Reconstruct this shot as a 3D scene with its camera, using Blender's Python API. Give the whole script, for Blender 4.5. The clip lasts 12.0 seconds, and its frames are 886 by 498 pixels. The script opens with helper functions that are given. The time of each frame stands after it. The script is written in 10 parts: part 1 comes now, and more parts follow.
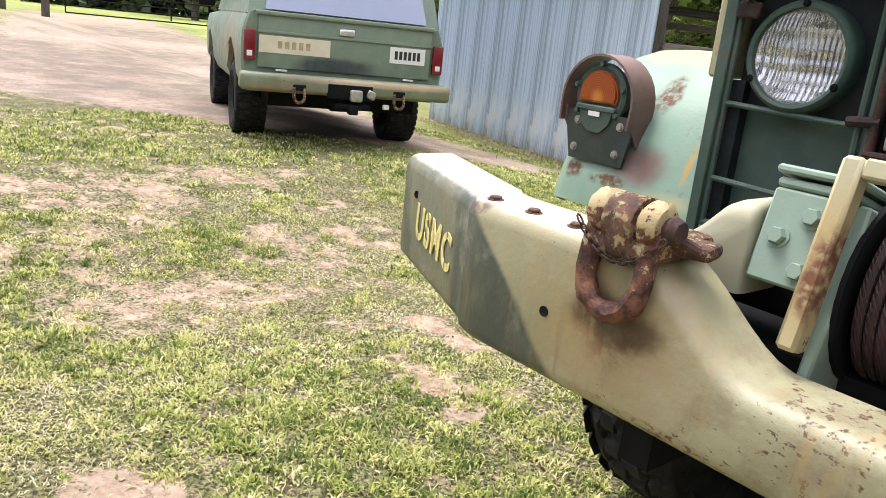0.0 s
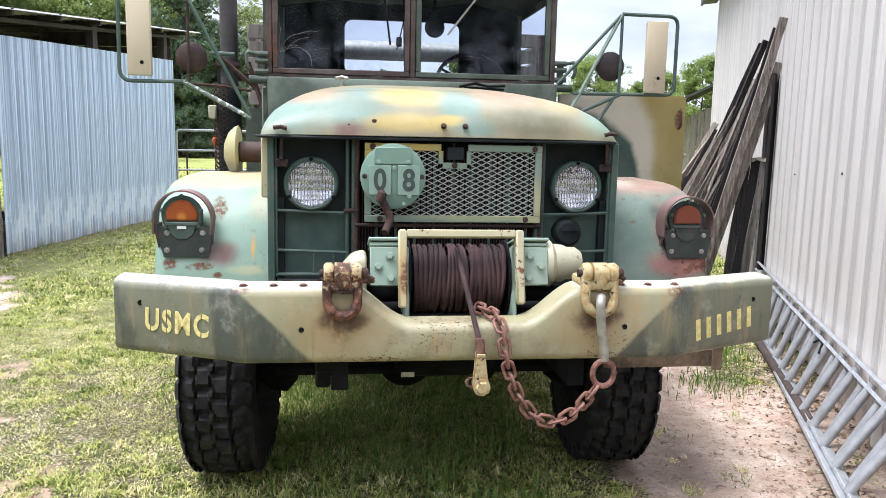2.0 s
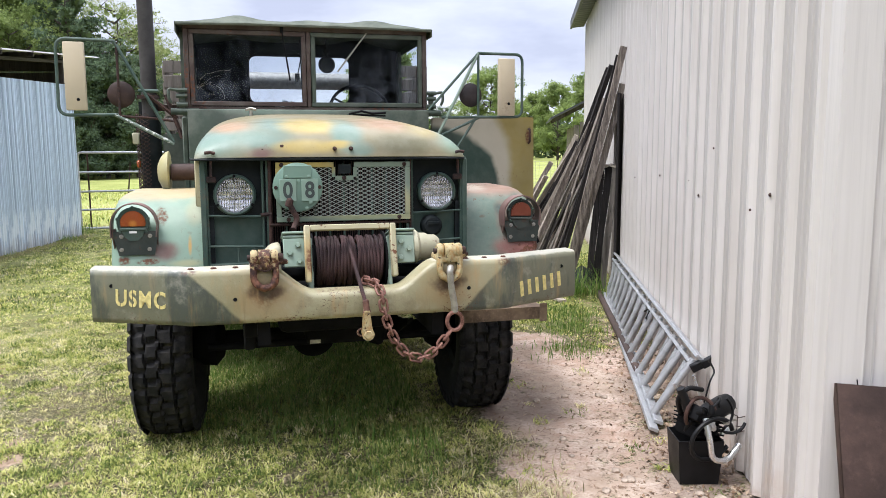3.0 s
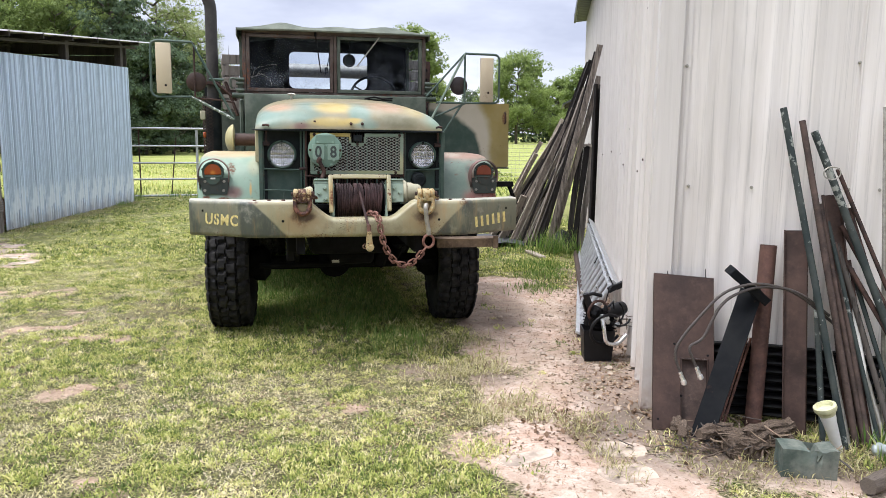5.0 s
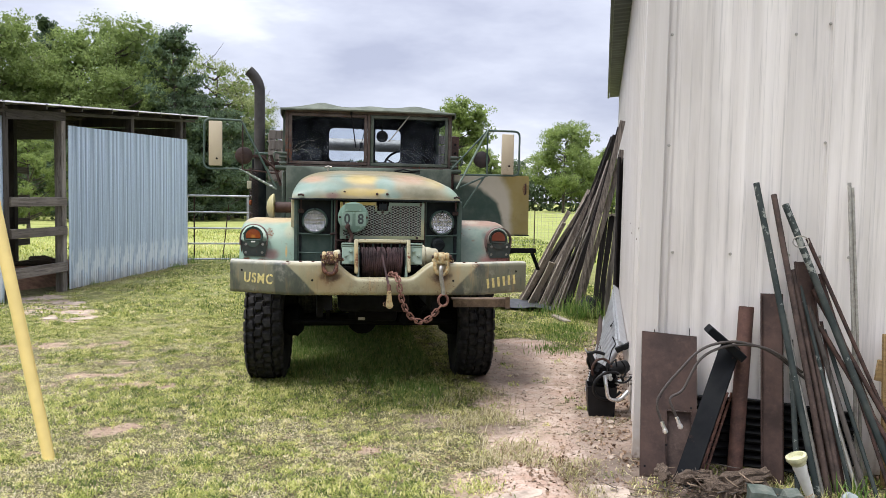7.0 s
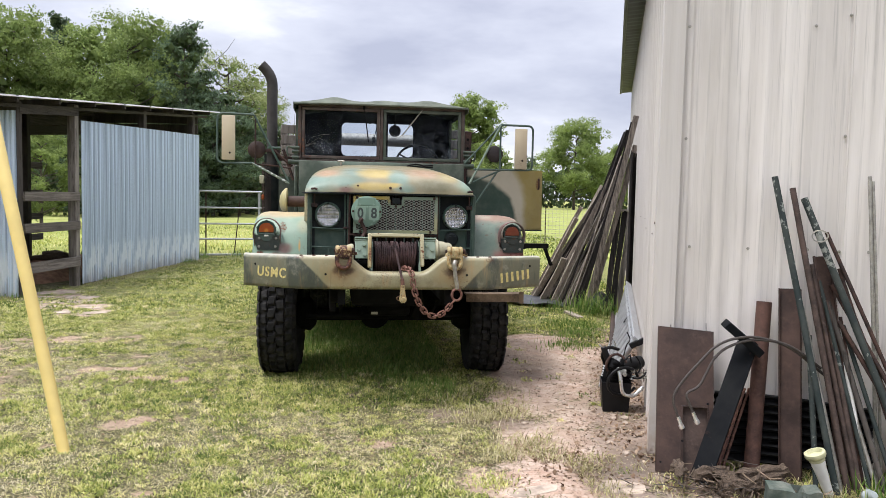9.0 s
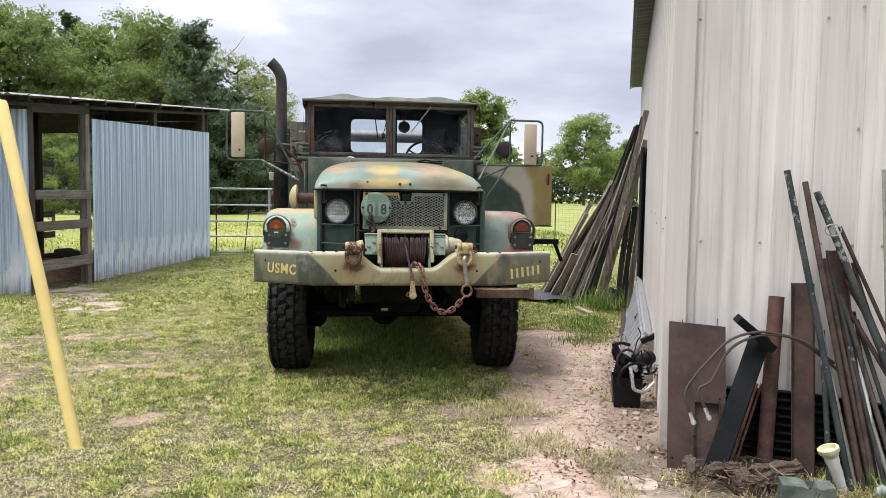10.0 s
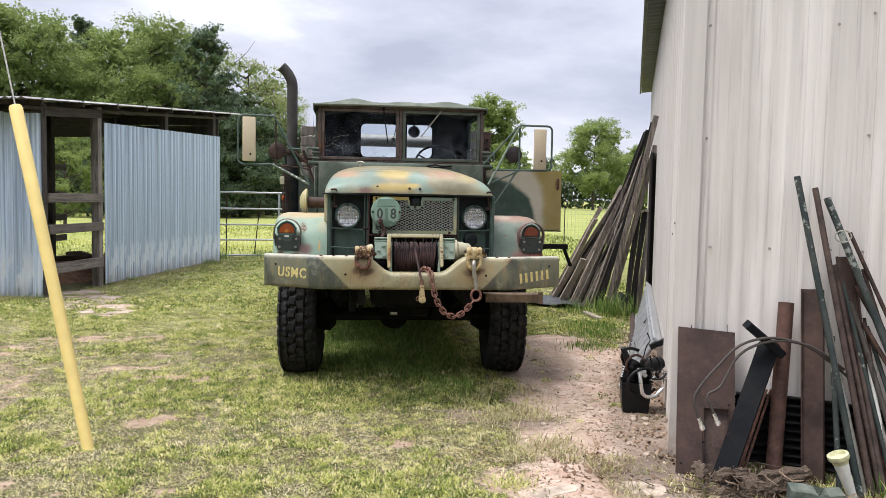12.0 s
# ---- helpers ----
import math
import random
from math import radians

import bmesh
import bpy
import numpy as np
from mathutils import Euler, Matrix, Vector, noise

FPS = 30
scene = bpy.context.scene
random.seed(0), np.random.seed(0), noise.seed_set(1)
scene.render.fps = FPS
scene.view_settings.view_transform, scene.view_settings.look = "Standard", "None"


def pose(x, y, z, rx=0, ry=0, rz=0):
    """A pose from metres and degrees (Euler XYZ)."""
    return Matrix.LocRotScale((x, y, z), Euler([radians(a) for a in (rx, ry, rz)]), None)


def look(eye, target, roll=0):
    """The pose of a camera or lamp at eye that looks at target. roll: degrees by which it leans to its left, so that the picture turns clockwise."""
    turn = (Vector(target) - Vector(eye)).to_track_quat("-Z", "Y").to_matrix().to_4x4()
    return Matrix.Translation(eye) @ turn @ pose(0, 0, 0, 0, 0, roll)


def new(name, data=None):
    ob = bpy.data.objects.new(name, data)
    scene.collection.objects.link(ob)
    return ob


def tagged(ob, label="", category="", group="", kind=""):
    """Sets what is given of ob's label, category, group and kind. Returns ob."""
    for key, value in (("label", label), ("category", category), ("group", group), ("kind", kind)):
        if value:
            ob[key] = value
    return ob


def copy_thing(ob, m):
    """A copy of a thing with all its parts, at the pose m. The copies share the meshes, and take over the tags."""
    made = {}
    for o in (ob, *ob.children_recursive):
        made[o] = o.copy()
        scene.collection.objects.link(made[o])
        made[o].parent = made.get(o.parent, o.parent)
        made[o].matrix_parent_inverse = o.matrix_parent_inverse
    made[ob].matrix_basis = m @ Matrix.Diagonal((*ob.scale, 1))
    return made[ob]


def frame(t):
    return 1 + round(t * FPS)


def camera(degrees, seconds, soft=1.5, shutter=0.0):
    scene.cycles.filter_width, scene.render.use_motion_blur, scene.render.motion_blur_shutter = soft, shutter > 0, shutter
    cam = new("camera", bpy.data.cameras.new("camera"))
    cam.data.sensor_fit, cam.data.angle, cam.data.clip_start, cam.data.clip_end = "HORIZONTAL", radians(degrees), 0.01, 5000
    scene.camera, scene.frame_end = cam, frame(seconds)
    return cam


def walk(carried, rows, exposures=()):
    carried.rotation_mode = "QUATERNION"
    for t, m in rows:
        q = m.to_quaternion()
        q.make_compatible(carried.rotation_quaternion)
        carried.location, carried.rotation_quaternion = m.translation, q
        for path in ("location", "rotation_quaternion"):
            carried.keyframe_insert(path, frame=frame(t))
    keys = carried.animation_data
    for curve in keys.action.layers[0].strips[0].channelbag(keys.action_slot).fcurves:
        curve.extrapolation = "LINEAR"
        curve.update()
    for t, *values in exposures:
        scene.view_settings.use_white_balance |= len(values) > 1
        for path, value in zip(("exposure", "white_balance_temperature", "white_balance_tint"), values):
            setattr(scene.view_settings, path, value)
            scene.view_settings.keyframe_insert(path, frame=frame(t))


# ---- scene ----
cam = camera(59.8, 12.0, 0.75)
PATH = [
    (0, (0.239, -1.072, 1.491), (-1.235, 0.17, 0.955), 6.0),
    (0.5, (-0.056, -1.373, 1.496), (-1.086, 0.282, 1.048), 4.4),
    (0.8, (-0.269, -1.539, 1.545), (-0.988, 0.28, 1.124), 2.8),
    (1, (-0.355, -1.681, 1.566), (-0.831, 0.219, 1.163), 2.8),
    (1.5, (-0.48, -2.162, 1.683), (-0.493, -0.193, 1.332), 2.0),
    (2, (-0.404, -2.694, 1.719), (-0.158, -0.731, 1.429), 1.2),
    (2.5, (-0.464, -3.258, 1.723), (-0.024, -1.321, 1.489), 0.1),
    (3, (-0.482, -3.763, 1.748), (0.004, -1.84, 1.493), -0.3),
    (4.8, (-0.58, -5.455, 1.696), (-0.133, -3.531, 1.387), 0.3),
    (5, (-0.596, -5.62, 1.694), (-0.176, -3.687, 1.397), 0.7),
    (5.5, (-0.658, -5.973, 1.7), (-0.281, -4.026, 1.44), 1.0),
    (6, (-0.56, -6.156, 1.732), (-0.239, -4.193, 1.529), 1.3),
    (6.5, (-0.438, -6.227, 1.715), (-0.14, -4.256, 1.562), 1.2),
    (7, (-0.445, -6.216, 1.708), (-0.147, -4.243, 1.584), 1.1),
    (9, (-0.471, -6.185, 1.686), (-0.198, -4.208, 1.553), 1.2),
    (9.5, (-0.471, -6.18, 1.682), (-0.211, -4.201, 1.544), 1.0),
    (10, (-0.47, -6.175, 1.682), (-0.222, -4.195, 1.539), 0.9),
    (10.5, (-0.468, -6.169, 1.684), (-0.23, -4.189, 1.538), 0.9),
    (11, (-0.472, -6.179, 1.684), (-0.241, -4.198, 1.541), 1.0),
    (11.5, (-0.469, -6.186, 1.688), (-0.243, -4.203, 1.549), 1.0),
    (12, (-0.477, -6.196, 1.684), (-0.252, -4.213, 1.552), 1.1),
]
walk(cam, [(t, look(eye, target, roll)) for t, eye, target, roll in PATH], [(0.0, 1.17, 6500, 10), (0.5, 1.36, 6350, 10), (0.8, 1.40, 6250, 10), (1.5, 1.43, 6000, 10), (2.5, 1.12, 6200, 10), (4.0, 1.0, 6250, 10), (5.5, 0.9, 6300, 10), (6.4, 0.8, 6320, 10), (9.0, 0.78, 6450, 10), (12.0, 0.79, 6500, 10)])
# ==== world and sun ====
SUN_TURN, SUN_UP = 254.0, 69.0
world = bpy.data.worlds.new("overcast_sky")
scene.world = world
world.use_nodes = True
wt = world.node_tree
wt.nodes.clear()
w_out = wt.nodes.new("ShaderNodeOutputWorld")
w_bg = wt.nodes.new("ShaderNodeBackground")
w_sky = wt.nodes.new("ShaderNodeTexSky")
w_sky.sky_type = "NISHITA"
w_sky.sun_disc = False
w_sky.sun_elevation, w_sky.sun_rotation = radians(SUN_UP), radians(SUN_TURN)
w_dim = wt.nodes.new("ShaderNodeVectorMath")
w_dim.operation = "SCALE"
w_dim.inputs["Scale"].default_value = 0.085
w_co = wt.nodes.new("ShaderNodeTexCoord")
w_map = wt.nodes.new("ShaderNodeMapping")
w_map.inputs["Scale"].default_value = (1.0, 1.0, 3.2)
w_map.inputs["Location"].default_value = (0.3, 1.7, 0.35)
w_n = wt.nodes.new("ShaderNodeTexNoise")
w_n.inputs["Scale"].default_value = 2.0
w_n.inputs["Detail"].default_value = 6
w_n.inputs["Roughness"].default_value = 0.56
w_r = wt.nodes.new("ShaderNodeValToRGB")
w_r.color_ramp.elements[0].position, w_r.color_ramp.elements[0].color = 0.33, (0.335, 0.35, 0.44, 1)
w_r.color_ramp.elements[1].position, w_r.color_ramp.elements[1].color = 0.62, (0.77, 0.775, 0.80, 1)
w_mid = w_r.color_ramp.elements.new(0.5)
w_mid.color = (0.50, 0.515, 0.595, 1)
w_mix = wt.nodes.new("ShaderNodeMix")
w_mix.data_type = "RGBA"
w_mix.inputs[0].default_value = 0.9
wt.links.new(w_co.outputs["Generated"], w_map.inputs["Vector"])
wt.links.new(w_map.outputs[0], w_n.inputs["Vector"])
wt.links.new(w_n.outputs[0], w_r.inputs[0])
wt.links.new(w_sky.outputs[0], w_dim.inputs[0])
wt.links.new(w_dim.outputs[0], w_mix.inputs[6])
wt.links.new(w_r.outputs[0], w_mix.inputs[7])
# overcast: the sky overhead is about three times as bright as near the horizon
w_sep = wt.nodes.new("ShaderNodeSeparateXYZ")
wt.links.new(w_co.outputs["Generated"], w_sep.inputs[0])
w_lift = wt.nodes.new("ShaderNodeMapRange")
w_lift.interpolation_type = "SMOOTHSTEP"
w_lift.inputs["From Min"].default_value, w_lift.inputs["From Max"].default_value = 0.22, 0.95
w_lift.inputs["To Min"].default_value, w_lift.inputs["To Max"].default_value = 1.0, 2.15
wt.links.new(w_sep.outputs[2], w_lift.inputs["Value"])
w_grade = wt.nodes.new("ShaderNodeVectorMath")
w_grade.operation = "SCALE"
wt.links.new(w_mix.outputs[2], w_grade.inputs[0])
wt.links.new(w_lift.outputs[0], w_grade.inputs["Scale"])
wt.links.new(w_grade.outputs[0], w_bg.inputs["Color"])
w_bg.inputs["Strength"].default_value = 1.0
wt.links.new(w_bg.outputs[0], w_out.inputs["Surface"])

sun = new("sun", bpy.data.lights.new("sun", "SUN"))
sun.data.energy, sun.data.angle, sun.data.color = 2.0, radians(24), (1.0, 0.97, 0.93)
sun.matrix_world = look((0, 0, 0), (-math.sin(radians(SUN_TURN)) * math.cos(radians(SUN_UP)), -math.cos(radians(SUN_TURN)) * math.cos(radians(SUN_UP)), -math.sin(radians(SUN_UP))))


# ==== material helpers ====
class Mat:
    """A node material under construction; methods return sockets."""

    def __init__(self, name):
        self.m = bpy.data.materials.new(name)
        self.m.use_nodes = True
        self.t = self.m.node_tree
        self.t.nodes.clear()
        self.out = self.t.nodes.new("ShaderNodeOutputMaterial")
        self._co = None

    def put(self, socket, v):
        if isinstance(v, bpy.types.NodeSocket):
            self.t.links.new(v, socket)
        elif isinstance(v, (tuple, list)) and len(v) == 3 and socket.type == "RGBA":
            socket.default_value = (*v, 1)
        else:
            socket.default_value = v

    def co(self):
        if not self._co:
            self._co = self.t.nodes.new("ShaderNodeTexCoord")
        return self._co.outputs["Object"]

    def co_each(self):
        """Object coordinates, shifted by each object's random number."""
        n = self.t.nodes.new("ShaderNodeVectorMath")
        n.operation = "ADD"
        self.put(n.inputs[0], self.co())
        self.put(n.inputs[1], self.calc("MULTIPLY", self.each(), 40.0))
        return n.outputs[0]

    def stretch(self, s, vec=None, turn=(0, 0, 0)):
        n = self.t.nodes.new("ShaderNodeMapping")
        self.put(n.inputs["Vector"], vec or self.co())
        n.inputs["Scale"].default_value = s
        n.inputs["Rotation"].default_value = turn
        return n.outputs[0]

    def fbm(self, scale, detail=4.0, rough=0.55, vec=None, bend=0.0):
        n = self.t.nodes.new("ShaderNodeTexNoise")
        self.put(n.inputs["Vector"], vec or self.co())
        n.inputs["Scale"].default_value, n.inputs["Detail"].default_value = scale, detail
        n.inputs["Roughness"].default_value, n.inputs["Distortion"].default_value = rough, bend
        return n.outputs[0]

    def cells(self, scale, vec=None):
        n = self.t.nodes.new("ShaderNodeTexVoronoi")
        self.put(n.inputs["Vector"], vec or self.co())
        n.inputs["Scale"].default_value = scale
        return n.outputs["Distance"]

    def wave(self, scale, vec=None, bend=0.0, axis="X"):
        n = self.t.nodes.new("ShaderNodeTexWave")
        n.bands_direction = axis
        self.put(n.inputs["Vector"], vec or self.co())
        n.inputs["Scale"].default_value, n.inputs["Distortion"].default_value = scale, bend
        return n.outputs["Fac"]

    def step(self, v, a, b, lo=0.0, hi=1.0):
        n = self.t.nodes.new("ShaderNodeMapRange")
        n.interpolation_type = "SMOOTHSTEP"
        for i, x in enumerate((v, a, b, lo, hi)):
            self.put(n.inputs[i], x)
        return n.outputs[0]

    def calc(self, op, a, b=0.0):
        n = self.t.nodes.new("ShaderNodeMath")
        n.operation = op
        self.put(n.inputs[0], a)
        self.put(n.inputs[1], b)
        return n.outputs[0]

    def mix(self, f, a, b, how="MIX"):
        n = self.t.nodes.new("ShaderNodeMix")
        n.data_type, n.blend_type = "RGBA", how
        self.put(n.inputs[0], f)
        self.put(n.inputs[6], a)
        self.put(n.inputs[7], b)
        return n.outputs[2]

    def ramp(self, f, stops):
        n = self.t.nodes.new("ShaderNodeValToRGB")
        e = n.color_ramp.elements
        for i, (p, c) in enumerate(stops):
            s = e[i] if i < 2 else e.new(p)
            s.position, s.color = p, (*c, 1)
        self.put(n.inputs[0], f)
        return n.outputs[0]

    def axes(self, vec=None):
        n = self.t.nodes.new("ShaderNodeSeparateXYZ")
        self.put(n.inputs[0], vec or self.co())
        return n.outputs[0], n.outputs[1], n.outputs[2]

    def blob(self, centre, radii, ragged=0.5, soft=0.2, freq=4.0):
        """A mask that is 1 inside an ellipsoid with an uneven rim."""
        a = self.t.nodes.new("ShaderNodeVectorMath")
        a.operation = "SUBTRACT"
        self.put(a.inputs[0], self.co())
        a.inputs[1].default_value = centre
        b = self.t.nodes.new("ShaderNodeVectorMath")
        b.operation = "DIVIDE"
        self.put(b.inputs[0], a.outputs[0])
        b.inputs[1].default_value = radii
        c = self.t.nodes.new("ShaderNodeVectorMath")
        c.operation = "LENGTH"
        self.put(c.inputs[0], b.outputs[0])
        d = self.calc("MULTIPLY_ADD", self.fbm(freq, 4), ragged * 2)
        d.node.inputs[2].default_value = -ragged
        return self.step(self.calc("ADD", c.outputs["Value"], d), 1 + soft, 1 - soft)

    def each(self):
        return self.t.nodes.new("ShaderNodeObjectInfo").outputs["Random"]

    def island(self):
        return self.t.nodes.new("ShaderNodeNewGeometry").outputs["Random Per Island"]

    def attribute(self, name):
        n = self.t.nodes.new("ShaderNodeAttribute")
        n.attribute_name = name
        return n.outputs["Fac"]

    def bump(self, h, strength=0.3, dist=0.01, normal=None):
        n = self.t.nodes.new("ShaderNodeBump")
        n.inputs["Strength"].default_value, n.inputs["Distance"].default_value = strength, dist
        self.put(n.inputs["Height"], h)
        if normal:
            self.put(n.inputs["Normal"], normal)
        return n.outputs[0]

    def done(self, color, rough=0.6, metal=0.0, normal=None, spec=0.5, **more):
        n = self.t.nodes.new("ShaderNodeBsdfPrincipled")
        self.put(n.inputs["Base Color"], color)
        self.put(n.inputs["Roughness"], rough)
        self.put(n.inputs["Metallic"], metal)
        self.put(n.inputs["Specular IOR Level"], spec)
        if normal:
            self.put(n.inputs["Normal"], normal)
        for k, v in more.items():
            self.put(n.inputs[k.replace("_", " ")], v)
        self.t.links.new(n.outputs[0], self.out.inputs["Surface"])
        return self.m


RUST_DARK = (0.055, 0.022, 0.014)


def paint(name, base, blobs=(), rust=0.0, rough=0.55, mottle=0.18, fine=1.0, chip=None, spots=(), freq=4.0, spec=0.4, ragged=0.55):
    """Weathered paint: base colour, sprayed camouflage fields, chalky mottling, rust specks and placed rust stains."""
    k = Mat(name)
    col = base
    for centre, radii, colour, soft in blobs:
        col = k.mix(k.blob(centre, radii, ragged, soft, freq), col, colour)
    col = k.mix(k.calc("MULTIPLY", k.step(k.fbm(5, 6, 0.65), 0.35, 0.75), mottle), col, (0.55, 0.53, 0.45))
    col = k.mix(k.calc("MULTIPLY", k.step(k.fbm(2.2, 5, 0.6), 0.45, 0.75), mottle * 1.6), col, (0.06, 0.06, 0.05))
    speck = k.fbm(46 * fine, 5, 0.62)
    zone = k.fbm(3.1, 4, 0.6)
    m = k.step(k.calc("ADD", k.calc("MULTIPLY", speck, 0.62), k.calc("MULTIPLY", zone, 0.5)), 0.69 - 0.09 * rust, 0.73 - 0.09 * rust)
    m = k.calc("MULTIPLY", m, min(1.0, rust * 2))
    for centre, radii in spots:
        m = k.calc("MAXIMUM", m, k.calc("MULTIPLY", k.blob(centre, radii, 0.75, 0.35, 22), k.step(k.fbm(60, 4), 0.25, 0.6)))
    rc = k.mix(k.fbm(30, 4), RUST_DARK, (0.21, 0.085, 0.045))
    col = k.mix(m, col, chip or rc)
    r = k.calc("ADD", k.calc("MULTIPLY", m, 0.3), k.step(k.fbm(9, 5), 0.2, 0.8, rough - 0.08, rough + 0.14))
    h = k.calc("ADD", k.calc("MULTIPLY", k.fbm(120, 3), 0.4), k.calc("MULTIPLY", m, 0.6))
    return k.done(col, r, 0.0, k.bump(h, 0.25, 0.004), spec)


def rusty(name, a=RUST_DARK, b=(0.2, 0.085, 0.04), rough=0.85, scale=1.0, metal=0.0, speck=0.4):
    k = Mat(name)
    f = k.fbm(14 * scale, 6, 0.65)
    g = k.fbm(90 * scale, 4, 0.6)
    col = k.mix(k.step(f, 0.3, 0.7), a, b)
    col = k.mix(k.calc("MULTIPLY", k.step(g, 0.5, 0.75), speck), col, tuple(min(1, 1.9 * v) for v in b))
    return k.done(col, k.step(f, 0.3, 0.7, rough - 0.15, rough + 0.05), metal, k.bump(k.calc("ADD", f, g), 0.4, 0.004), 0.3)


def plain(name, c, rough=0.6, metal=0.0, vary=0.25, scale=20.0, spec=0.4):
    k = Mat(name)
    f = k.fbm(scale, 5, 0.6)
    d = tuple(x * (1 - vary) for x in c)
    e = tuple(min(1, x * (1 + vary)) for x in c)
    col = k.mix(k.step(f, 0.25, 0.75), d, e)
    return k.done(col, k.step(k.fbm(scale * 0.4, 4), 0.2, 0.8, rough - 0.07, rough + 0.09), metal, k.bump(k.fbm(scale * 6, 3), 0.2, 0.003), spec)


def wood(name, a, b, grain=(1, 1, 14), rough=0.85):
    """Weathered timber: grain along the board's long local axis (stored as x by the caller's stretch)."""
    k = Mat(name)
    g = k.fbm(7, 6, 0.65, k.stretch(grain))
    f = k.fbm(2.5, 4)
    col = k.mix(k.step(g, 0.3, 0.72), a, b)
    col = k.mix(k.calc("MULTIPLY", k.each(), 0.55), col, k.mix(f, tuple(x * 0.35 for x in a), tuple(min(1, x * 1.5) for x in b)))
    own = k.calc("MULTIPLY", k.step(k.each(), 0.3, 1.0, 0.0, 0.42), k.step(f, 0.2, 0.8, 0.6, 1.0))
    col = k.mix(own, col, tuple(x * 0.6 for x in a))
    split = k.step(k.fbm(26, 4, 0.6, k.stretch(grain)), 0.57, 0.66)
    col = k.mix(k.calc("MULTIPLY", split, 0.6), col, tuple(x * 0.4 for x in a))
    return k.done(col, rough, 0.0, k.bump(k.calc("SUBTRACT", g, split), 0.6, 0.006), 0.25)


# ==== materials ====
CREAM, SAGE, DKGREEN, YEL, TAN = (0.40, 0.375, 0.25), (0.19, 0.27, 0.20), (0.022, 0.043, 0.034), (0.45, 0.33, 0.085), (0.225, 0.19, 0.115)
GREYGREEN, TEAL, BROWN = (0.115, 0.125, 0.10), (0.15, 0.225, 0.18), (0.17, 0.10, 0.08)


def bumper_paint():
    k = Mat("bumper_paint")
    x, y, z = k.axes()
    ax = k.calc("ABSOLUTE", x)
    edge = k.calc("SUBTRACT", ax, k.calc("MULTIPLY_ADD", z, 0.99))
    edge.node.inputs[1].links[0].from_node.inputs[2].default_value = -0.436
    edge = k.calc("ADD", edge, k.calc("MULTIPLY", k.fbm(14, 3), 0.03))
    dark = k.step(edge, 0.005, 0.03)
    streak = k.fbm(5, 5, 0.6, k.stretch((2, 2, 0.7), turn=(0, 0.5, 0)))
    smudge = k.calc("ADD", streak, k.calc("MULTIPLY", k.step(ax, 0.98, 0.72), 0.14))
    grey = k.mix(k.step(smudge, 0.50, 0.70), (0.165, 0.165, 0.112), (0.070, 0.079, 0.064))
    col = k.mix(dark, k.mix(k.step(k.fbm(4, 5), 0.3, 0.75), (0.29, 0.265, 0.155), (0.385, 0.355, 0.23)), grey)
    col = k.mix(k.calc("MULTIPLY", k.step(k.fbm(11, 6, 0.7), 0.52, 0.75), 0.35), col, (0.5, 0.47, 0.38))
    # chips, heavier along the lower edge and in the dip
    low = k.step(z, 1.02, 0.955)
    dip = k.calc("MULTIPLY", k.step(ax, 0.33, 0.15), 0.6)
    speck = k.calc("ADD", k.calc("MULTIPLY", k.fbm(64, 6, 0.72, k.stretch((1, 1, 1.5))), 0.7), k.calc("MULTIPLY", k.fbm(4.3, 4), 0.45))
    speck = k.calc("ADD", speck, k.calc("MULTIPLY", k.calc("MAXIMUM", low, dip), 0.055))
    m = k.step(speck, 0.675, 0.725)
    for c, r in (((-0.42, -0.17, 1.09), (0.06, 0.1, 0.05)), ((0.455, -0.17, 1.1), (0.05, 0.1, 0.06)), ((-0.755, -0.15, 1.21), (0.03, 0.06, 0.016)), ((0.74, -0.15, 1.2), (0.03, 0.06, 0.02))):
        m = k.calc("MAXIMUM", m, k.calc("MULTIPLY", k.blob(c, r, 0.7, 0.5, 18), k.step(k.fbm(55, 5), 0.28, 0.62)))
    col = k.mix(m, col, k.mix(k.fbm(34, 4), (0.03, 0.018, 0.014), (0.17, 0.08, 0.04)))
    for cx in (-0.42, 0.455):
        halo = k.calc("MULTIPLY", k.blob((cx, -0.17, 1.08), (0.13, 0.12, 0.11), 0.9, 0.6, 9), 0.45)
        col = k.mix(halo, col, (0.36, 0.21, 0.085))
        core = k.calc("MULTIPLY", k.blob((cx, -0.17, 1.105), (0.075, 0.12, 0.035), 0.8, 0.5, 16), 0.85)
        col = k.mix(core, col, (0.055, 0.026, 0.018))
    dirt = k.calc("MULTIPLY", k.calc("MULTIPLY", k.step(ax, 0.36, 0.24), k.step(k.fbm(6.5, 6, 0.75), 0.44, 0.66)), 0.6)
    col = k.mix(dirt, col, (0.19, 0.145, 0.085))
    wash = k.calc("MULTIPLY", k.step(k.fbm(3.2, 4, 0.6, k.stretch((6, 1, 0.8))), 0.56, 0.75), 0.5)
    col = k.mix(wash, col, (0.42, 0.27, 0.12))
    col = k.mix(k.calc("MULTIPLY", k.step(k.fbm(7, 6, 0.75, k.stretch((1, 1, 0.6))), 0.54, 0.72), 0.45), col, (0.17, 0.15, 0.10))
    drip = k.calc("MULTIPLY", k.step(k.fbm(6, 5, 0.7, k.stretch((7, 7, 0.5))), 0.57, 0.70), k.step(z, 1.16, 1.0))
    col = k.mix(k.calc("MULTIPLY", drip, 0.35), col, (0.20, 0.125, 0.06))
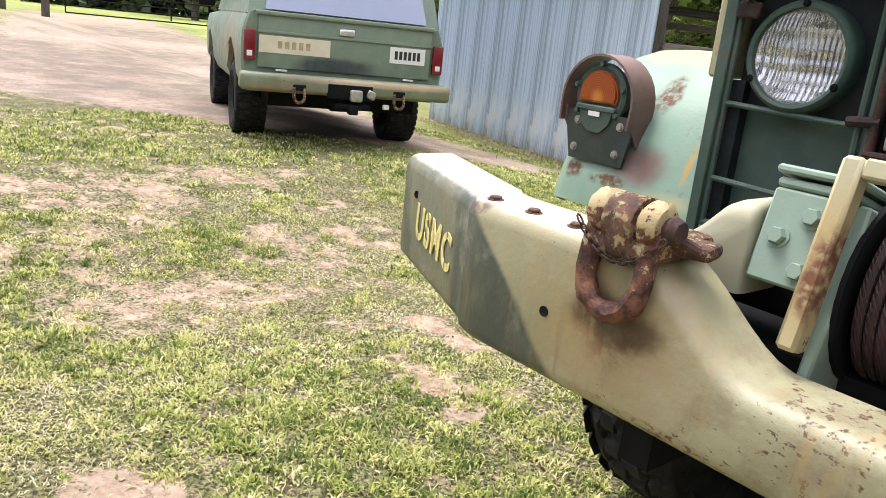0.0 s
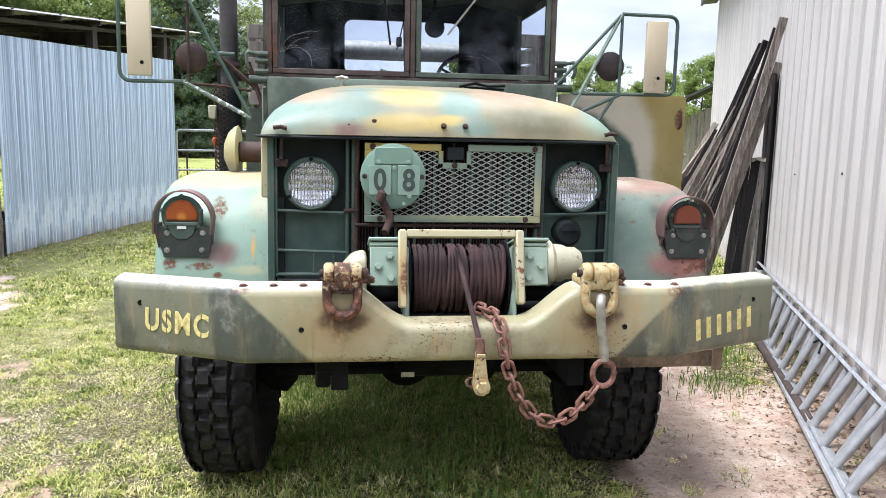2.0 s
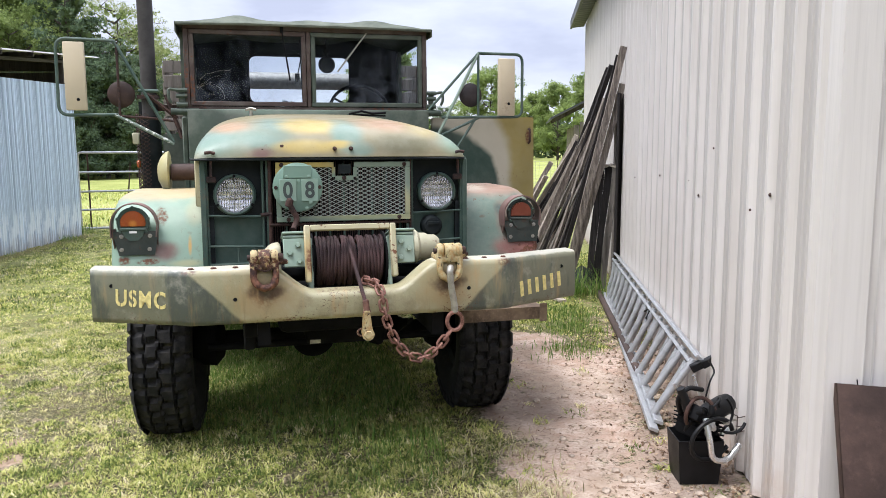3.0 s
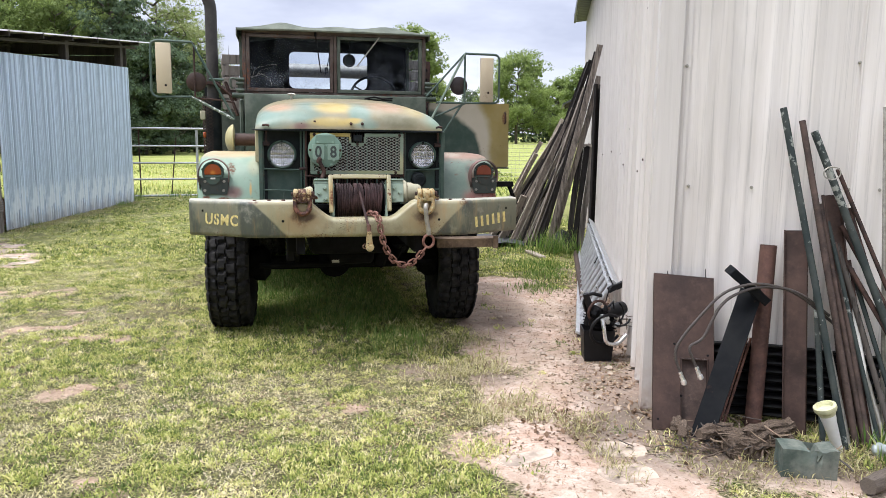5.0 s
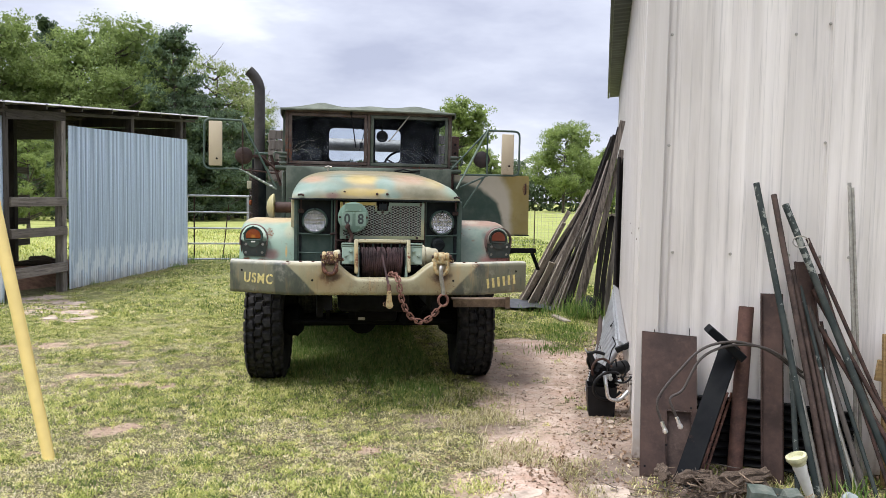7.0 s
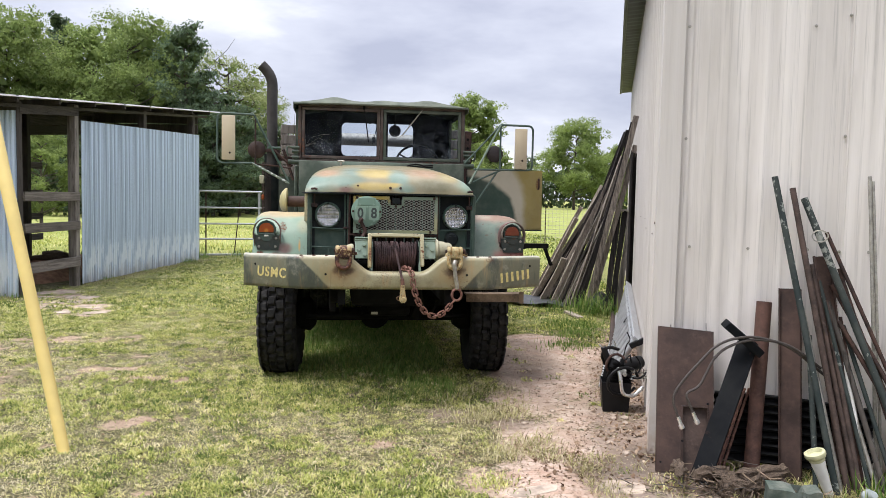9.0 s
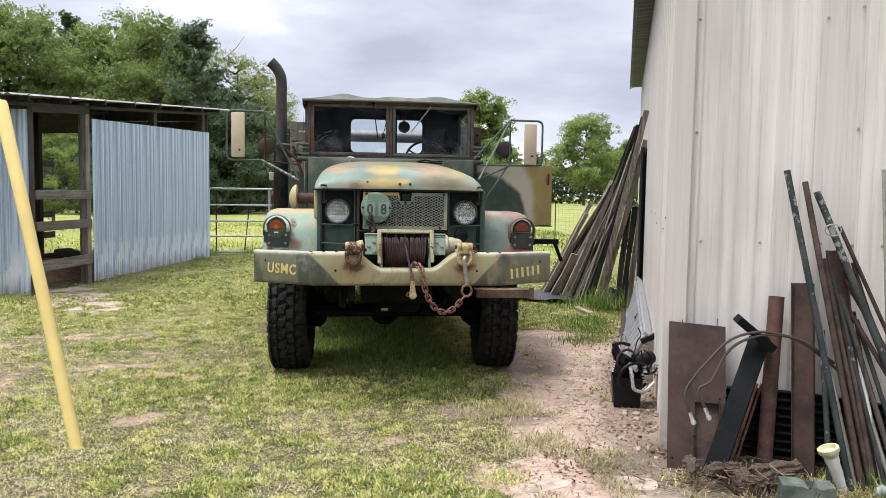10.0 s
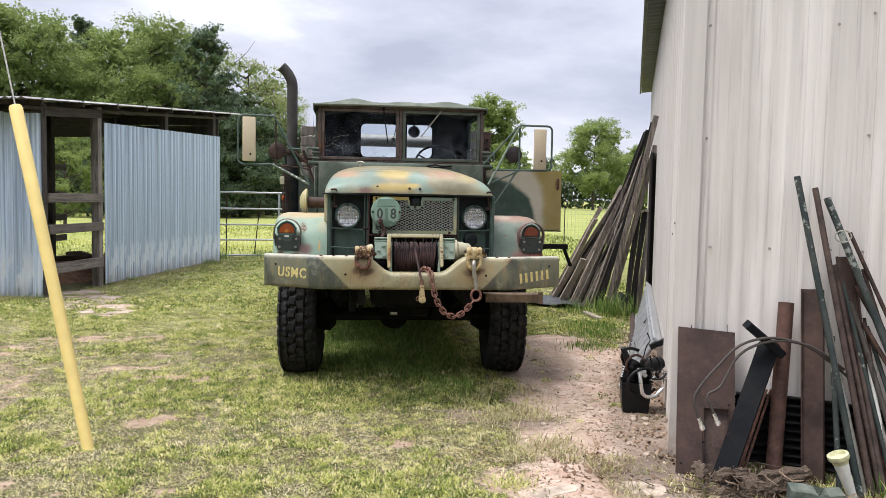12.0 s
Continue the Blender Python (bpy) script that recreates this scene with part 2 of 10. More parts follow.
    worn = k.calc("MULTIPLY", k.step(k.calc("ADD", z, k.calc("MULTIPLY", k.fbm(20, 5, 0.7), 0.02)), 1.216, 1.224), 0.6)
    col = k.mix(worn, col, (0.52, 0.50, 0.42))
    return k.done(col, k.step(k.fbm(8, 5), 0.2, 0.8, 0.36, 0.58), 0.0, k.bump(k.calc("ADD", k.fbm(90, 3), k.calc("MULTIPLY", m, -1.5)), 0.25, 0.003), 0.5)


M_BUMPER = bumper_paint()
M_STENCIL = plain("stencil_yellow", (0.70, 0.59, 0.24), 0.7, 0, 0.2, 60)
YELLOWISH, ORANGE, OLIVE = (0.42, 0.315, 0.095), (0.36, 0.225, 0.13), (0.125, 0.115, 0.06)
M_HOOD = paint("hood_camouflage", (0.235, 0.20, 0.115), (
    ((-0.66, 0.6, 1.80), (0.15, 1.2, 0.10), TEAL, 0.6), ((-0.58, 0.6, 1.885), (0.11, 1.2, 0.04), ORANGE, 0.6), ((-0.42, 0.6, 1.80), (0.15, 1.2, 0.05), TEAL, 0.6), ((-0.32, 0.7, 1.89), (0.11, 1.2, 0.05), TEAL, 0.6),
    ((-0.14, 0.7, 1.89), (0.16, 1.2, 0.045), YELLOWISH, 0.5), ((-0.17, 0.5, 1.765), (0.17, 1.2, 0.035), YELLOWISH, 0.5), ((0.05, 0.5, 1.83), (0.075, 1.2, 0.09), TEAL, 0.55), ((0.0, 0.5, 1.78), (0.07, 1.2, 0.02), YELLOWISH, 0.5),
    ((0.12, 0.5, 1.755), (0.07, 1.2, 0.035), TEAL, 0.55), ((0.32, 0.6, 1.90), (0.16, 1.2, 0.045), ORANGE, 0.6), ((0.36, 0.5, 1.775), (0.19, 1.2, 0.05), OLIVE, 0.6), ((0.52, 0.6, 1.87), (0.12, 1.2, 0.05), (0.33, 0.26, 0.09), 0.6), ((0.66, 0.6, 1.80), (0.10, 1.2, 0.07), SAGE, 0.6), ((-0.40, 0.42, 1.735), (0.06, 1.0, 0.03), BROWN, 0.6)),
    0.12, 0.42, 0.16, freq=3.2, ragged=0.6)
M_FENDER_L = paint("fender_camouflage", (0.21, 0.31, 0.235), (
    ((-0.95, 1.0, 1.53), (0.3, 0.55, 0.06), (0.44, 0.35, 0.20), 0.4), ((-0.92, 0.42, 1.225), (0.085, 0.2, 0.045), BROWN, 0.45), ((-0.79, 0.44, 1.25), (0.010, 0.2, 0.045), (0.48, 0.30, 0.09), 0.5), ((-0.76, 0.6, 1.42), (0.05, 0.3, 0.06), (0.30, 0.33, 0.22), 0.5), ((-0.80, 0.4, 1.16), (0.08, 0.2, 0.02), (0.36, 0.37, 0.22), 0.5),
    ((-1.05, 0.35, 1.13), (0.2, 0.1, 0.04), (0.36, 0.34, 0.22), 0.4)),
    0.12, 0.42, 0.14, 0.8, None, (((-0.935, 0.6, 1.41), (0.03, 0.06, 0.055)), ((-1.0, 0.48, 1.175), (0.05, 0.08, 0.014)), ((-1.12, 0.48, 1.18), (0.03, 0.08, 0.02)), ((-0.93, 0.48, 1.14), (0.02, 0.08, 0.012))), 8.0)
M_FENDER_R = paint("fender_dark_camouflage", (0.12, 0.17, 0.135), (
    ((0.95, 1.0, 1.52), (0.35, 0.6, 0.06), (0.27, 0.165, 0.115), 0.5), ((0.86, 0.9, 1.53), (0.10, 0.5, 0.03), (0.36, 0.29, 0.22), 0.5), ((1.06, 0.40, 1.19), (0.16, 0.3, 0.06), (0.24, 0.085, 0.07), 0.4), ((1.0, 0.5, 1.36), (0.06, 0.2, 0.12), (0.17, 0.115, 0.085), 0.5), ((0.97, 0.45, 1.40), (0.04, 0.2, 0.04), (0.05, 0.08, 0.07), 0.4)),
    0.6, 0.5, 0.22, 0.7, None, (((0.80, 0.5, 1.42), (0.02, 0.08, 0.03)), ((0.86, 0.5, 1.36), (0.025, 0.08, 0.012)), ((0.9, 0.6, 1.5), (0.08, 0.1, 0.015))), 8.0)
M_GREEN = paint("dark_green_paint", (0.040, 0.076, 0.060), (), 0.12, 0.5, 0.10)
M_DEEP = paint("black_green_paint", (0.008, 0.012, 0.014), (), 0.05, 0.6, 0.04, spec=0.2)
M_SAGE = paint("sage_paint", (0.22, 0.295, 0.235), (), 0.15, 0.5, 0.14)
M_CREAM = paint("cream_paint", (0.41, 0.385, 0.265), (), 0.28, 0.5, 0.14, 0.7)
M_CREAMY = paint("cream_yellow_side", (0.44, 0.39, 0.23), (((-0.72, 1.0, 1.55), (0.2, 0.3, 0.12), YEL, 0.4),), 0.1, 0.5, 0.14)
M_CAB = paint("cab_green_paint", (0.045, 0.064, 0.047), (((-0.2, 2.1, 2.05), (0.4, 0.3, 0.05), (0.14, 0.19, 0.15), 0.4),), 0.18, 0.55, 0.16)
M_BRACKET = paint("dark_bracket_paint", (0.022, 0.032, 0.028), (), 0.3, 0.6, 0.08, 0.7, (0.10, 0.06, 0.045))
M_WSFRAME = paint("red_brown_frame", (0.060, 0.036, 0.030), (), 0.45, 0.6, 0.15)
M_HOOP = paint("faded_red_brown_hoop", (0.125, 0.066, 0.058), (((0.0, -0.1, 0.14), (0.08, 0.1, 0.06), (0.21, 0.125, 0.11), 0.6),), 0.3, 0.6, 0.12)
M_DOOR = paint("door_camouflage", (0.30, 0.235, 0.075), (
    ((0.02, 0.0, 0.12), (0.64, 0.3, 0.85), (0.46, 0.42, 0.33), 0.07), ((0.0, 0.0, 0.06), (0.57, 0.3, 0.52), (0.026, 0.056, 0.042), 0.05)),
    0.12, 0.5, 0.10, 1.0, None, (((0.80, 0.0, 0.51), (0.025, 0.05, 0.06)),), 1.6, 0.4, 0.2)
M_RUST = rusty("rust_steel", (0.020, 0.014, 0.013), (0.080, 0.043, 0.034))
M_RUSTRED = rusty("red_rust_steel", (0.055, 0.027, 0.021), (0.17, 0.085, 0.062))
M_STEP = rusty("tan_rusted_step", (0.07, 0.048, 0.036), (0.22, 0.16, 0.115), 0.85, 0.5)
def peeling(name, cream, level, grain=60.0):
    """Flaking cream paint over dark rust, finely mottled; level sets how much paint is left."""
    k = Mat(name)
    f = k.fbm(grain, 6, 0.75)
    g = k.fbm(grain * 0.35, 5, 0.7)
    mask = k.step(k.calc("ADD", k.calc("MULTIPLY", f, 0.6), k.calc("MULTIPLY", g, 0.4)), level, level + 0.05)
    under = k.mix(k.step(g, 0.35, 0.65), (0.05, 0.024, 0.018), (0.19, 0.085, 0.052))
    over = k.mix(k.step(k.fbm(grain * 0.6, 4), 0.4, 0.65), cream, (0.42, 0.27, 0.11))
    return k.done(k.mix(mask, under, over), 0.68, 0.0, k.bump(k.calc("ADD", f, k.calc("MULTIPLY", mask, 0.8)), 0.8, 0.006), 0.4)


M_RUSTPAINT = peeling("peeling_cream_over_rust", (0.43, 0.34, 0.19), 0.505, 75.0)
M_PALEPEEL = peeling("chipped_cream_yellow_paint", (0.46, 0.38, 0.21), 0.39, 70.0)
M_GUARD = paint("stained_cream_paint", (0.40, 0.36, 0.22), (((-0.21, -0.05, 0.02), (0.04, 0.2, 0.10), (0.40, 0.30, 0.14), 0.6),), 0.75, 0.55, 0.2, 0.8, None, (((-0.20, -0.06, 0.02), (0.022, 0.1, 0.07)),))
k = Mat("rusted_shackle_steel")
f = k.fbm(55, 5, 0.7)
z = k.axes()[2]
peel = k.step(k.calc("ADD", f, k.calc("MULTIPLY", k.calc("SUBTRACT", z, 0.03), 2.2)), 0.47, 0.53)
col = k.mix(k.step(k.fbm(30, 5, 0.7), 0.35, 0.65), (0.035, 0.015, 0.013), (0.20, 0.085, 0.05))
M_SHACKLE = k.done(k.mix(peel, col, k.mix(k.fbm(18), (0.50, 0.42, 0.25), (0.40, 0.27, 0.12))), 0.7, 0.0, k.bump(k.calc("ADD", f, peel), 0.6, 0.006), 0.4)
M_CHAIN = rusty("rusted_chain_steel", (0.11, 0.045, 0.035), (0.30, 0.16, 0.125), 0.7, 2.0, 0.25)
M_GALV = plain("worn_galvanised_steel", (0.38, 0.36, 0.32), 0.45, 0.6, 0.25, 30)
M_CHROME = plain("bright_aluminium", (0.78, 0.79, 0.8), 0.28, 0.9, 0.06, 30)
M_ALU = plain("ladder_aluminium", (0.46, 0.47, 0.49), 0.42, 0.5, 0.15, 14)
M_BLACKPLASTIC = plain("black_plastic", (0.008, 0.008, 0.009), 0.5, 0, 0.2, 18, 0.25)
M_BLACKPAINT = paint("chipped_black_paint", (0.006, 0.007, 0.009), (), 0.2, 0.72, 0.012, 0.5, (0.06, 0.035, 0.028), spec=0.15)
# near-black: deep shade under the truck and in the cab is put into it
M_DARK = plain("near_black_metal", (0.008, 0.008, 0.009), 0.8, 0, 0.4, 10, 0.12)


def tyre_material():
    k = Mat("dusty_tyre_rubber")
    f = k.fbm(16, 5, 0.65)
    col = k.mix(k.step(f, 0.35, 0.75), (0.012, 0.012, 0.013), (0.045, 0.042, 0.040))
    return k.done(col, k.step(f, 0.3, 0.7, 0.68, 0.9), 0, k.bump(k.fbm(80, 4), 0.3, 0.004), 0.18)


M_TYRE = tyre_material()


def rope_material():
    k = Mat("twisted_rusty_wire_rope")
    f = k.fbm(9, 5)
    col = k.mix(k.step(f, 0.3, 0.7), (0.030, 0.016, 0.016), (0.105, 0.054, 0.052))
    w = k.wave(110, k.stretch((1, 0.4, 0.4), turn=(0, 0, 0.0)), 0.6, "DIAGONAL")
    col = k.mix(k.calc("MULTIPLY", w, 0.4), col, (0.012, 0.006, 0.007))
    return k.done(col, 0.62, 0.15, k.bump(w, 0.6, 0.003), 0.4)


M_ROPE = rope_material()


def glass_material(name, tint, rough, gloss, pale_film):
    """Thin pane: clear, a little mirror, and a patchy blue-grey film that grows stronger towards the lower edge."""
    k = Mat(name)
    g = k.t.nodes.new("ShaderNodeBsdfGlossy")
    g.inputs["Roughness"].default_value = rough
    tr = k.t.nodes.new("ShaderNodeBsdfTransparent")
    tr.inputs["Color"].default_value = (*tint, 1)
    mx = k.t.nodes.new("ShaderNodeMixShader")
    k.put(mx.inputs[0], k.step(k.fbm(3, 6, 0.7), 0.35, 0.85, gloss, gloss + 0.014))
    k.t.links.new(tr.outputs[0], mx.inputs[1])
    k.t.links.new(g.outputs[0], mx.inputs[2])
    d = k.t.nodes.new("ShaderNodeBsdfDiffuse")
    d.inputs["Color"].default_value = (0.42, 0.45, 0.52, 1)
    film = k.t.nodes.new("ShaderNodeMixShader")
    low = k.step(k.axes()[2], 0.42, 0.06, 0.25, 1.0)
    k.put(film.inputs[0], k.calc("MULTIPLY", k.calc("MULTIPLY", k.step(k.fbm(9.0, 6, 0.7, None, 0.6), 0.36, 0.74), low), pale_film))
    k.t.links.new(mx.outputs[0], film.inputs[1])
    k.t.links.new(d.outputs[0], film.inputs[2])
    k.t.links.new(film.outputs[0], k.out.inputs["Surface"])
    return k.m


M_WSGLASS = glass_material("filmed_windscreen_glass", (0.78, 0.82, 0.86), 0.03, 0.012, 0.12)
# opaque panes: the sky's reflection is put into their blue-grey colour
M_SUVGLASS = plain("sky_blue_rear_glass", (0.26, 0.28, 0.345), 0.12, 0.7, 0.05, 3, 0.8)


k = Mat("fluted_headlight_glass")
g = k.t.nodes.new("ShaderNodeBsdfGlossy")
g.inputs["Roughness"].default_value = 0.04
k.put(g.inputs["Normal"], k.bump(k.calc("ADD", k.wave(33, None, 0.3, "X"), k.calc("MULTIPLY", k.wave(9, None, 1.5, "Z"), 0.8)), 0.6, 0.006))
tr = k.t.nodes.new("ShaderNodeBsdfTransparent")
mx = k.t.nodes.new("ShaderNodeMixShader")
mx.inputs[0].default_value = 0.16
k.t.links.new(tr.outputs[0], mx.inputs[1])
k.t.links.new(g.outputs[0], mx.inputs[2])
k.t.links.new(mx.outputs[0], k.out.inputs["Surface"])
M_LENS = k.m
k = Mat("silvered_fluted_reflector")
h = k.calc("ADD", k.wave(24, None, 0.5, "X"), k.calc("ADD", k.calc("MULTIPLY", k.wave(11, None, 1.0, "Z"), 0.6), k.calc("MULTIPLY", k.fbm(30, 3), 0.8)))
M_BOWL = k.done(k.mix(k.step(k.fbm(14, 4), 0.35, 0.65), (0.48, 0.48, 0.50), (0.72, 0.72, 0.73)), 0.2, 0.85, k.bump(h, 0.5, 0.009), 0.5)
k = Mat("amber_lens_plastic")
x, y, z = k.axes()
r = k.calc("SQRT", k.calc("ADD", k.calc("MULTIPLY", x, x), k.calc("POWER", k.calc("SUBTRACT", z, 0.06), 2.0)))
ring = k.calc("SINE", k.calc("MULTIPLY", r, 1100.0))
hot = k.step(r, 0.028, 0.004)
M_AMBER = k.done(k.mix(hot, k.mix(k.step(ring, -0.6, 0.6), (0.32, 0.072, 0.016), (0.26, 0.052, 0.013)), (0.50, 0.18, 0.03)), 0.18, 0, k.bump(ring, 0.15, 0.002), 0.6)
k = Mat("red_tail_lens_plastic")
M_RED = k.done(k.mix(k.fbm(18), (0.22, 0.012, 0.018), (0.10, 0.008, 0.012)), 0.25, 0, None, 0.6)
k = Mat("amber_dull_lens_plastic")
M_AMBERDULL = k.done(k.mix(k.fbm(18), (0.24, 0.055, 0.025), (0.13, 0.03, 0.016)), 0.3, 0, k.bump(k.cells(60), 0.12, 0.002), 0.5)


def canvas_material():
    k = Mat("faded_green_canvas")
    f = k.fbm(3.5, 6, 0.65)
    col = k.mix(k.step(f, 0.3, 0.75), (0.085, 0.098, 0.078), (0.20, 0.215, 0.175))
    weave = k.fbm(260, 2)
    return k.done(col, 0.9, 0, k.bump(k.calc("ADD", weave, k.calc("MULTIPLY", k.fbm(6, 4), 3)), 0.3, 0.006), 0.2)


M_CANVAS = canvas_material()


def sheet_metal(name, a, b, rough, metal, streak, bottom, stain):
    """Wall sheeting with vertical weather streaks and splash stains by the ground."""
    k = Mat(name)
    x, y, z = k.axes()
    s = k.fbm(3.2, 6, 0.65, k.stretch((2.4, 2.4, 0.10)))
    f = k.fbm(0.9, 5, 0.6)
    col = k.mix(k.step(s, 0.3, 0.7), a, b)
    col = k.mix(k.calc("MULTIPLY", k.step(f, 0.42, 0.72), streak), col, stain)
    splash = k.calc("MULTIPLY", k.step(k.calc("ADD", z, k.calc("MULTIPLY", k.fbm(5, 4), 0.35)), bottom, 0.12), k.step(k.fbm(2.4, 5, 0.7), 0.35, 0.65))
    col = k.mix(k.calc("MULTIPLY", splash, 0.7), col, stain)
    col = k.mix(k.calc("MULTIPLY", k.each(), 0.10), col, stain)
    return k.done(col, k.step(s, 0.2, 0.8, rough - 0.1, rough + 0.1), metal, k.bump(k.fbm(1.7, 3), 0.15, 0.02), 0.4)


def white_steel(name, grime, film=1.0):
    """White painted wall sheet: warm chalky paint, thin upright grime streaks, splash by the ground."""
    k = Mat(name)
    z = k.axes()[2]
    v = k.co_each()
    s = k.fbm(3.0, 6, 0.65, k.stretch((3.0, 3.0, 0.10), v))
    thin = k.fbm(4.0, 5, 0.7, k.stretch((9.0, 9.0, 0.16), v))
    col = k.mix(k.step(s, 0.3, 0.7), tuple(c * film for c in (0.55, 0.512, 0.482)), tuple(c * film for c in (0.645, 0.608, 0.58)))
    col = k.mix(k.calc("MULTIPLY", k.step(thin, 0.50, 0.70), grime), col, (0.29, 0.275, 0.255))
    col = k.mix(k.calc("MULTIPLY", k.step(k.fbm(1.1, 5, 0.65, k.stretch((2.0, 2.0, 0.35), v)), 0.46, 0.7), grime * 0.8), col, (0.41, 0.375, 0.34))
    splash = k.calc("MULTIPLY", k.step(k.calc("ADD", z, k.calc("MULTIPLY", k.fbm(6, 5), 0.4)), 0.62, 0.16), k.step(k.fbm(3.4, 5, 0.7, v), 0.34, 0.62))
    col = k.mix(k.calc("MULTIPLY", splash, 0.75), col, (0.43, 0.33, 0.26))
    rust = k.calc("MULTIPLY", k.step(k.calc("ADD", z, k.calc("MULTIPLY", k.fbm(14, 4), 0.12)), 0.14, 0.07), k.step(k.fbm(7, 4, 0.6, v), 0.45, 0.6))
    col = k.mix(rust, col, (0.12, 0.07, 0.05))
    return k.done(col, k.step(s, 0.2, 0.8, 0.42, 0.6), 0.0, k.bump(k.fbm(1.7, 3, 0.5, v), 0.12, 0.02), 0.4)


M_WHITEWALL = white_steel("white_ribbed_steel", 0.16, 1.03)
# darker copy of the white: shade between the ribs is put into colour
M_PANSHADE = white_steel("shaded_pan_white_steel", 0.30, 0.78)
# brighter copy of the same paint, lifting the front wall where less light falls
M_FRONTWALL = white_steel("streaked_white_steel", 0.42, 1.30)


def tin_material():
    """Old corrugated iron: dark and pale upright streaks, a chalky splash band above the ground."""
    k = Mat("galvanised_corrugated_iron")
    x, y, z = k.axes()
    s = k.fbm(3.0, 6, 0.75, k.stretch((8.0, 8.0, 0.05)))
    w = k.fbm(1.2, 4, 0.6, k.stretch((1.6, 1.6, 0.12)))
    col = k.mix(k.step(s, 0.39, 0.62), (0.33, 0.405, 0.50), (0.66, 0.765, 0.89))
    col = k.mix(k.calc("MULTIPLY", k.step(w, 0.5, 0.68), 0.35), col, (0.34, 0.41, 0.53))
    edge = k.calc("ADD", z, k.calc("ADD", k.calc("MULTIPLY", s, 0.9), k.calc("MULTIPLY", k.fbm(6, 4), 0.25)))
    col = k.mix(k.calc("MULTIPLY", k.step(k.fbm(2.2, 5, 0.6, k.stretch((2.5, 2.5, 0.5))), 0.50, 0.58), k.calc("MULTIPLY", k.step(edge, 1.45, 1.05), 0.85)), col, (0.74, 0.79, 0.84))
    col = k.mix(k.calc("MULTIPLY", k.step(edge, 0.86, 0.60), 0.45), col, (0.25, 0.21, 0.175))
    col = k.mix(k.calc("MULTIPLY", k.step(k.fbm(40, 4, 0.7), 0.62, 0.72), 0.35), col, (0.25, 0.20, 0.17))
    return k.done(col, k.step(s, 0.2, 0.8, 0.34, 0.55), 0.22, k.bump(k.fbm(1.7, 3), 0.15, 0.02), 0.45)


M_TIN = tin_material()
M_TINROOF = sheet_metal("weathered_roof_iron", (0.30, 0.31, 0.33), (0.50, 0.50, 0.50), 0.45, 0.5, 0.3, -9, (0.2, 0.16, 0.13))
M_DARKTRIM = plain("dark_grey_eave_steel", (0.06, 0.063, 0.072), 0.5, 0.1, 0.2, 6)
M_GREYWOOD = wood("weathered_grey_timber", (0.11, 0.095, 0.082), (0.34, 0.30, 0.265), (1.5, 1.5, 0.15))
M_DARKWOOD = wood("dark_old_timber", (0.035, 0.03, 0.027), (0.11, 0.095, 0.085), (1.5, 1.5, 0.15))
M_LUMBER = wood("leaning_old_lumber", (0.075, 0.061, 0.053), (0.46, 0.39, 0.335), (6, 6, 0.25))
M_BLACKWOOD = wood("blackened_old_board", (0.012, 0.011, 0.011), (0.06, 0.052, 0.05), (6, 6, 0.25))
M_RAILWOOD = wood("grey_fence_rail_timber", (0.075, 0.062, 0.054), (0.27, 0.235, 0.205), (5, 0.2, 5))
M_DARKRAIL = wood("dark_roof_timber", (0.035, 0.03, 0.027), (0.11, 0.095, 0.085), (5, 0.2, 5))
M_LUMBERPALE = wood("pale_split_lumber", (0.27, 0.22, 0.18), (0.58, 0.51, 0.42), (6, 6, 0.25))
M_ROTWOOD = wood("rotten_bark_wood", (0.012, 0.008, 0.0065), (0.21, 0.155, 0.115), (3, 40, 40))
M_LOG = wood("weathered_log_wood", (0.06, 0.05, 0.042), (0.22, 0.18, 0.15), (2, 30, 30))
M_LITTERWOOD = wood("dry_tan_splinter", (0.12, 0.085, 0.055), (0.28, 0.21, 0.15), (3, 30, 30))
M_YELLOWWOOD = wood("yellowed_plank", (0.19, 0.12, 0.05), (0.38, 0.26, 0.12), (1, 1, 8))
M_YELLOWPLASTIC = plain("yellow_guard_plastic", (0.78, 0.60, 0.22), 0.5, 0, 0.06, 5, 0.4)
M_WHITEPLASTIC = plain("dirty_white_plastic", (0.74, 0.73, 0.70), 0.4, 0, 0.10, 9, 0.5)
M_LIME = plain("faded_yellow_cap", (0.55, 0.54, 0.34), 0.45, 0, 0.2, 30)
M_REDPIPE = rusty("red_brown_pipe_rust", (0.045, 0.024, 0.019), (0.12, 0.062, 0.048), 0.75, 0.6, 0, 0.2)
M_GREENPIPE = paint("green_pipe_paint", (0.024, 0.033, 0.033), (), 0.4, 0.6, 0.07, 0.5, (0.30, 0.31, 0.28), spec=0.2)
M_BROWNSTEEL = rusty("brown_rusted_plate", (0.028, 0.0165, 0.0135), (0.078, 0.047, 0.038), 0.7, 0.3, 0, 0.2)
M_PIPERUST = rusty("rust_coated_pipe", (0.03, 0.021, 0.018), (0.095, 0.064, 0.054), 0.78, 0.5, 0, 0.3)
M_HOSE = plain("braided_grey_hose", (0.06, 0.05, 0.045), 0.55, 0.2, 0.6, 220)
M_GREENBLOCK = paint("faded_green_block", (0.065, 0.085, 0.074), (((0.0, -0.07, 0.12), (0.07, 0.1, 0.05), (0.13, 0.16, 0.14), 0.5),), 0.08, 0.9, 0.35, 0.7, (0.035, 0.035, 0.03), spec=0.1, freq=14)
M_STONE = plain("dusty_sandstone", (0.40, 0.325, 0.265), 0.95, 0, 0.4, 11, 0.1)
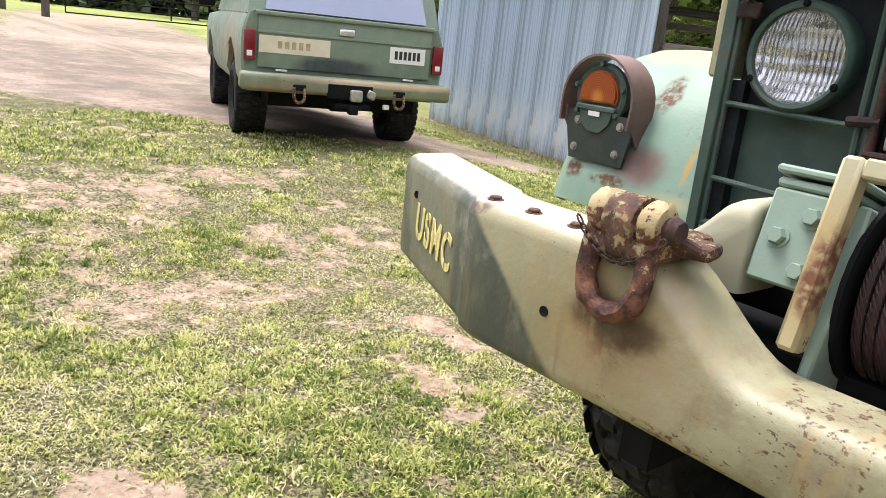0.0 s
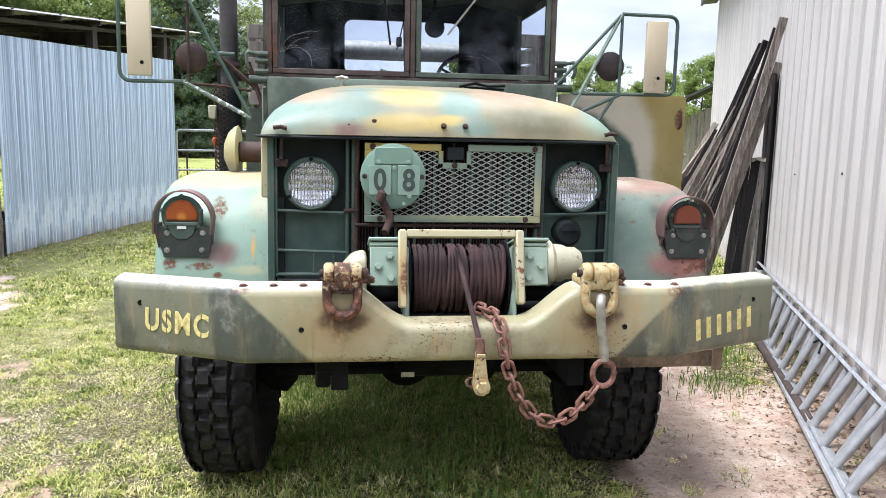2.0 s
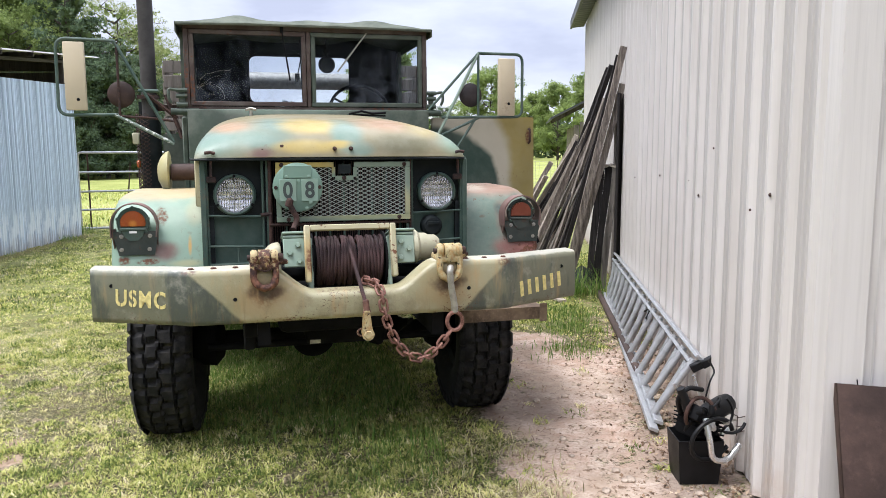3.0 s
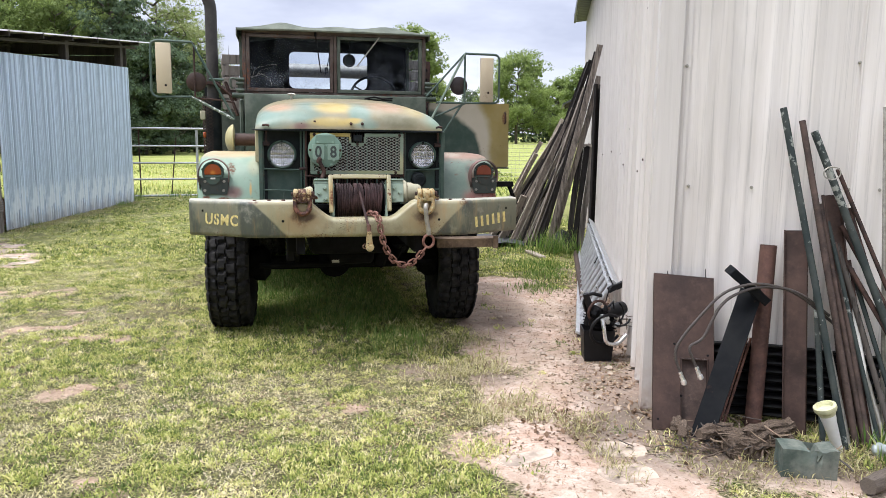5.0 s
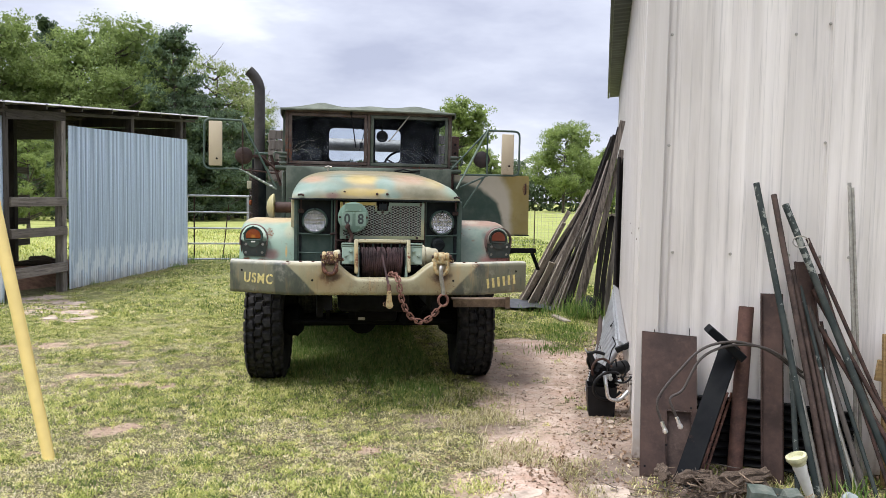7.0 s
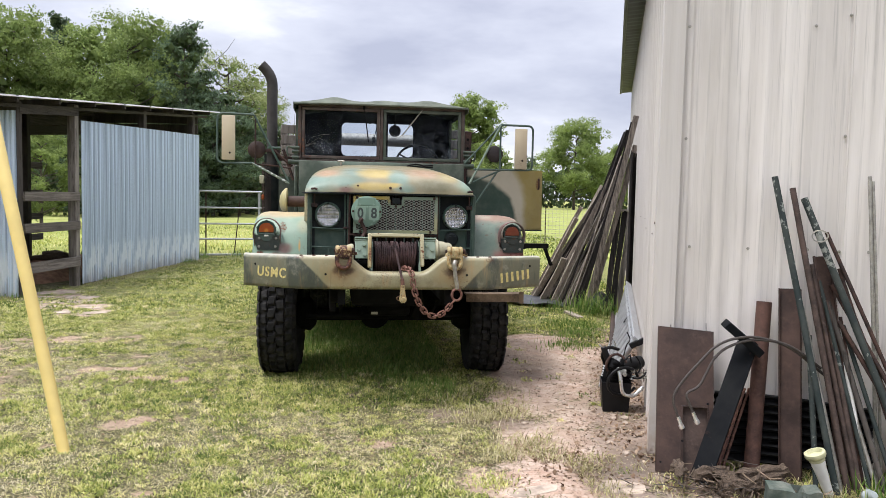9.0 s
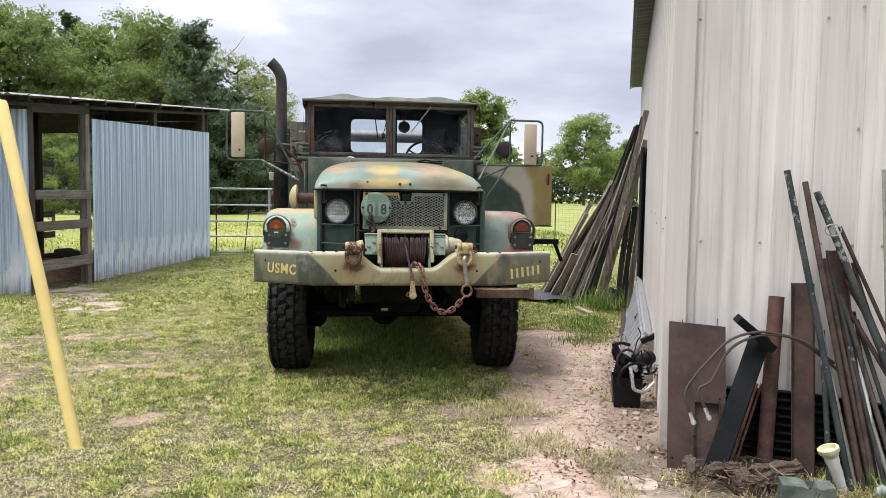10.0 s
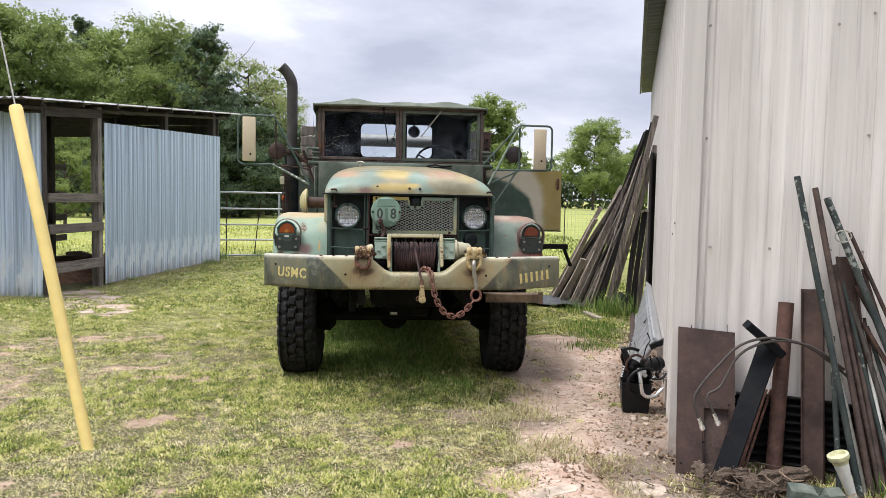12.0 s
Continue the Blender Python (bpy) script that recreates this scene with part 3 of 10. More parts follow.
M_SUV = paint("faded_light_green_paint", (0.165, 0.215, 0.155), (((-0.1, 0.0, 0.05), (0.42, 0.3, 0.09), (0.045, 0.06, 0.06), 0.4), ((-0.95, 1.3, 0.9), (0.2, 0.9, 0.3), (0.26, 0.22, 0.15), 0.5)), 0.06, 0.45, 0.12)
M_SUVBUMP = paint("olive_bumper_paint", (0.15, 0.165, 0.095), (((-0.7, 0, 0.55), (0.4, 0.3, 0.05), (0.22, 0.15, 0.08), 0.5), ((0.3, 0, 0.66), (0.9, 0.3, 0.03), (0.45, 0.33, 0.2), 0.5)), 0.25, 0.55, 0.15)
M_PLATE = plain("cream_number_panel", (0.62, 0.55, 0.40), 0.6, 0, 0.08, 8)
M_PLATEW = plain("white_number_panel", (0.72, 0.71, 0.66), 0.6, 0, 0.06, 8)
M_INK = plain("faded_black_paint", (0.03, 0.03, 0.03), 0.7, 0, 0.2, 20)
M_INKFADED = plain("faded_tan_lettering", (0.38, 0.30, 0.18), 0.7, 0, 0.2, 20)
M_BADGE = paint("badge_green_paint", (0.175, 0.28, 0.22), (), 0.04, 0.5, 0.12)
M_TILE = paint("number_tile_paint", (0.24, 0.345, 0.275), (), 0.04, 0.5, 0.10)
M_BADGELETTER = plain("badge_dark_numerals", (0.055, 0.068, 0.064), 0.6, 0, 0.15, 40)
M_MESH = paint("grille_mesh_paint", (0.36, 0.385, 0.345), (), 0.1, 0.5, 0.12)
M_GRILLE = paint("grille_pale_paint", (0.19, 0.25, 0.19), (((-0.24, 0, 0.14), (0.2, 0.2, 0.06), YEL, 0.3), ((0.33, 0, -0.1), (0.06, 0.2, 0.12), (0.40, 0.38, 0.22), 0.4), ((0.1, 0, -0.13), (0.3, 0.2, 0.025), (0.28, 0.30, 0.16), 0.4)), 0.2, 0.5, 0.15)

def leaf_material(name, dark, light, back=0.25, vary=0.6):
    k = Mat(name)
    r = k.island()
    col = k.mix(r, dark, light)
    col = k.mix(k.calc("MULTIPLY", k.each(), vary), col, (0.20, 0.25, 0.07))
    col = k.mix(k.calc("MULTIPLY", k.step(k.fbm(0.35, 4), 0.4, 0.7), 0.45), col, tuple(x * 0.8 for x in dark))
    p = k.t.nodes.new("ShaderNodeBsdfPrincipled")
    k.put(p.inputs["Base Color"], col)
    p.inputs["Roughness"].default_value = 0.6
    p.inputs["Specular IOR Level"].default_value = 0.25
    tr = k.t.nodes.new("ShaderNodeBsdfTranslucent")
    k.put(tr.inputs["Color"], col)
    mx = k.t.nodes.new("ShaderNodeMixShader")
    mx.inputs[0].default_value = back
    k.t.links.new(p.outputs[0], mx.inputs[1])
    k.t.links.new(tr.outputs[0], mx.inputs[2])
    k.t.links.new(mx.outputs[0], k.out.inputs["Surface"])
    return k.m


M_LEAF_A = leaf_material("oak_leaves", (0.17, 0.235, 0.075), (0.40, 0.49, 0.17), 0.5, 0.4)
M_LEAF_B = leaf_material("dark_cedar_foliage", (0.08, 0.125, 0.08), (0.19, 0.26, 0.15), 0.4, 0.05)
# shade inside woods and crowns is put into these two darker greens
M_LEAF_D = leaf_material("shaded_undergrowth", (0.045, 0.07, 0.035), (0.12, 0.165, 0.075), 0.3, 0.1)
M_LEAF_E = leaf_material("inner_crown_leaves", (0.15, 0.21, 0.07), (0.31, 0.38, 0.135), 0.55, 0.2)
M_LEAF_C = leaf_material("spring_leaves", (0.25, 0.29, 0.12), (0.50, 0.53, 0.27), 0.45, 0.4)
M_BARK = wood("rough_grey_bark", (0.05, 0.04, 0.033), (0.16, 0.135, 0.115), (2, 2, 0.4))


def blade_material(name, stops):
    k = Mat(name)
    col = k.ramp(k.attribute("tone"), stops)
    p = k.t.nodes.new("ShaderNodeBsdfPrincipled")
    k.put(p.inputs["Base Color"], col)
    p.inputs["Roughness"].default_value = 0.65
    p.inputs["Specular IOR Level"].default_value = 0.2
    tr = k.t.nodes.new("ShaderNodeBsdfTranslucent")
    k.put(tr.inputs["Color"], col)
    mx = k.t.nodes.new("ShaderNodeMixShader")
    mx.inputs[0].default_value = 0.35
    k.t.links.new(p.outputs[0], mx.inputs[1])
    k.t.links.new(tr.outputs[0], mx.inputs[2])
    k.t.links.new(mx.outputs[0], k.out.inputs["Surface"])
    return k.m


M_GRASS = blade_material("mown_grass_blades", [(0.0, (0.10, 0.145, 0.036)), (1.0, (0.82, 0.73, 0.48)), (0.35, (0.455, 0.49, 0.135)), (0.7, (0.74, 0.68, 0.31))])
M_STRAW = blade_material("dead_grass_blades", [(0.0, (0.16, 0.125, 0.08)), (1.0, (0.72, 0.64, 0.47)), (0.3, (0.38, 0.36, 0.15)), (0.62, (0.56, 0.50, 0.30))])
M_WEED = blade_material("tall_weed_blades", [(0.0, (0.07, 0.15, 0.025)), (1.0, (0.40, 0.42, 0.16)), (0.6, (0.17, 0.27, 0.06))])


def ground_material():
    k = Mat("grass_and_sandy_soil")
    bare, field = k.attribute("bare"), k.attribute("field")
    fine, mid = k.fbm(55, 5, 0.65), k.fbm(6, 6, 0.65)
    turf = k.mix(k.step(mid, 0.3, 0.7), (0.16, 0.16, 0.055), (0.36, 0.31, 0.19))
    turf = k.mix(k.step(fine, 0.42, 0.58), turf, (0.042, 0.038, 0.02))
    turf = k.mix(k.calc("MULTIPLY", k.step(k.fbm(13, 4, 0.7), 0.52, 0.60), 0.6), turf, (0.060, 0.054, 0.03))
    soil = k.mix(k.step(mid, 0.3, 0.72), (0.45, 0.335, 0.265), (0.66, 0.535, 0.455))
    soil = k.mix(k.calc("MULTIPLY", k.step(fine, 0.48, 0.66), 0.75), soil, (0.30, 0.20, 0.14))
    soil = k.mix(k.calc("MULTIPLY", k.step(k.fbm(3.4, 6, 0.7, None, 1.2), 0.46, 0.62), 0.55), soil, (0.44, 0.28, 0.205))
    soil = k.mix(k.calc("MULTIPLY", k.step(k.fbm(1.1, 5), 0.45, 0.7), 0.5), soil, (0.46, 0.375, 0.30))
    tan = k.mix(k.step(k.fbm(9, 6, 0.7), 0.35, 0.65), (0.27, 0.185, 0.125), (0.46, 0.345, 0.26))
    soil = k.mix(k.attribute("path"), tan, soil)
    rim = k.calc("ADD", k.calc("MULTIPLY", k.calc("SUBTRACT", k.fbm(7, 6, 0.75), 0.5), 1.3), k.calc("MULTIPLY", k.calc("SUBTRACT", k.fbm(42, 4, 0.7), 0.5), 0.8))
    soil = k.mix(k.calc("MULTIPLY", k.step(k.fbm(2.3, 6, 0.7), 0.48, 0.66), 0.6), soil, (0.32, 0.235, 0.175))
    soil = k.mix(k.step(k.fbm(16, 5, 0.7), 0.54, 0.66), soil, (0.20, 0.135, 0.095))
    m = k.step(k.calc("ADD", bare, k.calc("MULTIPLY", rim, 1.6)), 0.45, 0.78)
    soil = k.mix(k.calc("MULTIPLY", k.attribute("packed_and_shade"), k.step(k.fbm(1.6, 6, 0.7), 0.36, 0.62, 0.55, 0.97)), soil, k.mix(k.fbm(24, 5, 0.7), (0.105, 0.08, 0.064), (0.26, 0.205, 0.165)))
    far = k.mix(k.step(k.fbm(0.06, 5, 0.6), 0.3, 0.7), (0.23, 0.28, 0.07), (0.39, 0.41, 0.14))
    far = k.mix(k.step(k.fbm(0.5, 6, 0.7), 0.4, 0.62), far, (0.21, 0.25, 0.06))
    far = k.mix(k.calc("MULTIPLY", k.step(k.fbm(5, 5, 0.7), 0.42, 0.62), 0.7), far, (0.34, 0.33, 0.13))
    col = k.mix(field, k.mix(m, turf, soil), far)
    h = k.calc("ADD", k.calc("ADD", fine, k.calc("MULTIPLY", k.fbm(15, 5, 0.7), 1.2)), k.calc("MULTIPLY", k.fbm(160, 3), 0.5))
    return k.done(col, 0.95, 0, k.bump(h, 0.55, 0.018), 0.15)


M_GROUND = ground_material()


# ==== mesh helpers ====
def thing(name, at=(0, 0, 0), turn=0.0, label="", category="", group="", kind=""):
    ob = new(name)
    ob.matrix_basis = pose(*at, 0, 0, turn)
    ob.empty_display_size = 0.1
    return tagged(ob, label, category, group, kind)


def mesh_of(bm, material, smooth=38.0):
    me = bpy.data.meshes.new("mesh")
    bmesh.ops.recalc_face_normals(bm, faces=bm.faces)
    bm.to_mesh(me)
    bm.free()
    me.materials.append(material)
    if smooth:
        me.shade_smooth()
        me.set_sharp_from_angle(angle=radians(smooth))
    return me


def part(name, bm, material, parent=None, label="", smooth=38.0, kind=""):
    ob = new(name, mesh_of(bm, material, smooth))
    ob.parent = parent
    return tagged(ob, label, kind=kind)


def solid(name, bm, material, label, category, group="", kind="", smooth=38.0, at=None, turn=0.0):
    ob = new(name, mesh_of(bm, material, smooth))
    if at:
        ob.matrix_basis = pose(*at, 0, 0, turn)
    return tagged(ob, label, category, group, kind)


def bmn():
    return bmesh.new()


def box(bm, c, s, turn=(0, 0, 0), bevel=0.0, seg=1):
    m = pose(*c, *turn) @ Matrix.Diagonal((*s, 1))
    vs = bmesh.ops.create_cube(bm, size=1.0, matrix=m)["verts"]
    if bevel:
        es = list({e for v in vs for e in v.link_edges})
        bmesh.ops.bevel(bm, geom=es, offset=bevel, segments=seg, affect="EDGES", profile=0.5)
    return bm


def span(bm, x0, x1, y0, y1, z0, z1, bevel=0.0, seg=1):
    return box(bm, ((x0 + x1) / 2, (y0 + y1) / 2, (z0 + z1) / 2), (abs(x1 - x0), abs(y1 - y0), abs(z1 - z0)), (0, 0, 0), bevel, seg)


def along(a, b):
    a, b = Vector(a), Vector(b)
    d = b - a
    return Matrix.Translation((a + b) / 2) @ d.to_track_quat("Z", "Y").to_matrix().to_4x4(), d.length


def rod(bm, a, b, r, r2=None, seg=10):
    m, n = along(a, b)
    bmesh.ops.create_cone(bm, cap_ends=True, segments=seg, radius1=r, radius2=r if r2 is None else r2, depth=n, matrix=m)
    return bm


def bar(bm, a, b, w, d, bevel=0.0, roll=0.0):
    """A board from a to b, w wide and d thick."""
    m, n = along(a, b)
    vs = bmesh.ops.create_cube(bm, size=1.0, matrix=m @ pose(0, 0, 0, 0, 0, roll) @ Matrix.Diagonal((w, d, n, 1)))["verts"]
    if bevel:
        bmesh.ops.bevel(bm, geom=list({e for v in vs for e in v.link_edges}), offset=bevel, segments=1, affect="EDGES")
    return bm


def tube(bm, pts, r, seg=8, closed=False, radii=None, flat=1.0):
    """A bent tube along points."""
    pts = [Vector(p) for p in pts]
    n = len(pts)
    rings = []
    up = None
    for i, p in enumerate(pts):
        a = pts[i - 1] if (i or closed) else p
        b = pts[(i + 1) % n] if (i < n - 1 or closed) else p
        t = (b - a).normalized()
        if up is None:
            up = t.orthogonal().normalized()
        up = (up - t * up.dot(t)).normalized()
        side = t.cross(up)
        rr = radii[i] if radii else r
        rings.append([bm.verts.new(p + (up * math.cos(q) * flat + side * math.sin(q)) * rr) for q in (2 * math.pi * j / seg for j in range(seg))])
    for i in range(n if closed else n - 1):
        u, v = rings[i], rings[(i + 1) % n]
        for j in range(seg):
            bm.faces.new((u[j], u[(j + 1) % seg], v[(j + 1) % seg], v[j]))
    if not closed:
        bm.faces.new(rings[0][::-1])
        bm.faces.new(rings[-1])
    return bm


def rounded(pts, r, steps=4):
    """The polyline with its corners rounded."""
    pts = [Vector(p) for p in pts]
    out = [pts[0]]
    for a, b, c in zip(pts, pts[1:], pts[2:]):
        k = min(r, (a - b).length * 0.45, (c - b).length * 0.45)
        p, q = b + (a - b).normalized() * k, b + (c - b).normalized() * k
        for i in range(steps + 1):
            s = i / steps
            out.append(p * (1 - s) ** 2 + b * 2 * s * (1 - s) + q * s * s)
    return out + [pts[-1]]


def lathe(bm, prof, m, seg=24, a0=0.0, a1=360.0):
    """(radius, height) pairs turned about the z axis of the pose m."""
    full = abs(a1 - a0) >= 359.9
    k = seg if full else seg + 1
    rings = []
    for i in range(k):
        a = radians(a0 + (a1 - a0) * i / seg)
        rings.append([bm.verts.new(m @ Vector((r * math.cos(a), r * math.sin(a), h))) for r, h in prof])
    for i in range(seg):
        u, v = rings[i], rings[(i + 1) % k]
        for j in range(len(prof) - 1):
            bm.faces.new((u[j], v[j], v[j + 1], u[j + 1]))
    bmesh.ops.remove_doubles(bm, verts=bm.verts, dist=1e-5)
    return bm


def prism(bm, poly, m, depth):
    """A flat outline in the pose's xy plane, extruded along its z."""
    a = [bm.verts.new(m @ Vector((x, y, 0))) for x, y in poly]
    b = [bm.verts.new(m @ Vector((x, y, depth))) for x, y in poly]
    bm.faces.new(a[::-1])
    bm.faces.new(b)
    for i in range(len(a)):
        j = (i + 1) % len(a)
        bm.faces.new((a[i], a[j], b[j], b[i]))
    return bm


def bolt(bm, p, n, r=0.012, h=0.01):
    m = Matrix.Translation(p) @ Vector(n).to_track_quat("Z", "Y").to_matrix().to_4x4()
    lathe(bm, [(0, h), (r * 0.85, h), (r, h * 0.75), (r, 0)], m, 6)
    lathe(bm, [(r * 1.35, 0), (r * 1.35, h * 0.2), (r * 0.9, h * 0.2)], m, 10)
    return bm


def grid(bm, rows, closed=False):
    """A skin over rows of points."""
    vs = [[bm.verts.new(p) for p in row] for row in rows]
    for u, v in zip(vs, vs[1:]):
        n = len(u)
        for j in range(n if closed else n - 1):
            bm.faces.new((u[j], u[(j + 1) % n], v[(j + 1) % n], v[j]))
    return vs


def thicken(bm, d):
    """Gives an open skin a thickness (towards its inner side)."""
    bmesh.ops.recalc_face_normals(bm, faces=bm.faces)
    bmesh.ops.solidify(bm, geom=bm.faces[:], thickness=d)
    return bm


def hang(a, b, sag, n):
    a, b = Vector(a), Vector(b)
    return [a.lerp(b, i / (n - 1)) - Vector((0, 0, sag * 4 * (i / (n - 1)) * (1 - i / (n - 1)))) for i in range(n)]


def vnoise(x, y, seed):
    """Smooth value noise on arrays."""
    xi, yi = np.floor(x).astype(np.int64), np.floor(y).astype(np.int64)
    fx, fy = x - xi, y - yi
    fx, fy = fx * fx * (3 - 2 * fx), fy * fy * (3 - 2 * fy)

    def h(a, b):
        k = (a * 374761393 + b * 668265263 + seed * 974711) & 0x7FFFFFFF
        k = ((k ^ (k >> 13)) * 1274126177) & 0x7FFFFFFF
        return ((k ^ (k >> 16)) & 0xFFFF) / 65535.0

    return (h(xi, yi) * (1 - fx) + h(xi + 1, yi) * fx) * (1 - fy) + (h(xi, yi + 1) * (1 - fx) + h(xi + 1, yi + 1) * fx) * fy


def cloud(x, y, scale, seed, octaves=4):
    s, a, tot = 0.0, 1.0, 0.0
    for i in range(octaves):
        s = s + a * vnoise(x * scale * 2**i + 17.3 * i, y * scale * 2**i - 9.1 * i, seed + i)
        tot += a
        a *= 0.55
    return s / tot


def smooth(v, a, b):
    t = np.clip((v - a) / (b - a), 0, 1)
    return t * t * (3 - 2 * t)


# ==== ground ====
def height_at(x, y):
    """Height of the ground: level by the truck, rising a little towards the drive."""
    r = 0.20 * smooth(-x, 3.6, 6.4) * (1 - smooth(y, 4.0, 6.2)) + 0.6 * smooth(-x, 9.0, 38.0)
    return r + 0.018 * (cloud(x, y, 0.45, 3) - 0.5) + 0.012 * (cloud(x, y, 2.6, 9) - 0.5)


def lane(x, y, pts, w):
    """Nearness (0 to 1) to a line of points with the half width w."""
    best = np.full(np.shape(x), 9.0)
    for (ax, ay), (bx, by) in zip(pts, pts[1:]):
        dx, dy = bx - ax, by - ay
        t = np.clip(((x - ax) * dx + (y - ay) * dy) / (dx * dx + dy * dy), 0, 1)
        best = np.minimum(best, np.hypot(x - ax - t * dx, y - ay - t * dy))
    return 1 - smooth(best, w * 0.6, w * 1.35)


def on_drive(x, y):
    """1 on the compacted earth of the drive, where the wagon stands; it widens and bends off towards the far gate."""
    s = -0.603 * (x + 8.0) + 0.798 * (y - 3.0)
    far = smooth(-x, 9.0, 13.0)
    edge = 5.7 + 0.22 * np.maximum(0.0, -x - 9.0)
    near_side = smooth(y - (0.3 + 0.21 * (-x - 12.0)), -0.6, 0.6)
    return smooth(s, -0.3, 0.5) * smooth(-x, 5.3, 6.3) * (1 - smooth(y, edge, edge + 0.8)) * (1 - far * (1 - near_side)) * (1 - smooth(-x, 40.0, 46.0))


def bareness(x, y):
    """1 on bare sandy soil, 0 in turf."""
    n = cloud(x, y, 0.75, 21, 5)
    near = 1 - smooth(y, 2.0, 3.4)
    b = (0.4 * smooth(n, 0.555, 0.67) + 0.48 * smooth(cloud(x, y, 2.2, 23, 5), 0.53, 0.64)) * smooth(-x, 0.9, 2.6) * near + 0.35 * smooth(n, 0.42, 0.60) * smooth(-x, 0.5, 2.0) * (0.3 + 0.7 * near)
    b = np.maximum(b, 1.0 * lane(x, y, [(0.9, -4.5), (1.0, -2.1), (1.25, -0.6), (1.5, 1.2), (1.9, 2.6)], 0.55))
    b = np.maximum(b, 0.9 * lane(x, y, [(0.5, -1.75), (1.4, -1.9), (2.6, -2.9)], 0.28))
    b = np.maximum(b, 0.95 * lane(x, y, [(1.5, -1.3), (2.05, 0.4), (2.6, 1.9)], 0.5))
    b = np.maximum(b, 0.7 * lane(x, y, [(1.9, 0.0), (2.7, 2.4), (3.1, 3.4)], 0.25))
    b = np.maximum(b, 0.95 * lane(x, y, [(-5.2, 6.9), (-4.6, 6.0), (-4.1, 5.0)], 0.62))
    b = np.maximum(b, 0.72 * lane(x, y, [(-3.9, 2.75), (-3.25, 2.92), (-2.5, 2.95)], 0.24))
    b = np.maximum(b, 0.9 * lane(x, y, [(-4.3, 1.95), (-3.95, 2.4)], 0.26))
    b = np.maximum(b, 0.66 * lane(x, y, [(-2.75, 2.1), (-2.45, 1.85), (-2.2, 1.7)], 0.17))
    b = np.maximum(b, 0.60 * lane(x, y, [(-2.1, -0.5), (-1.75, -0.25)], 0.13))
    b = np.maximum(b, 0.85 * lane(x, y, [(-0.28, -1.0), (-0.12, -1.06)], 0.10))
    b = np.maximum(b, 0.9 * lane(x, y, [(-6.6, 7.3), (-9, 7.8)], 0.9))
    b = np.maximum(b, 0.6 * lane(x, y, [(-0.38, 0.45), (-0.30, 0.05)], 0.17))
    b = np.maximum(b, 0.62 * lane(x, y, [(0.05, -0.30), (0.45, -0.42), (0.8, -0.5)], 0.26))
    drive = on_drive(x, y)
    b = np.maximum(b, 0.9 * lane(x, y, [(-4.0, 14.2), (-2.4, 14.6), (0, 15)], 0.5))
    frag = np.where(x < 0.2, smooth(cloud(x, y, 6.5, 57, 4), 0.36, 0.60) * 1.3, 1.0)
    b = b * frag * (0.25 + 1.45 * cloud(x, y, 2.0, 51, 5)) + 0.25 * smooth(cloud(x, y, 3.1, 55, 4), 0.58, 0.72) * smooth(-x, -0.2, 1.2)
    thin = 0.62 * smooth(cloud(x, y, 1.4, 81, 5), 0.40, 0.60) * smooth(-x, 2.6, 3.6) * (1 - smooth(-x, 6.0, 7.0)) * smooth(y, -1.6, -0.4) * (1 - smooth(y, 2.3, 3.2))
    b = np.maximum(b, thin * (0.5 + cloud(x, y, 5.0, 83, 3)))
    b = b * (0.12 + 0.88 * smooth(y + 1.6 * (cloud(x, y, 1.1, 87, 4) - 0.5), -4.4, -3.2))
    return np.clip(np.maximum(b, 0.93 * drive), 0, 1)


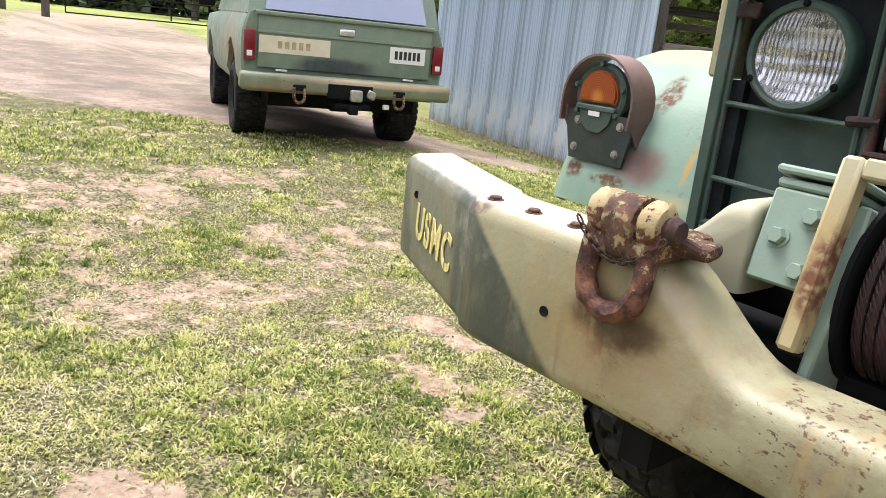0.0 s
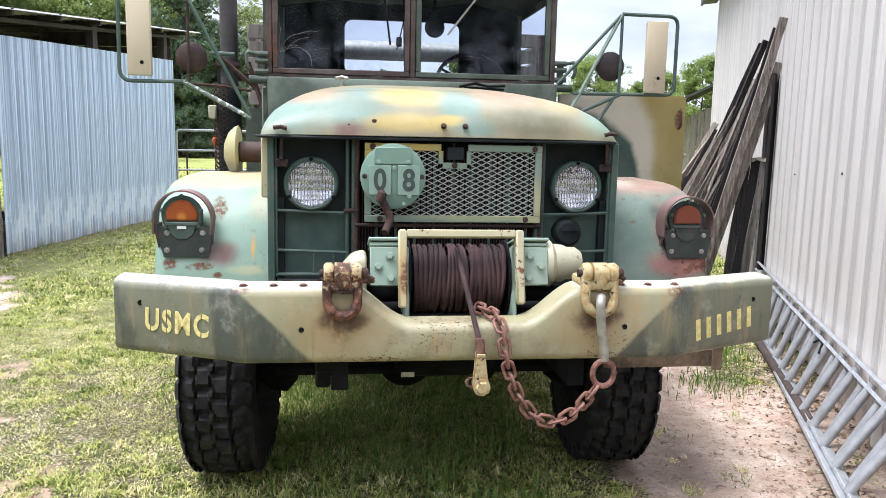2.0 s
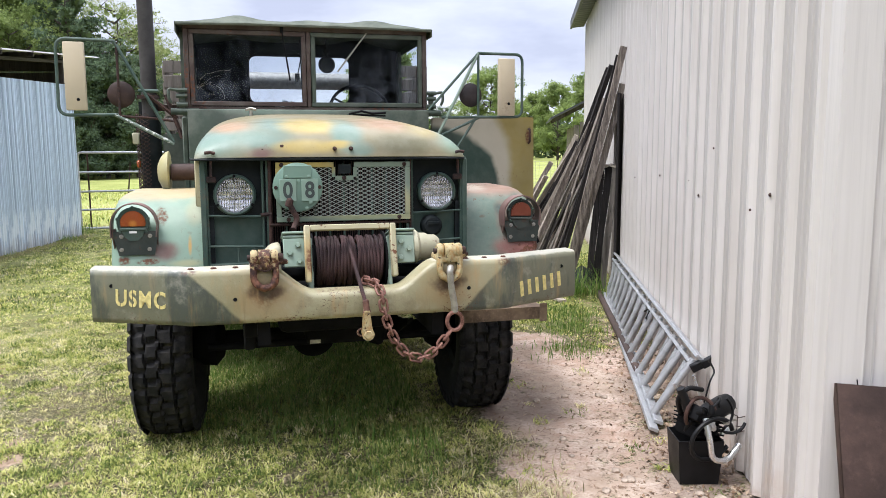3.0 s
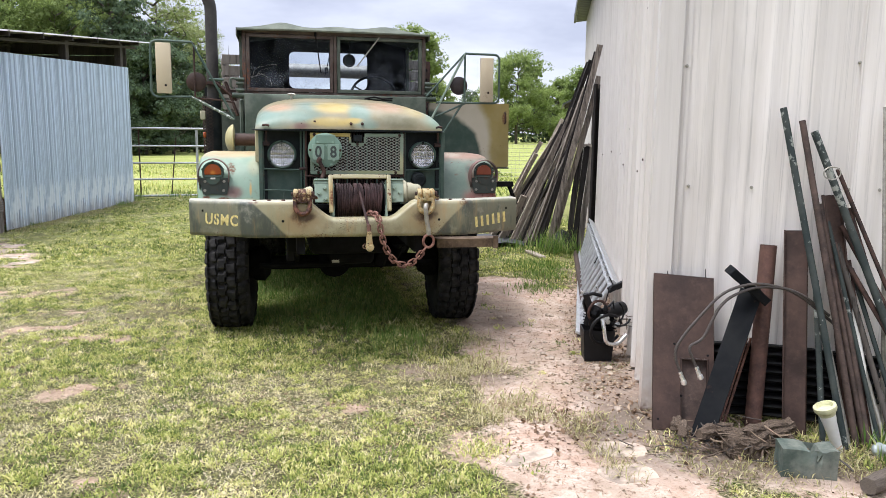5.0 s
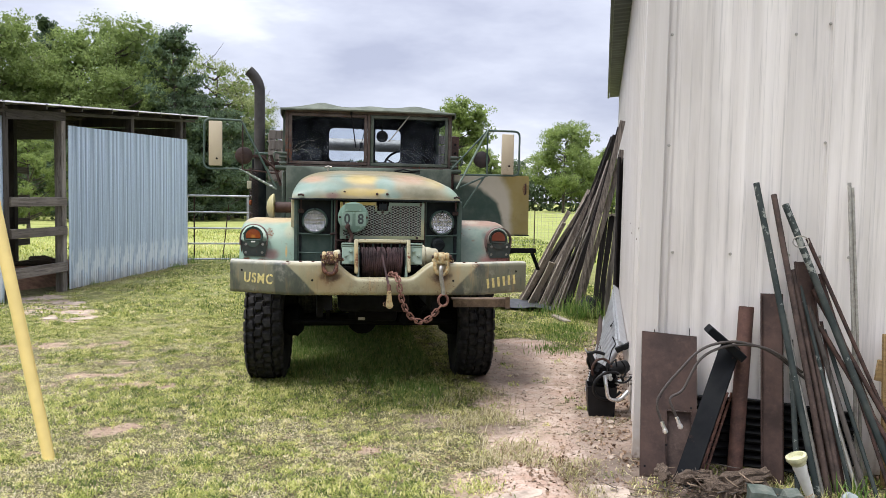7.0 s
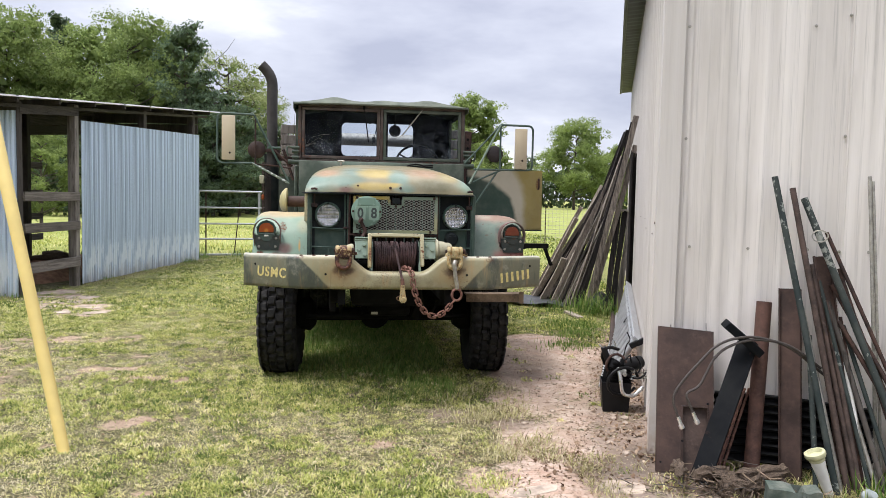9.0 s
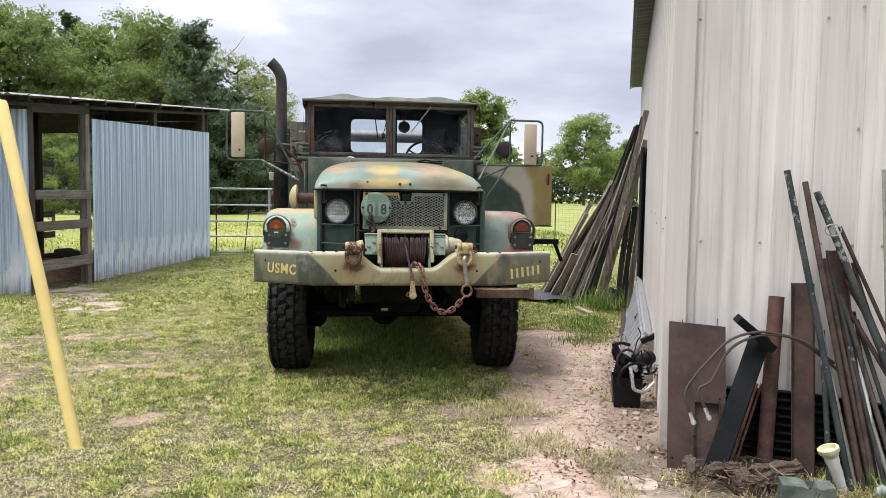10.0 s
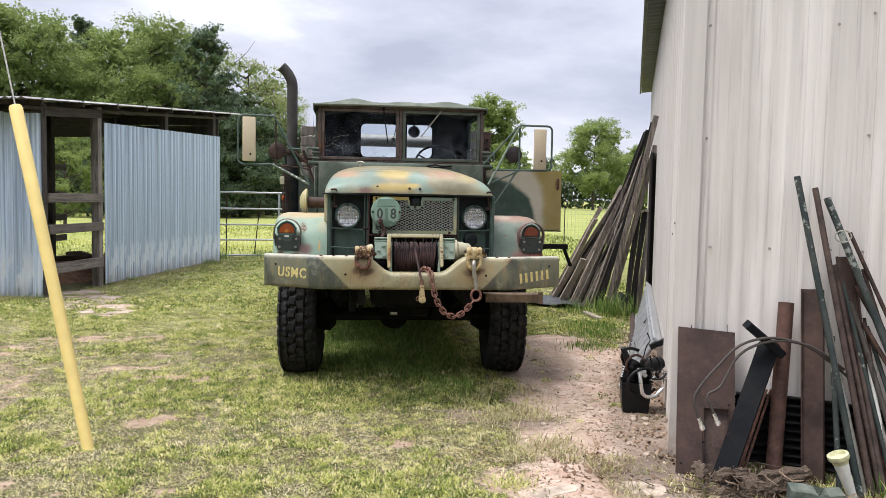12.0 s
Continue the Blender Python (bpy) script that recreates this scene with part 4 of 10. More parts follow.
def build_ground():
    def axis(a, b, step, lo, hi):
        core = np.arange(a, b + step / 2, step)
        left, right = [a], [core[-1]]
        s = step
        while left[-1] > lo:
            s *= 1.22
            left.append(left[-1] - s)
        s = step
        while right[-1] < hi:
            s *= 1.22
            right.append(right[-1] + s)
        return np.concatenate([np.array(left[1:])[::-1], core, np.array(right[1:])])

    xs, ys = axis(-12.0, 4.5, 0.09, -1500, 1500), axis(-5.5, 9.0, 0.09, -1500, 1800)
    gx, gy = np.meshgrid(xs, ys)
    x, y = gx.ravel(), gy.ravel()
    co = np.stack([x, y, height_at(x, y)], 1)
    ny, nx = gx.shape
    i = (np.arange(ny - 1)[:, None] * nx + np.arange(nx - 1)[None, :]).ravel()
    faces = np.stack([i, i + 1, i + nx + 1, i + nx], 1)
    me = bpy.data.meshes.new("ground")
    me.from_pydata(co.tolist(), [], faces.tolist())
    a = me.attributes.new("bare", "FLOAT", "POINT")
    a.data.foreach_set("value", bareness(x, y).astype(np.float32))
    # hard drive earth and littered soil, plus the truck's shade painted by its right tyre
    c = me.attributes.new("packed_and_shade", "FLOAT", "POINT")
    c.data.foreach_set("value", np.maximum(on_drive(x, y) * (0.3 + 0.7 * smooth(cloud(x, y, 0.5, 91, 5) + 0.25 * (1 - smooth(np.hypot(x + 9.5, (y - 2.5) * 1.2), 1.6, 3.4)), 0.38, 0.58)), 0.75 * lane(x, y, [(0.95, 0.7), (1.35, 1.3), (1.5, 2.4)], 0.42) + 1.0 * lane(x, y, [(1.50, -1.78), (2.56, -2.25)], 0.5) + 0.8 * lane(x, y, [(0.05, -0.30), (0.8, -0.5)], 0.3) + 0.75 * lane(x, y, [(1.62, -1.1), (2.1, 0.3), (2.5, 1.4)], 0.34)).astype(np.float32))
    e = me.attributes.new("path", "FLOAT", "POINT")
    e.data.foreach_set("value", np.maximum(np.maximum(smooth(x, 0.1, 0.6), 0.75 * on_drive(x, y)), 0.8 * smooth(y, 4.0, 5.0)).astype(np.float32))
    b = me.attributes.new("field", "FLOAT", "POINT")
    b.data.foreach_set("value", np.clip(smooth(y, 13, 17) + smooth(-x, 24, 34) + 0.5 * smooth(y, 2.2, 4.6) * smooth(cloud(x, y, 0.8, 37, 4), 0.25, 0.5), 0, 1) * np.where(y < 13, 1 - bareness(x, y), 1.0).astype(np.float32))
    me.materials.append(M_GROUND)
    me.shade_smooth()
    return tagged(new("ground", me), "short patchy grass with bare pinkish sandy soil", "ground", kind="structure")


build_ground()


# ==== corrugated and ribbed sheeting ====
def sheet(bm, width, z0, z1, profile, thick=0.004, slope=0.0, x0=0.0):
    """A standing sheet along local x; profile gives (offset along x, depth towards -y). slope: rise of the top edge per metre."""
    pts = [(x, d) for x, d in profile if x <= width + 1e-6]
    low = [(x0 + x, -d, z0) for x, d in pts]
    high = [(x0 + x, -d, z1 + slope * (x0 + x)) for x, d in pts]
    lowb = [(x, y + thick, z) for x, y, z in low]
    highb = [(x, y + thick, z) for x, y, z in high]
    grid(bm, [low, high, highb, lowb, low])
    bmesh.ops.remove_doubles(bm, verts=bm.verts, dist=1e-6)
    return bm


def ribbed(width, first=0.06, pitch=0.305, deep=0.024):
    p = [(0.0, 0.0)]
    x = first
    while x + 0.09 < width:
        p += [(x, 0), (x + 0.026, deep), (x + 0.060, deep), (x + 0.086, 0)]
        for q in (0.135, 0.205):
            if x + q + 0.03 < width:
                p += [(x + q, 0), (x + q + 0.008, deep * 0.2), (x + q + 0.022, deep * 0.2), (x + q + 0.03, 0)]
        x += pitch
    return p + [(width, 0.0)]


def shallow(width, pitch=0.239, deep=0.008):
    """Broad shallow ribs with a fine crease in each pan."""
    p = [(0.0, 0.004), (0.012, 0.004), (0.016, 0.0)]
    x = pitch
    while x < width - 0.03:
        p += [(x - 0.125, 0), (x - 0.119, 0.0015), (x - 0.111, 0.0015), (x - 0.105, 0), (x - 0.044, 0), (x - 0.016, deep), (x + 0.004, deep), (x + 0.022, 0)]
        x += pitch
    return p + [(width, 0.0)]


def wavy(width, pitch=0.0857, amp=0.0175):
    n = max(2, int(round(width / pitch * 8)))
    return [(width * i / n, amp * math.sin(2 * math.pi * width * i / n / pitch)) for i in range(n + 1)]


# ==== the white metal building ====
BARN = thing("metal_building", (1.64, -1.37, 0), -20.3, "white ribbed steel farm building with a dark grey eave", "building", kind="structure")
EAVE, BLEN, BWID = 4.2, 13.3, 9.0


def build_building():
    wall = part("front_wall", span(bmn(), 0.02, BWID, 0.03, 0.16, 0, EAVE + 0.02), M_WHITEWALL, BARN)
    side = part("side_wall", span(bmn(), 0.03, 0.16, 0.17, BLEN, 0, EAVE), M_WHITEWALL, BARN)
    part("back_wall", span(bmn(), 0.17, BWID, BLEN - 0.14, BLEN, 0, EAVE), M_WHITEWALL, BARN)
    part("far_wall", span(bmn(), BWID - 0.14, BWID, 0.17, BLEN - 0.15, 0, EAVE), M_WHITEWALL, BARN)
    # front sheets run along local x, facing -y; each overlaps the one before it
    w = 0.955
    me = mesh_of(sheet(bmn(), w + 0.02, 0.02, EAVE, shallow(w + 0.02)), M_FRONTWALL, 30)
    for i in range(9):
        ob = new("wall_sheet", me)
        ob.parent, ob.matrix_basis = wall, pose(0.135 + i * w, 0.018 - 0.004 * (i % 2), 0)
    part("wall_sheet", span(bmn(), 0.03, 0.150, 0.0, 0.012, 0.02, EAVE), M_FRONTWALL, wall)
    # side sheets run along local y, facing -x
    w = 0.915
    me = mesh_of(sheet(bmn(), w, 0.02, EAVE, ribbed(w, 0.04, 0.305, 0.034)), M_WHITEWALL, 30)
    # second slot: the shade-coloured copy for the pans
    me.materials.append(M_PANSHADE)
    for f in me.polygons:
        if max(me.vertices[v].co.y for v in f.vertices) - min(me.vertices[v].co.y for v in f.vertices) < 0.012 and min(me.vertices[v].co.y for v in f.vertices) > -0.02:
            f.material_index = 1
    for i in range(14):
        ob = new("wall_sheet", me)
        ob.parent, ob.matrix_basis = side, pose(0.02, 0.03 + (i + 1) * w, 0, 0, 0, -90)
    bm = bmn()
    span(bm, -0.035, 0.10, -0.036, -0.030, 0.0, EAVE + 0.3)
    span(bm, -0.036, -0.030, -0.030, 0.10, 0.0, EAVE)
    part("corner_trim", bm, M_WHITEWALL, BARN)
    # screws with grey washers
    b = bmn()
    lathe(b, [(0, 0.008), (0.005, 0.008), (0.006, 0.003), (0.010, 0.002), (0.010, 0)], pose(0, 0, 0, 90, 0, 0), 8)
    screw = mesh_of(b, M_GALV)
    b = lathe(bmn(), [(0, 0.012), (0.008, 0.011), (0.012, 0.004), (0.013, 0)], pose(0, 0, 0, 90, 0, 0), 8)
    b.transform(Matrix.Scale(0.75, 4))
    dark_screw = mesh_of(b, M_RUST)
    for x, z in ((1.1, 2.6), (2.2, 2.9), (3.9, 2.95), (1.5, 1.15), (2.2, 0.9), (0.9, 0.55), (2.05, 1.75), (0.55, 2.95), (4.6, 1.2)):
        ob = new("screw", dark_screw)
        ob.parent, ob.matrix_basis = side, pose(0.016, x, z, 0, 0, -90)
    for x, z in ((0.125, 2.815), (0.13, 2.10), (0.18, 1.40), (0.54, 1.40), (0.895, 1.405), (1.08, 2.12), (1.08, 1.40), (1.077, 2.86), (1.25, 1.40), (0.88, 2.80), (0.15, 0.72), (1.60, 1.40), (1.96, 1.41), (2.04, 2.12), (2.04, 2.85), (0.13, 3.55), (1.08, 3.56), (2.04, 3.56)):
        ob = new("screw", screw)
        ob.parent, ob.matrix_basis = wall, pose(x, 0.0 if x < 0.15 else 0.010, z)
    for i in range(24):
        ob = new("screw", dark_screw)
        ob.parent, ob.matrix_basis = side, pose(0.0, 0.25 + i * 0.305 + 0.03 * math.sin(i * 5 + 1.38), 1.48 + 0.05 * math.sin(i * 3.1 + 1.38), 0, 0, -90)
    # roof: ribbed sheets with an overhang, a dark fascia and an eave lining
    bm = bmn()
    rise = 0.22
    rows = []
    for x in np.arange(-0.25, 4.6, 0.1525):
        up = 0.03 if int(round((x + 0.25) / 0.1525)) % 2 else 0.0
        z = EAVE + 0.16 + rise * (x + 0.25) + up * 0
        rows.append([(x, -0.25, z), (x, BLEN + 0.2, z)])
    rows += [[(9.3 - x, y0, z) for (x, y0, z) in r] for r in rows[::-1]]
    grid(bm, rows)
    part("roof", thicken(bm, 0.03), M_TINROOF, BARN)
    part("gable", prism(bmn(), [(0.0, EAVE + 0.02), (BWID, EAVE + 0.02), (4.5, EAVE + 1.05)], pose(0.02, 0.12, 0, 90, 0, 0), 0.1), M_WHITEWALL, BARN)
    bm = bmn()
    span(bm, -0.27, -0.23, -0.25, BLEN + 0.2, EAVE + 0.0, EAVE + 0.17)
    part("fascia", bm, M_DARKTRIM, BARN)
    bm = bmn()
    rows = []
    for i in range(int((BLEN + 0.4) / 0.055)):
        y = -0.24 + i * 0.055
        rows.append([(-0.225, y, EAVE + 0.01 + (0.012 if i % 4 < 2 else 0)), (0.0, y, EAVE + 0.03 + (0.012 if i % 4 < 2 else 0))])
    grid(bm, rows)
    part("eave_lining", thicken(bm, 0.01), M_DARKTRIM, BARN)


build_building()

# ==== open cattle shed clad in corrugated iron ====
SHED = thing("cattle_shed", (-5.29, 6.38, 0), -11.2, "open timber cattle shed clad in corrugated galvanised iron", "shed", kind="structure")


M_HEAP = plain("reddish_trampled_soil", (0.33, 0.19, 0.13), 0.95, 0, 0.35, 9)


def build_shed():
    def roof_z(y):
        return 3.03 + 0.082 * (y + 0.6)

    def post(x, y, z, w=0.13, m=M_DARKWOOD):
        part("post", span(bmn(), x - w / 2, x + w / 2, y - w / 2, y + w / 2, -0.2, z, 0.008), m, SHED, "weathered square timber post")

    for y in (0.07, 1.72, 4.4, 7.05):
        post(-0.09, y, roof_z(y) - 0.06, 0.14, M_GREYWOOD if y == 1.72 else M_DARKWOOD)
        post(-2.6, y, roof_z(y) - 0.06)
        post(-5.0, y, roof_z(y) - 0.06)
    # front cladding: sheets along local y, facing +x
    w = 0.66
    for i in range(9):
        y0 = 1.80 + i * (5.45 / 9)
        bm = sheet(bmn(), 5.45 / 9 + 0.02, 0.03 + 0.02 * math.sin(i * 3), 2.90 + 0.035 * (y0 - 1.8), wavy(5.45 / 9 + 0.02), 0.003, 0.035)
        ob = part("iron_sheet", bm, M_TIN, SHED, smooth=60)
        ob.matrix_basis = pose(0.01 + 0.004 * (i % 2), y0, 0, 0, 0, 90)
    for i in range(9):
        w = 0.6
        bm = sheet(bmn(), w, 0.02, 2.87 + 0.02 * math.sin(i * 2), wavy(w), 0.003)
        ob = part("iron_sheet", bm, M_TIN, SHED, smooth=60)
        ob.matrix_basis = pose(-0.02 - (i + 1) * 0.598, -0.02 - 0.003 * (i % 2), 0)
    # rails across the gap and at the back
    for z, t in ((1.57, 0.15), (1.07, 0.15), (0.44, 0.17)):
        part("rail", box(bmn(), (0.0, 0.93, z), (0.045, 1.62, t), (0, 0, 0), 0.006), M_RAILWOOD, SHED)
    for z in (2.1, 1.5, 1.0, 0.55):
        part("rail", box(bmn(), (-2.68, 2.65, z + 0.1), (0.04, 4.9, 0.14), (0, 0, 0), 0.006), M_RAILWOOD, SHED)
        part("rail", box(bmn(), (-5.1, 3.8, z), (0.04, 7.2, 0.14), (0, 0, 0), 0.006), M_RAILWOOD, SHED)
    # trampled soil heap and old logs inside the pen
    bm = bmn()
    rows = []
    for i in range(17):
        row = []
        for j in range(17):
            u, v = -1 + i / 8, -1 + j / 8
            h = 0.42 * max(0.0, 1 - u * u - v * v) ** 0.9 + 0.05 * noise.noise(Vector((u * 4, v * 4, 2))) - 0.06
            row.append((-1.35 + 0.9 * u, 3.5 + 2.5 * v, h))
        rows.append(row)
    grid(bm, rows)
    part("soil_heap", bm, M_HEAP, SHED, "heap of reddish trampled soil", 60)
    for x, y, a, l in ((-1.2, 2.9, 20, 0.8), (-1.6, 3.8, -30, 1.0), (-1.0, 4.3, 60, 0.6)):
        b = tube(bmn(), [(-l / 2, 0, 0), (0, 0.02, 0.03), (l / 2, 0, 0)], 0.06, 8, False, [0.05, 0.065, 0.04])
        b.transform(pose(x, y, 0.36, 0, 0, a))
        part("log", b, M_ROTWOOD, SHED, "dark rotten log on the heap")
    # headers and rafters
    for x in (-0.09, -2.6, -5.0):
        bm = bar(bmn(), (x, -0.5, roof_z(-0.5) - 0.13), (x, 7.9, roof_z(7.9) - 0.13), 0.15, 0.05)
        part("header_beam", bm, M_DARKRAIL, SHED)
    for d in (0.52, 0.30):
        part("back_board", bar(bmn(), (-2.70, 0.1, roof_z(0.1) - d), (-2.70, 7.2, roof_z(7.2) - d), 0.03, 0.2), M_DARKRAIL, SHED)
    for z in (3.12, 3.36):
        part("end_board", span(bmn(), -5.2, -0.02, 7.28, 7.32, z, z + 0.225), M_DARKWOOD, SHED)
    for i in range(8):
        y = -0.3 + i * 1.12
        part("rafter", box(bmn(), (-2.5, y, roof_z(y) - 0.04), (5.4, 0.045, 0.09)), M_DARKWOOD, SHED)
    part("wind_board", box(bmn(), (-0.03, 0.92, roof_z(0.9) - 0.19), (0.04, 1.7, 0.12), (4.7, 0, 0)), M_DARKRAIL, SHED)
    bm = bmn()
    rows = []
    n = 180
    for i in range(n + 1):
        x = 0.22 - 5.6 * i / n
        d = 0.014 * math.sin(2 * math.pi * x / 0.125)
        rows.append([(x, -0.75, roof_z(-0.75) + d), (x, 8.3, roof_z(8.3) + d)])
    grid(bm, rows)
    part("roof", thicken(bm, 0.004), M_TINROOF, SHED, smooth=60)


build_shed()


# ==== gates and fences ====
def tube_gate(name, at, turn, length, tall, bars, label, mat=M_GALV):
    g = thing(name, at, turn, label, "gate")
    frame_pts = rounded([(0, 0, 0.07), (0, 0, tall), (length, 0, tall), (length, 0, 0.07), (0, 0, 0.07)], 0.09)
    part("frame", tube(bmn(), frame_pts, 0.027, 10), mat, g)
    for i in range(1, bars):
        z = 0.12 + (tall - 0.12) * (i / bars) ** 1.08
        part("bar", rod(bmn(), (0, 0, z), (length, 0, z), 0.023, None, 10), mat, g)
    part("upright", span(bmn(), length * 0.42, length * 0.42 + 0.06, -0.015, 0.015, 0.12, tall), mat, g)
    return g


tube_gate("tube_gate", (-4.05, 14.55, 0), 9.0, 3.6, 1.73, 4, "galvanised steel tube gate at the pasture edge", M_ALU)


def steel_post(x, y, h, lean=0.0):
    bm = bmn()
    bar(bm, (0, 0, -0.2), (lean, 0, h), 0.035, 0.006)
    bar(bm, (0, 0.014, -0.2), (lean, 0.014, h), 0.006, 0.03)
    solid("fence_post", bm, M_RUST, "rusty steel T-post in the pasture fence", "post", "pasture fence posts", at=(x, y, 0))


for x, y, h, l in ((-3.95, 15.1, 1.75, 0), (-3.3, 15.6, 1.5, 0.18), (4.6, 22.0, 1.5, 0.1), (7.4, 22.4, 1.45, 0.0), (10.5, 22.8, 1.5, 0.12), (1.5, 21.6, 1.5, 0)):
    steel_post(x, y, h, l)
bm = bmn()
for i in range(9):
    z = 0.12 + i * 0.15
    rod(bm, (0, 0, z), (10.5, 0.9, z), 0.004, None, 4)
for i in range(70):
    rod(bm, (i * 0.15, i * 0.0129, 0.05), (i * 0.15, i * 0.0129, 1.32), 0.0035, None, 4)
solid("wire_fence", bm, M_GALV, "square mesh wire fence along the pasture", "fence", kind="stuff", at=(1.0, 21.6, 0))


# ==== trees ====
def leaves(points, size, seed, flat=0.5, facing=None, loose=0.7):
    """Bent leaf cards at points: (n, 3) array to a mesh. facing: the way each leaf's upper side looks, roughly."""
    rng = np.random.default_rng(seed)
    n = len(points)

    def unit(v):
        return v / np.maximum(1e-9, np.linalg.norm(v, axis=1, keepdims=True))

    nrm = unit(rng.normal(size=(n, 3)))
    if facing is not None:
        nrm = unit(unit(facing) + loose * nrm)
    a = unit(np.cross(nrm, rng.normal(size=(n, 3))))
    b = np.cross(nrm, a)
    s = size * rng.uniform(0.6, 1.4, (n, 1))
    p0 = points - a * s
    p1 = points + b * s * flat - nrm * s * 0.2
    p2 = points + a * s
    p3 = points - b * s * flat - nrm * s * 0.2
    co = np.stack([p0, p1, p2, p3], 1).reshape(-1, 3)
    i = np.arange(n)[:, None] * 4
    tri = np.concatenate([i + np.array([[0, 1, 2]]), i + np.array([[0, 2, 3]])], 0)
    me = bpy.data.meshes.new("leaves")
    me.vertices.add(len(co))
    me.vertices.foreach_set("co", co.astype(np.float32).ravel())
    me.loops.add(tri.size)
    me.loops.foreach_set("vertex_index", tri.astype(np.int32).ravel())
    me.polygons.add(len(tri))
    me.polygons.foreach_set("loop_start", np.arange(0, tri.size, 3, dtype=np.int32))
    me.update(calc_edges=True)
    return me


def make_tree(label, tall, spread, leaf, seed, count, low=0.25, size=0.1, shape="round", full=1.0):
    """A tree: trunk and limbs, boughs round the crown, twig clumps on each bough, leaves on the clumps' outer sides. full: how far the clumps close up."""
    rng = np.random.default_rng(seed)
    t = thing("tree", (0, 0, 0), 0, label, "tree", "trees of the wood edge")
    bm = bmn()
    trunk = [(0.2 * math.sin(z * 0.4 + seed) * z / tall, 0.15 * math.cos(z * 0.5 + seed) * z / tall, z) for z in np.linspace(-0.3, tall * 0.9, 9)]
    tube(bm, trunk, 0.3, 8, False, [tall * 0.018 * (1 - 0.9 * i / 8) for i in range(9)])
    boughs = []
    n = 36 if shape != "cone" else 52
    for i in range(n):
        f = (i + rng.uniform(0.1, 0.9)) / n
        ang = i * 2.4 + rng.uniform(-0.5, 0.5)
        z = tall * (low + (0.96 - low) * f)
        if shape == "cone":
            reach = spread * (1.02 - f) ** 0.62 * rng.uniform(0.55, 1.1) + 0.2
            r = spread * rng.uniform(0.14, 0.24) * (1.15 - 0.6 * f)
        else:
            reach = spread * math.sqrt(max(0.03, 1 - (2 * f - 0.9) ** 2 / 1.25)) * rng.uniform(0.35, 1.0)
            r = spread * rng.uniform(0.17, 0.33)
        tip = Vector((math.cos(ang) * reach, math.sin(ang) * reach, z + rng.uniform(-0.03, 0.03) * tall))
        base = Vector((0, 0, max(tall * low * 0.7, z - reach * rng.uniform(0.35, 0.7))))
        mid = base.lerp(tip, 0.5) + Vector((0, 0, -reach * 0.06))
        tube(bm, [base, mid, tip], 0.1, 5, False, [tall * 0.0065, tall * 0.0042, tall * 0.0012])
        boughs.append((np.array(tip), r))
        if shape == "cone":
            boughs.append((np.array(base.lerp(tip, 0.55)), r * 0.9))
    for _ in range(18 if full < 0.8 else 0):
        c, r = boughs[rng.integers(len(boughs))]
        d = Vector(rng.normal(size=3)).normalized() * r * 1.5
        tube(bm, [Vector(c), Vector(c) + d * 0.6 + Vector((0, 0, r * 0.3)), Vector(c) + d + Vector((0, 0, r * 0.8))], 0.03, 4, False, [0.035, 0.025, 0.01])
    part("trunk", bm, M_BARK, t)
    # twig clumps sit on the outer and upper side of each bough
    cs, rs, outs = [], [], []
    for c, r in boughs:
        for _ in range(16):
            d = rng.normal(size=3)
            d[2] = abs(d[2]) * 0.9 - 0.25
            d /= np.linalg.norm(d)
            cs.append(c + d * r * rng.uniform(0.55, 1.05) * np.array([1.1, 1.1, 0.8]))
            rs.append(r * rng.uniform(0.22, 0.48))
    cs, rs = np.array(cs), np.array(rs)
    pick = rng.choice(len(cs), count, p=rs**2 / (rs**2).sum())
    d = rng.normal(size=(count, 3))
    d[:, 2] = d[:, 2] * 0.8 + 0.25
    d /= np.linalg.norm(d, axis=1, keepdims=True)
    pts = cs[pick] + d * (rs[pick] * rng.uniform(0.2, 1.25, count) ** 0.7)[:, None] * np.array([1.15, 1.15, 0.75])
    me = leaves(pts, size, seed + 5, 0.55, d + np.array([[0, 0, 0.35]]))
    me.materials.append(leaf)
    crown = new("crown", me)
    crown.parent = t
    # large leaves in darker, shade-coloured greens fill the heart of the crown
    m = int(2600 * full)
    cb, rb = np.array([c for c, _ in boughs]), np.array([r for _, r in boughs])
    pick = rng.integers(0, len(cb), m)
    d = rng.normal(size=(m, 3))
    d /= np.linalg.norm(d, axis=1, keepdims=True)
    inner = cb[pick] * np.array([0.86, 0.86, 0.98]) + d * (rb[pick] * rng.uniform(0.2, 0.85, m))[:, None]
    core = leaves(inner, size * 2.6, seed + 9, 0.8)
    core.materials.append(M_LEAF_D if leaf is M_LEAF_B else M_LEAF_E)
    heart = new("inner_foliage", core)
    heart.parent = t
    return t


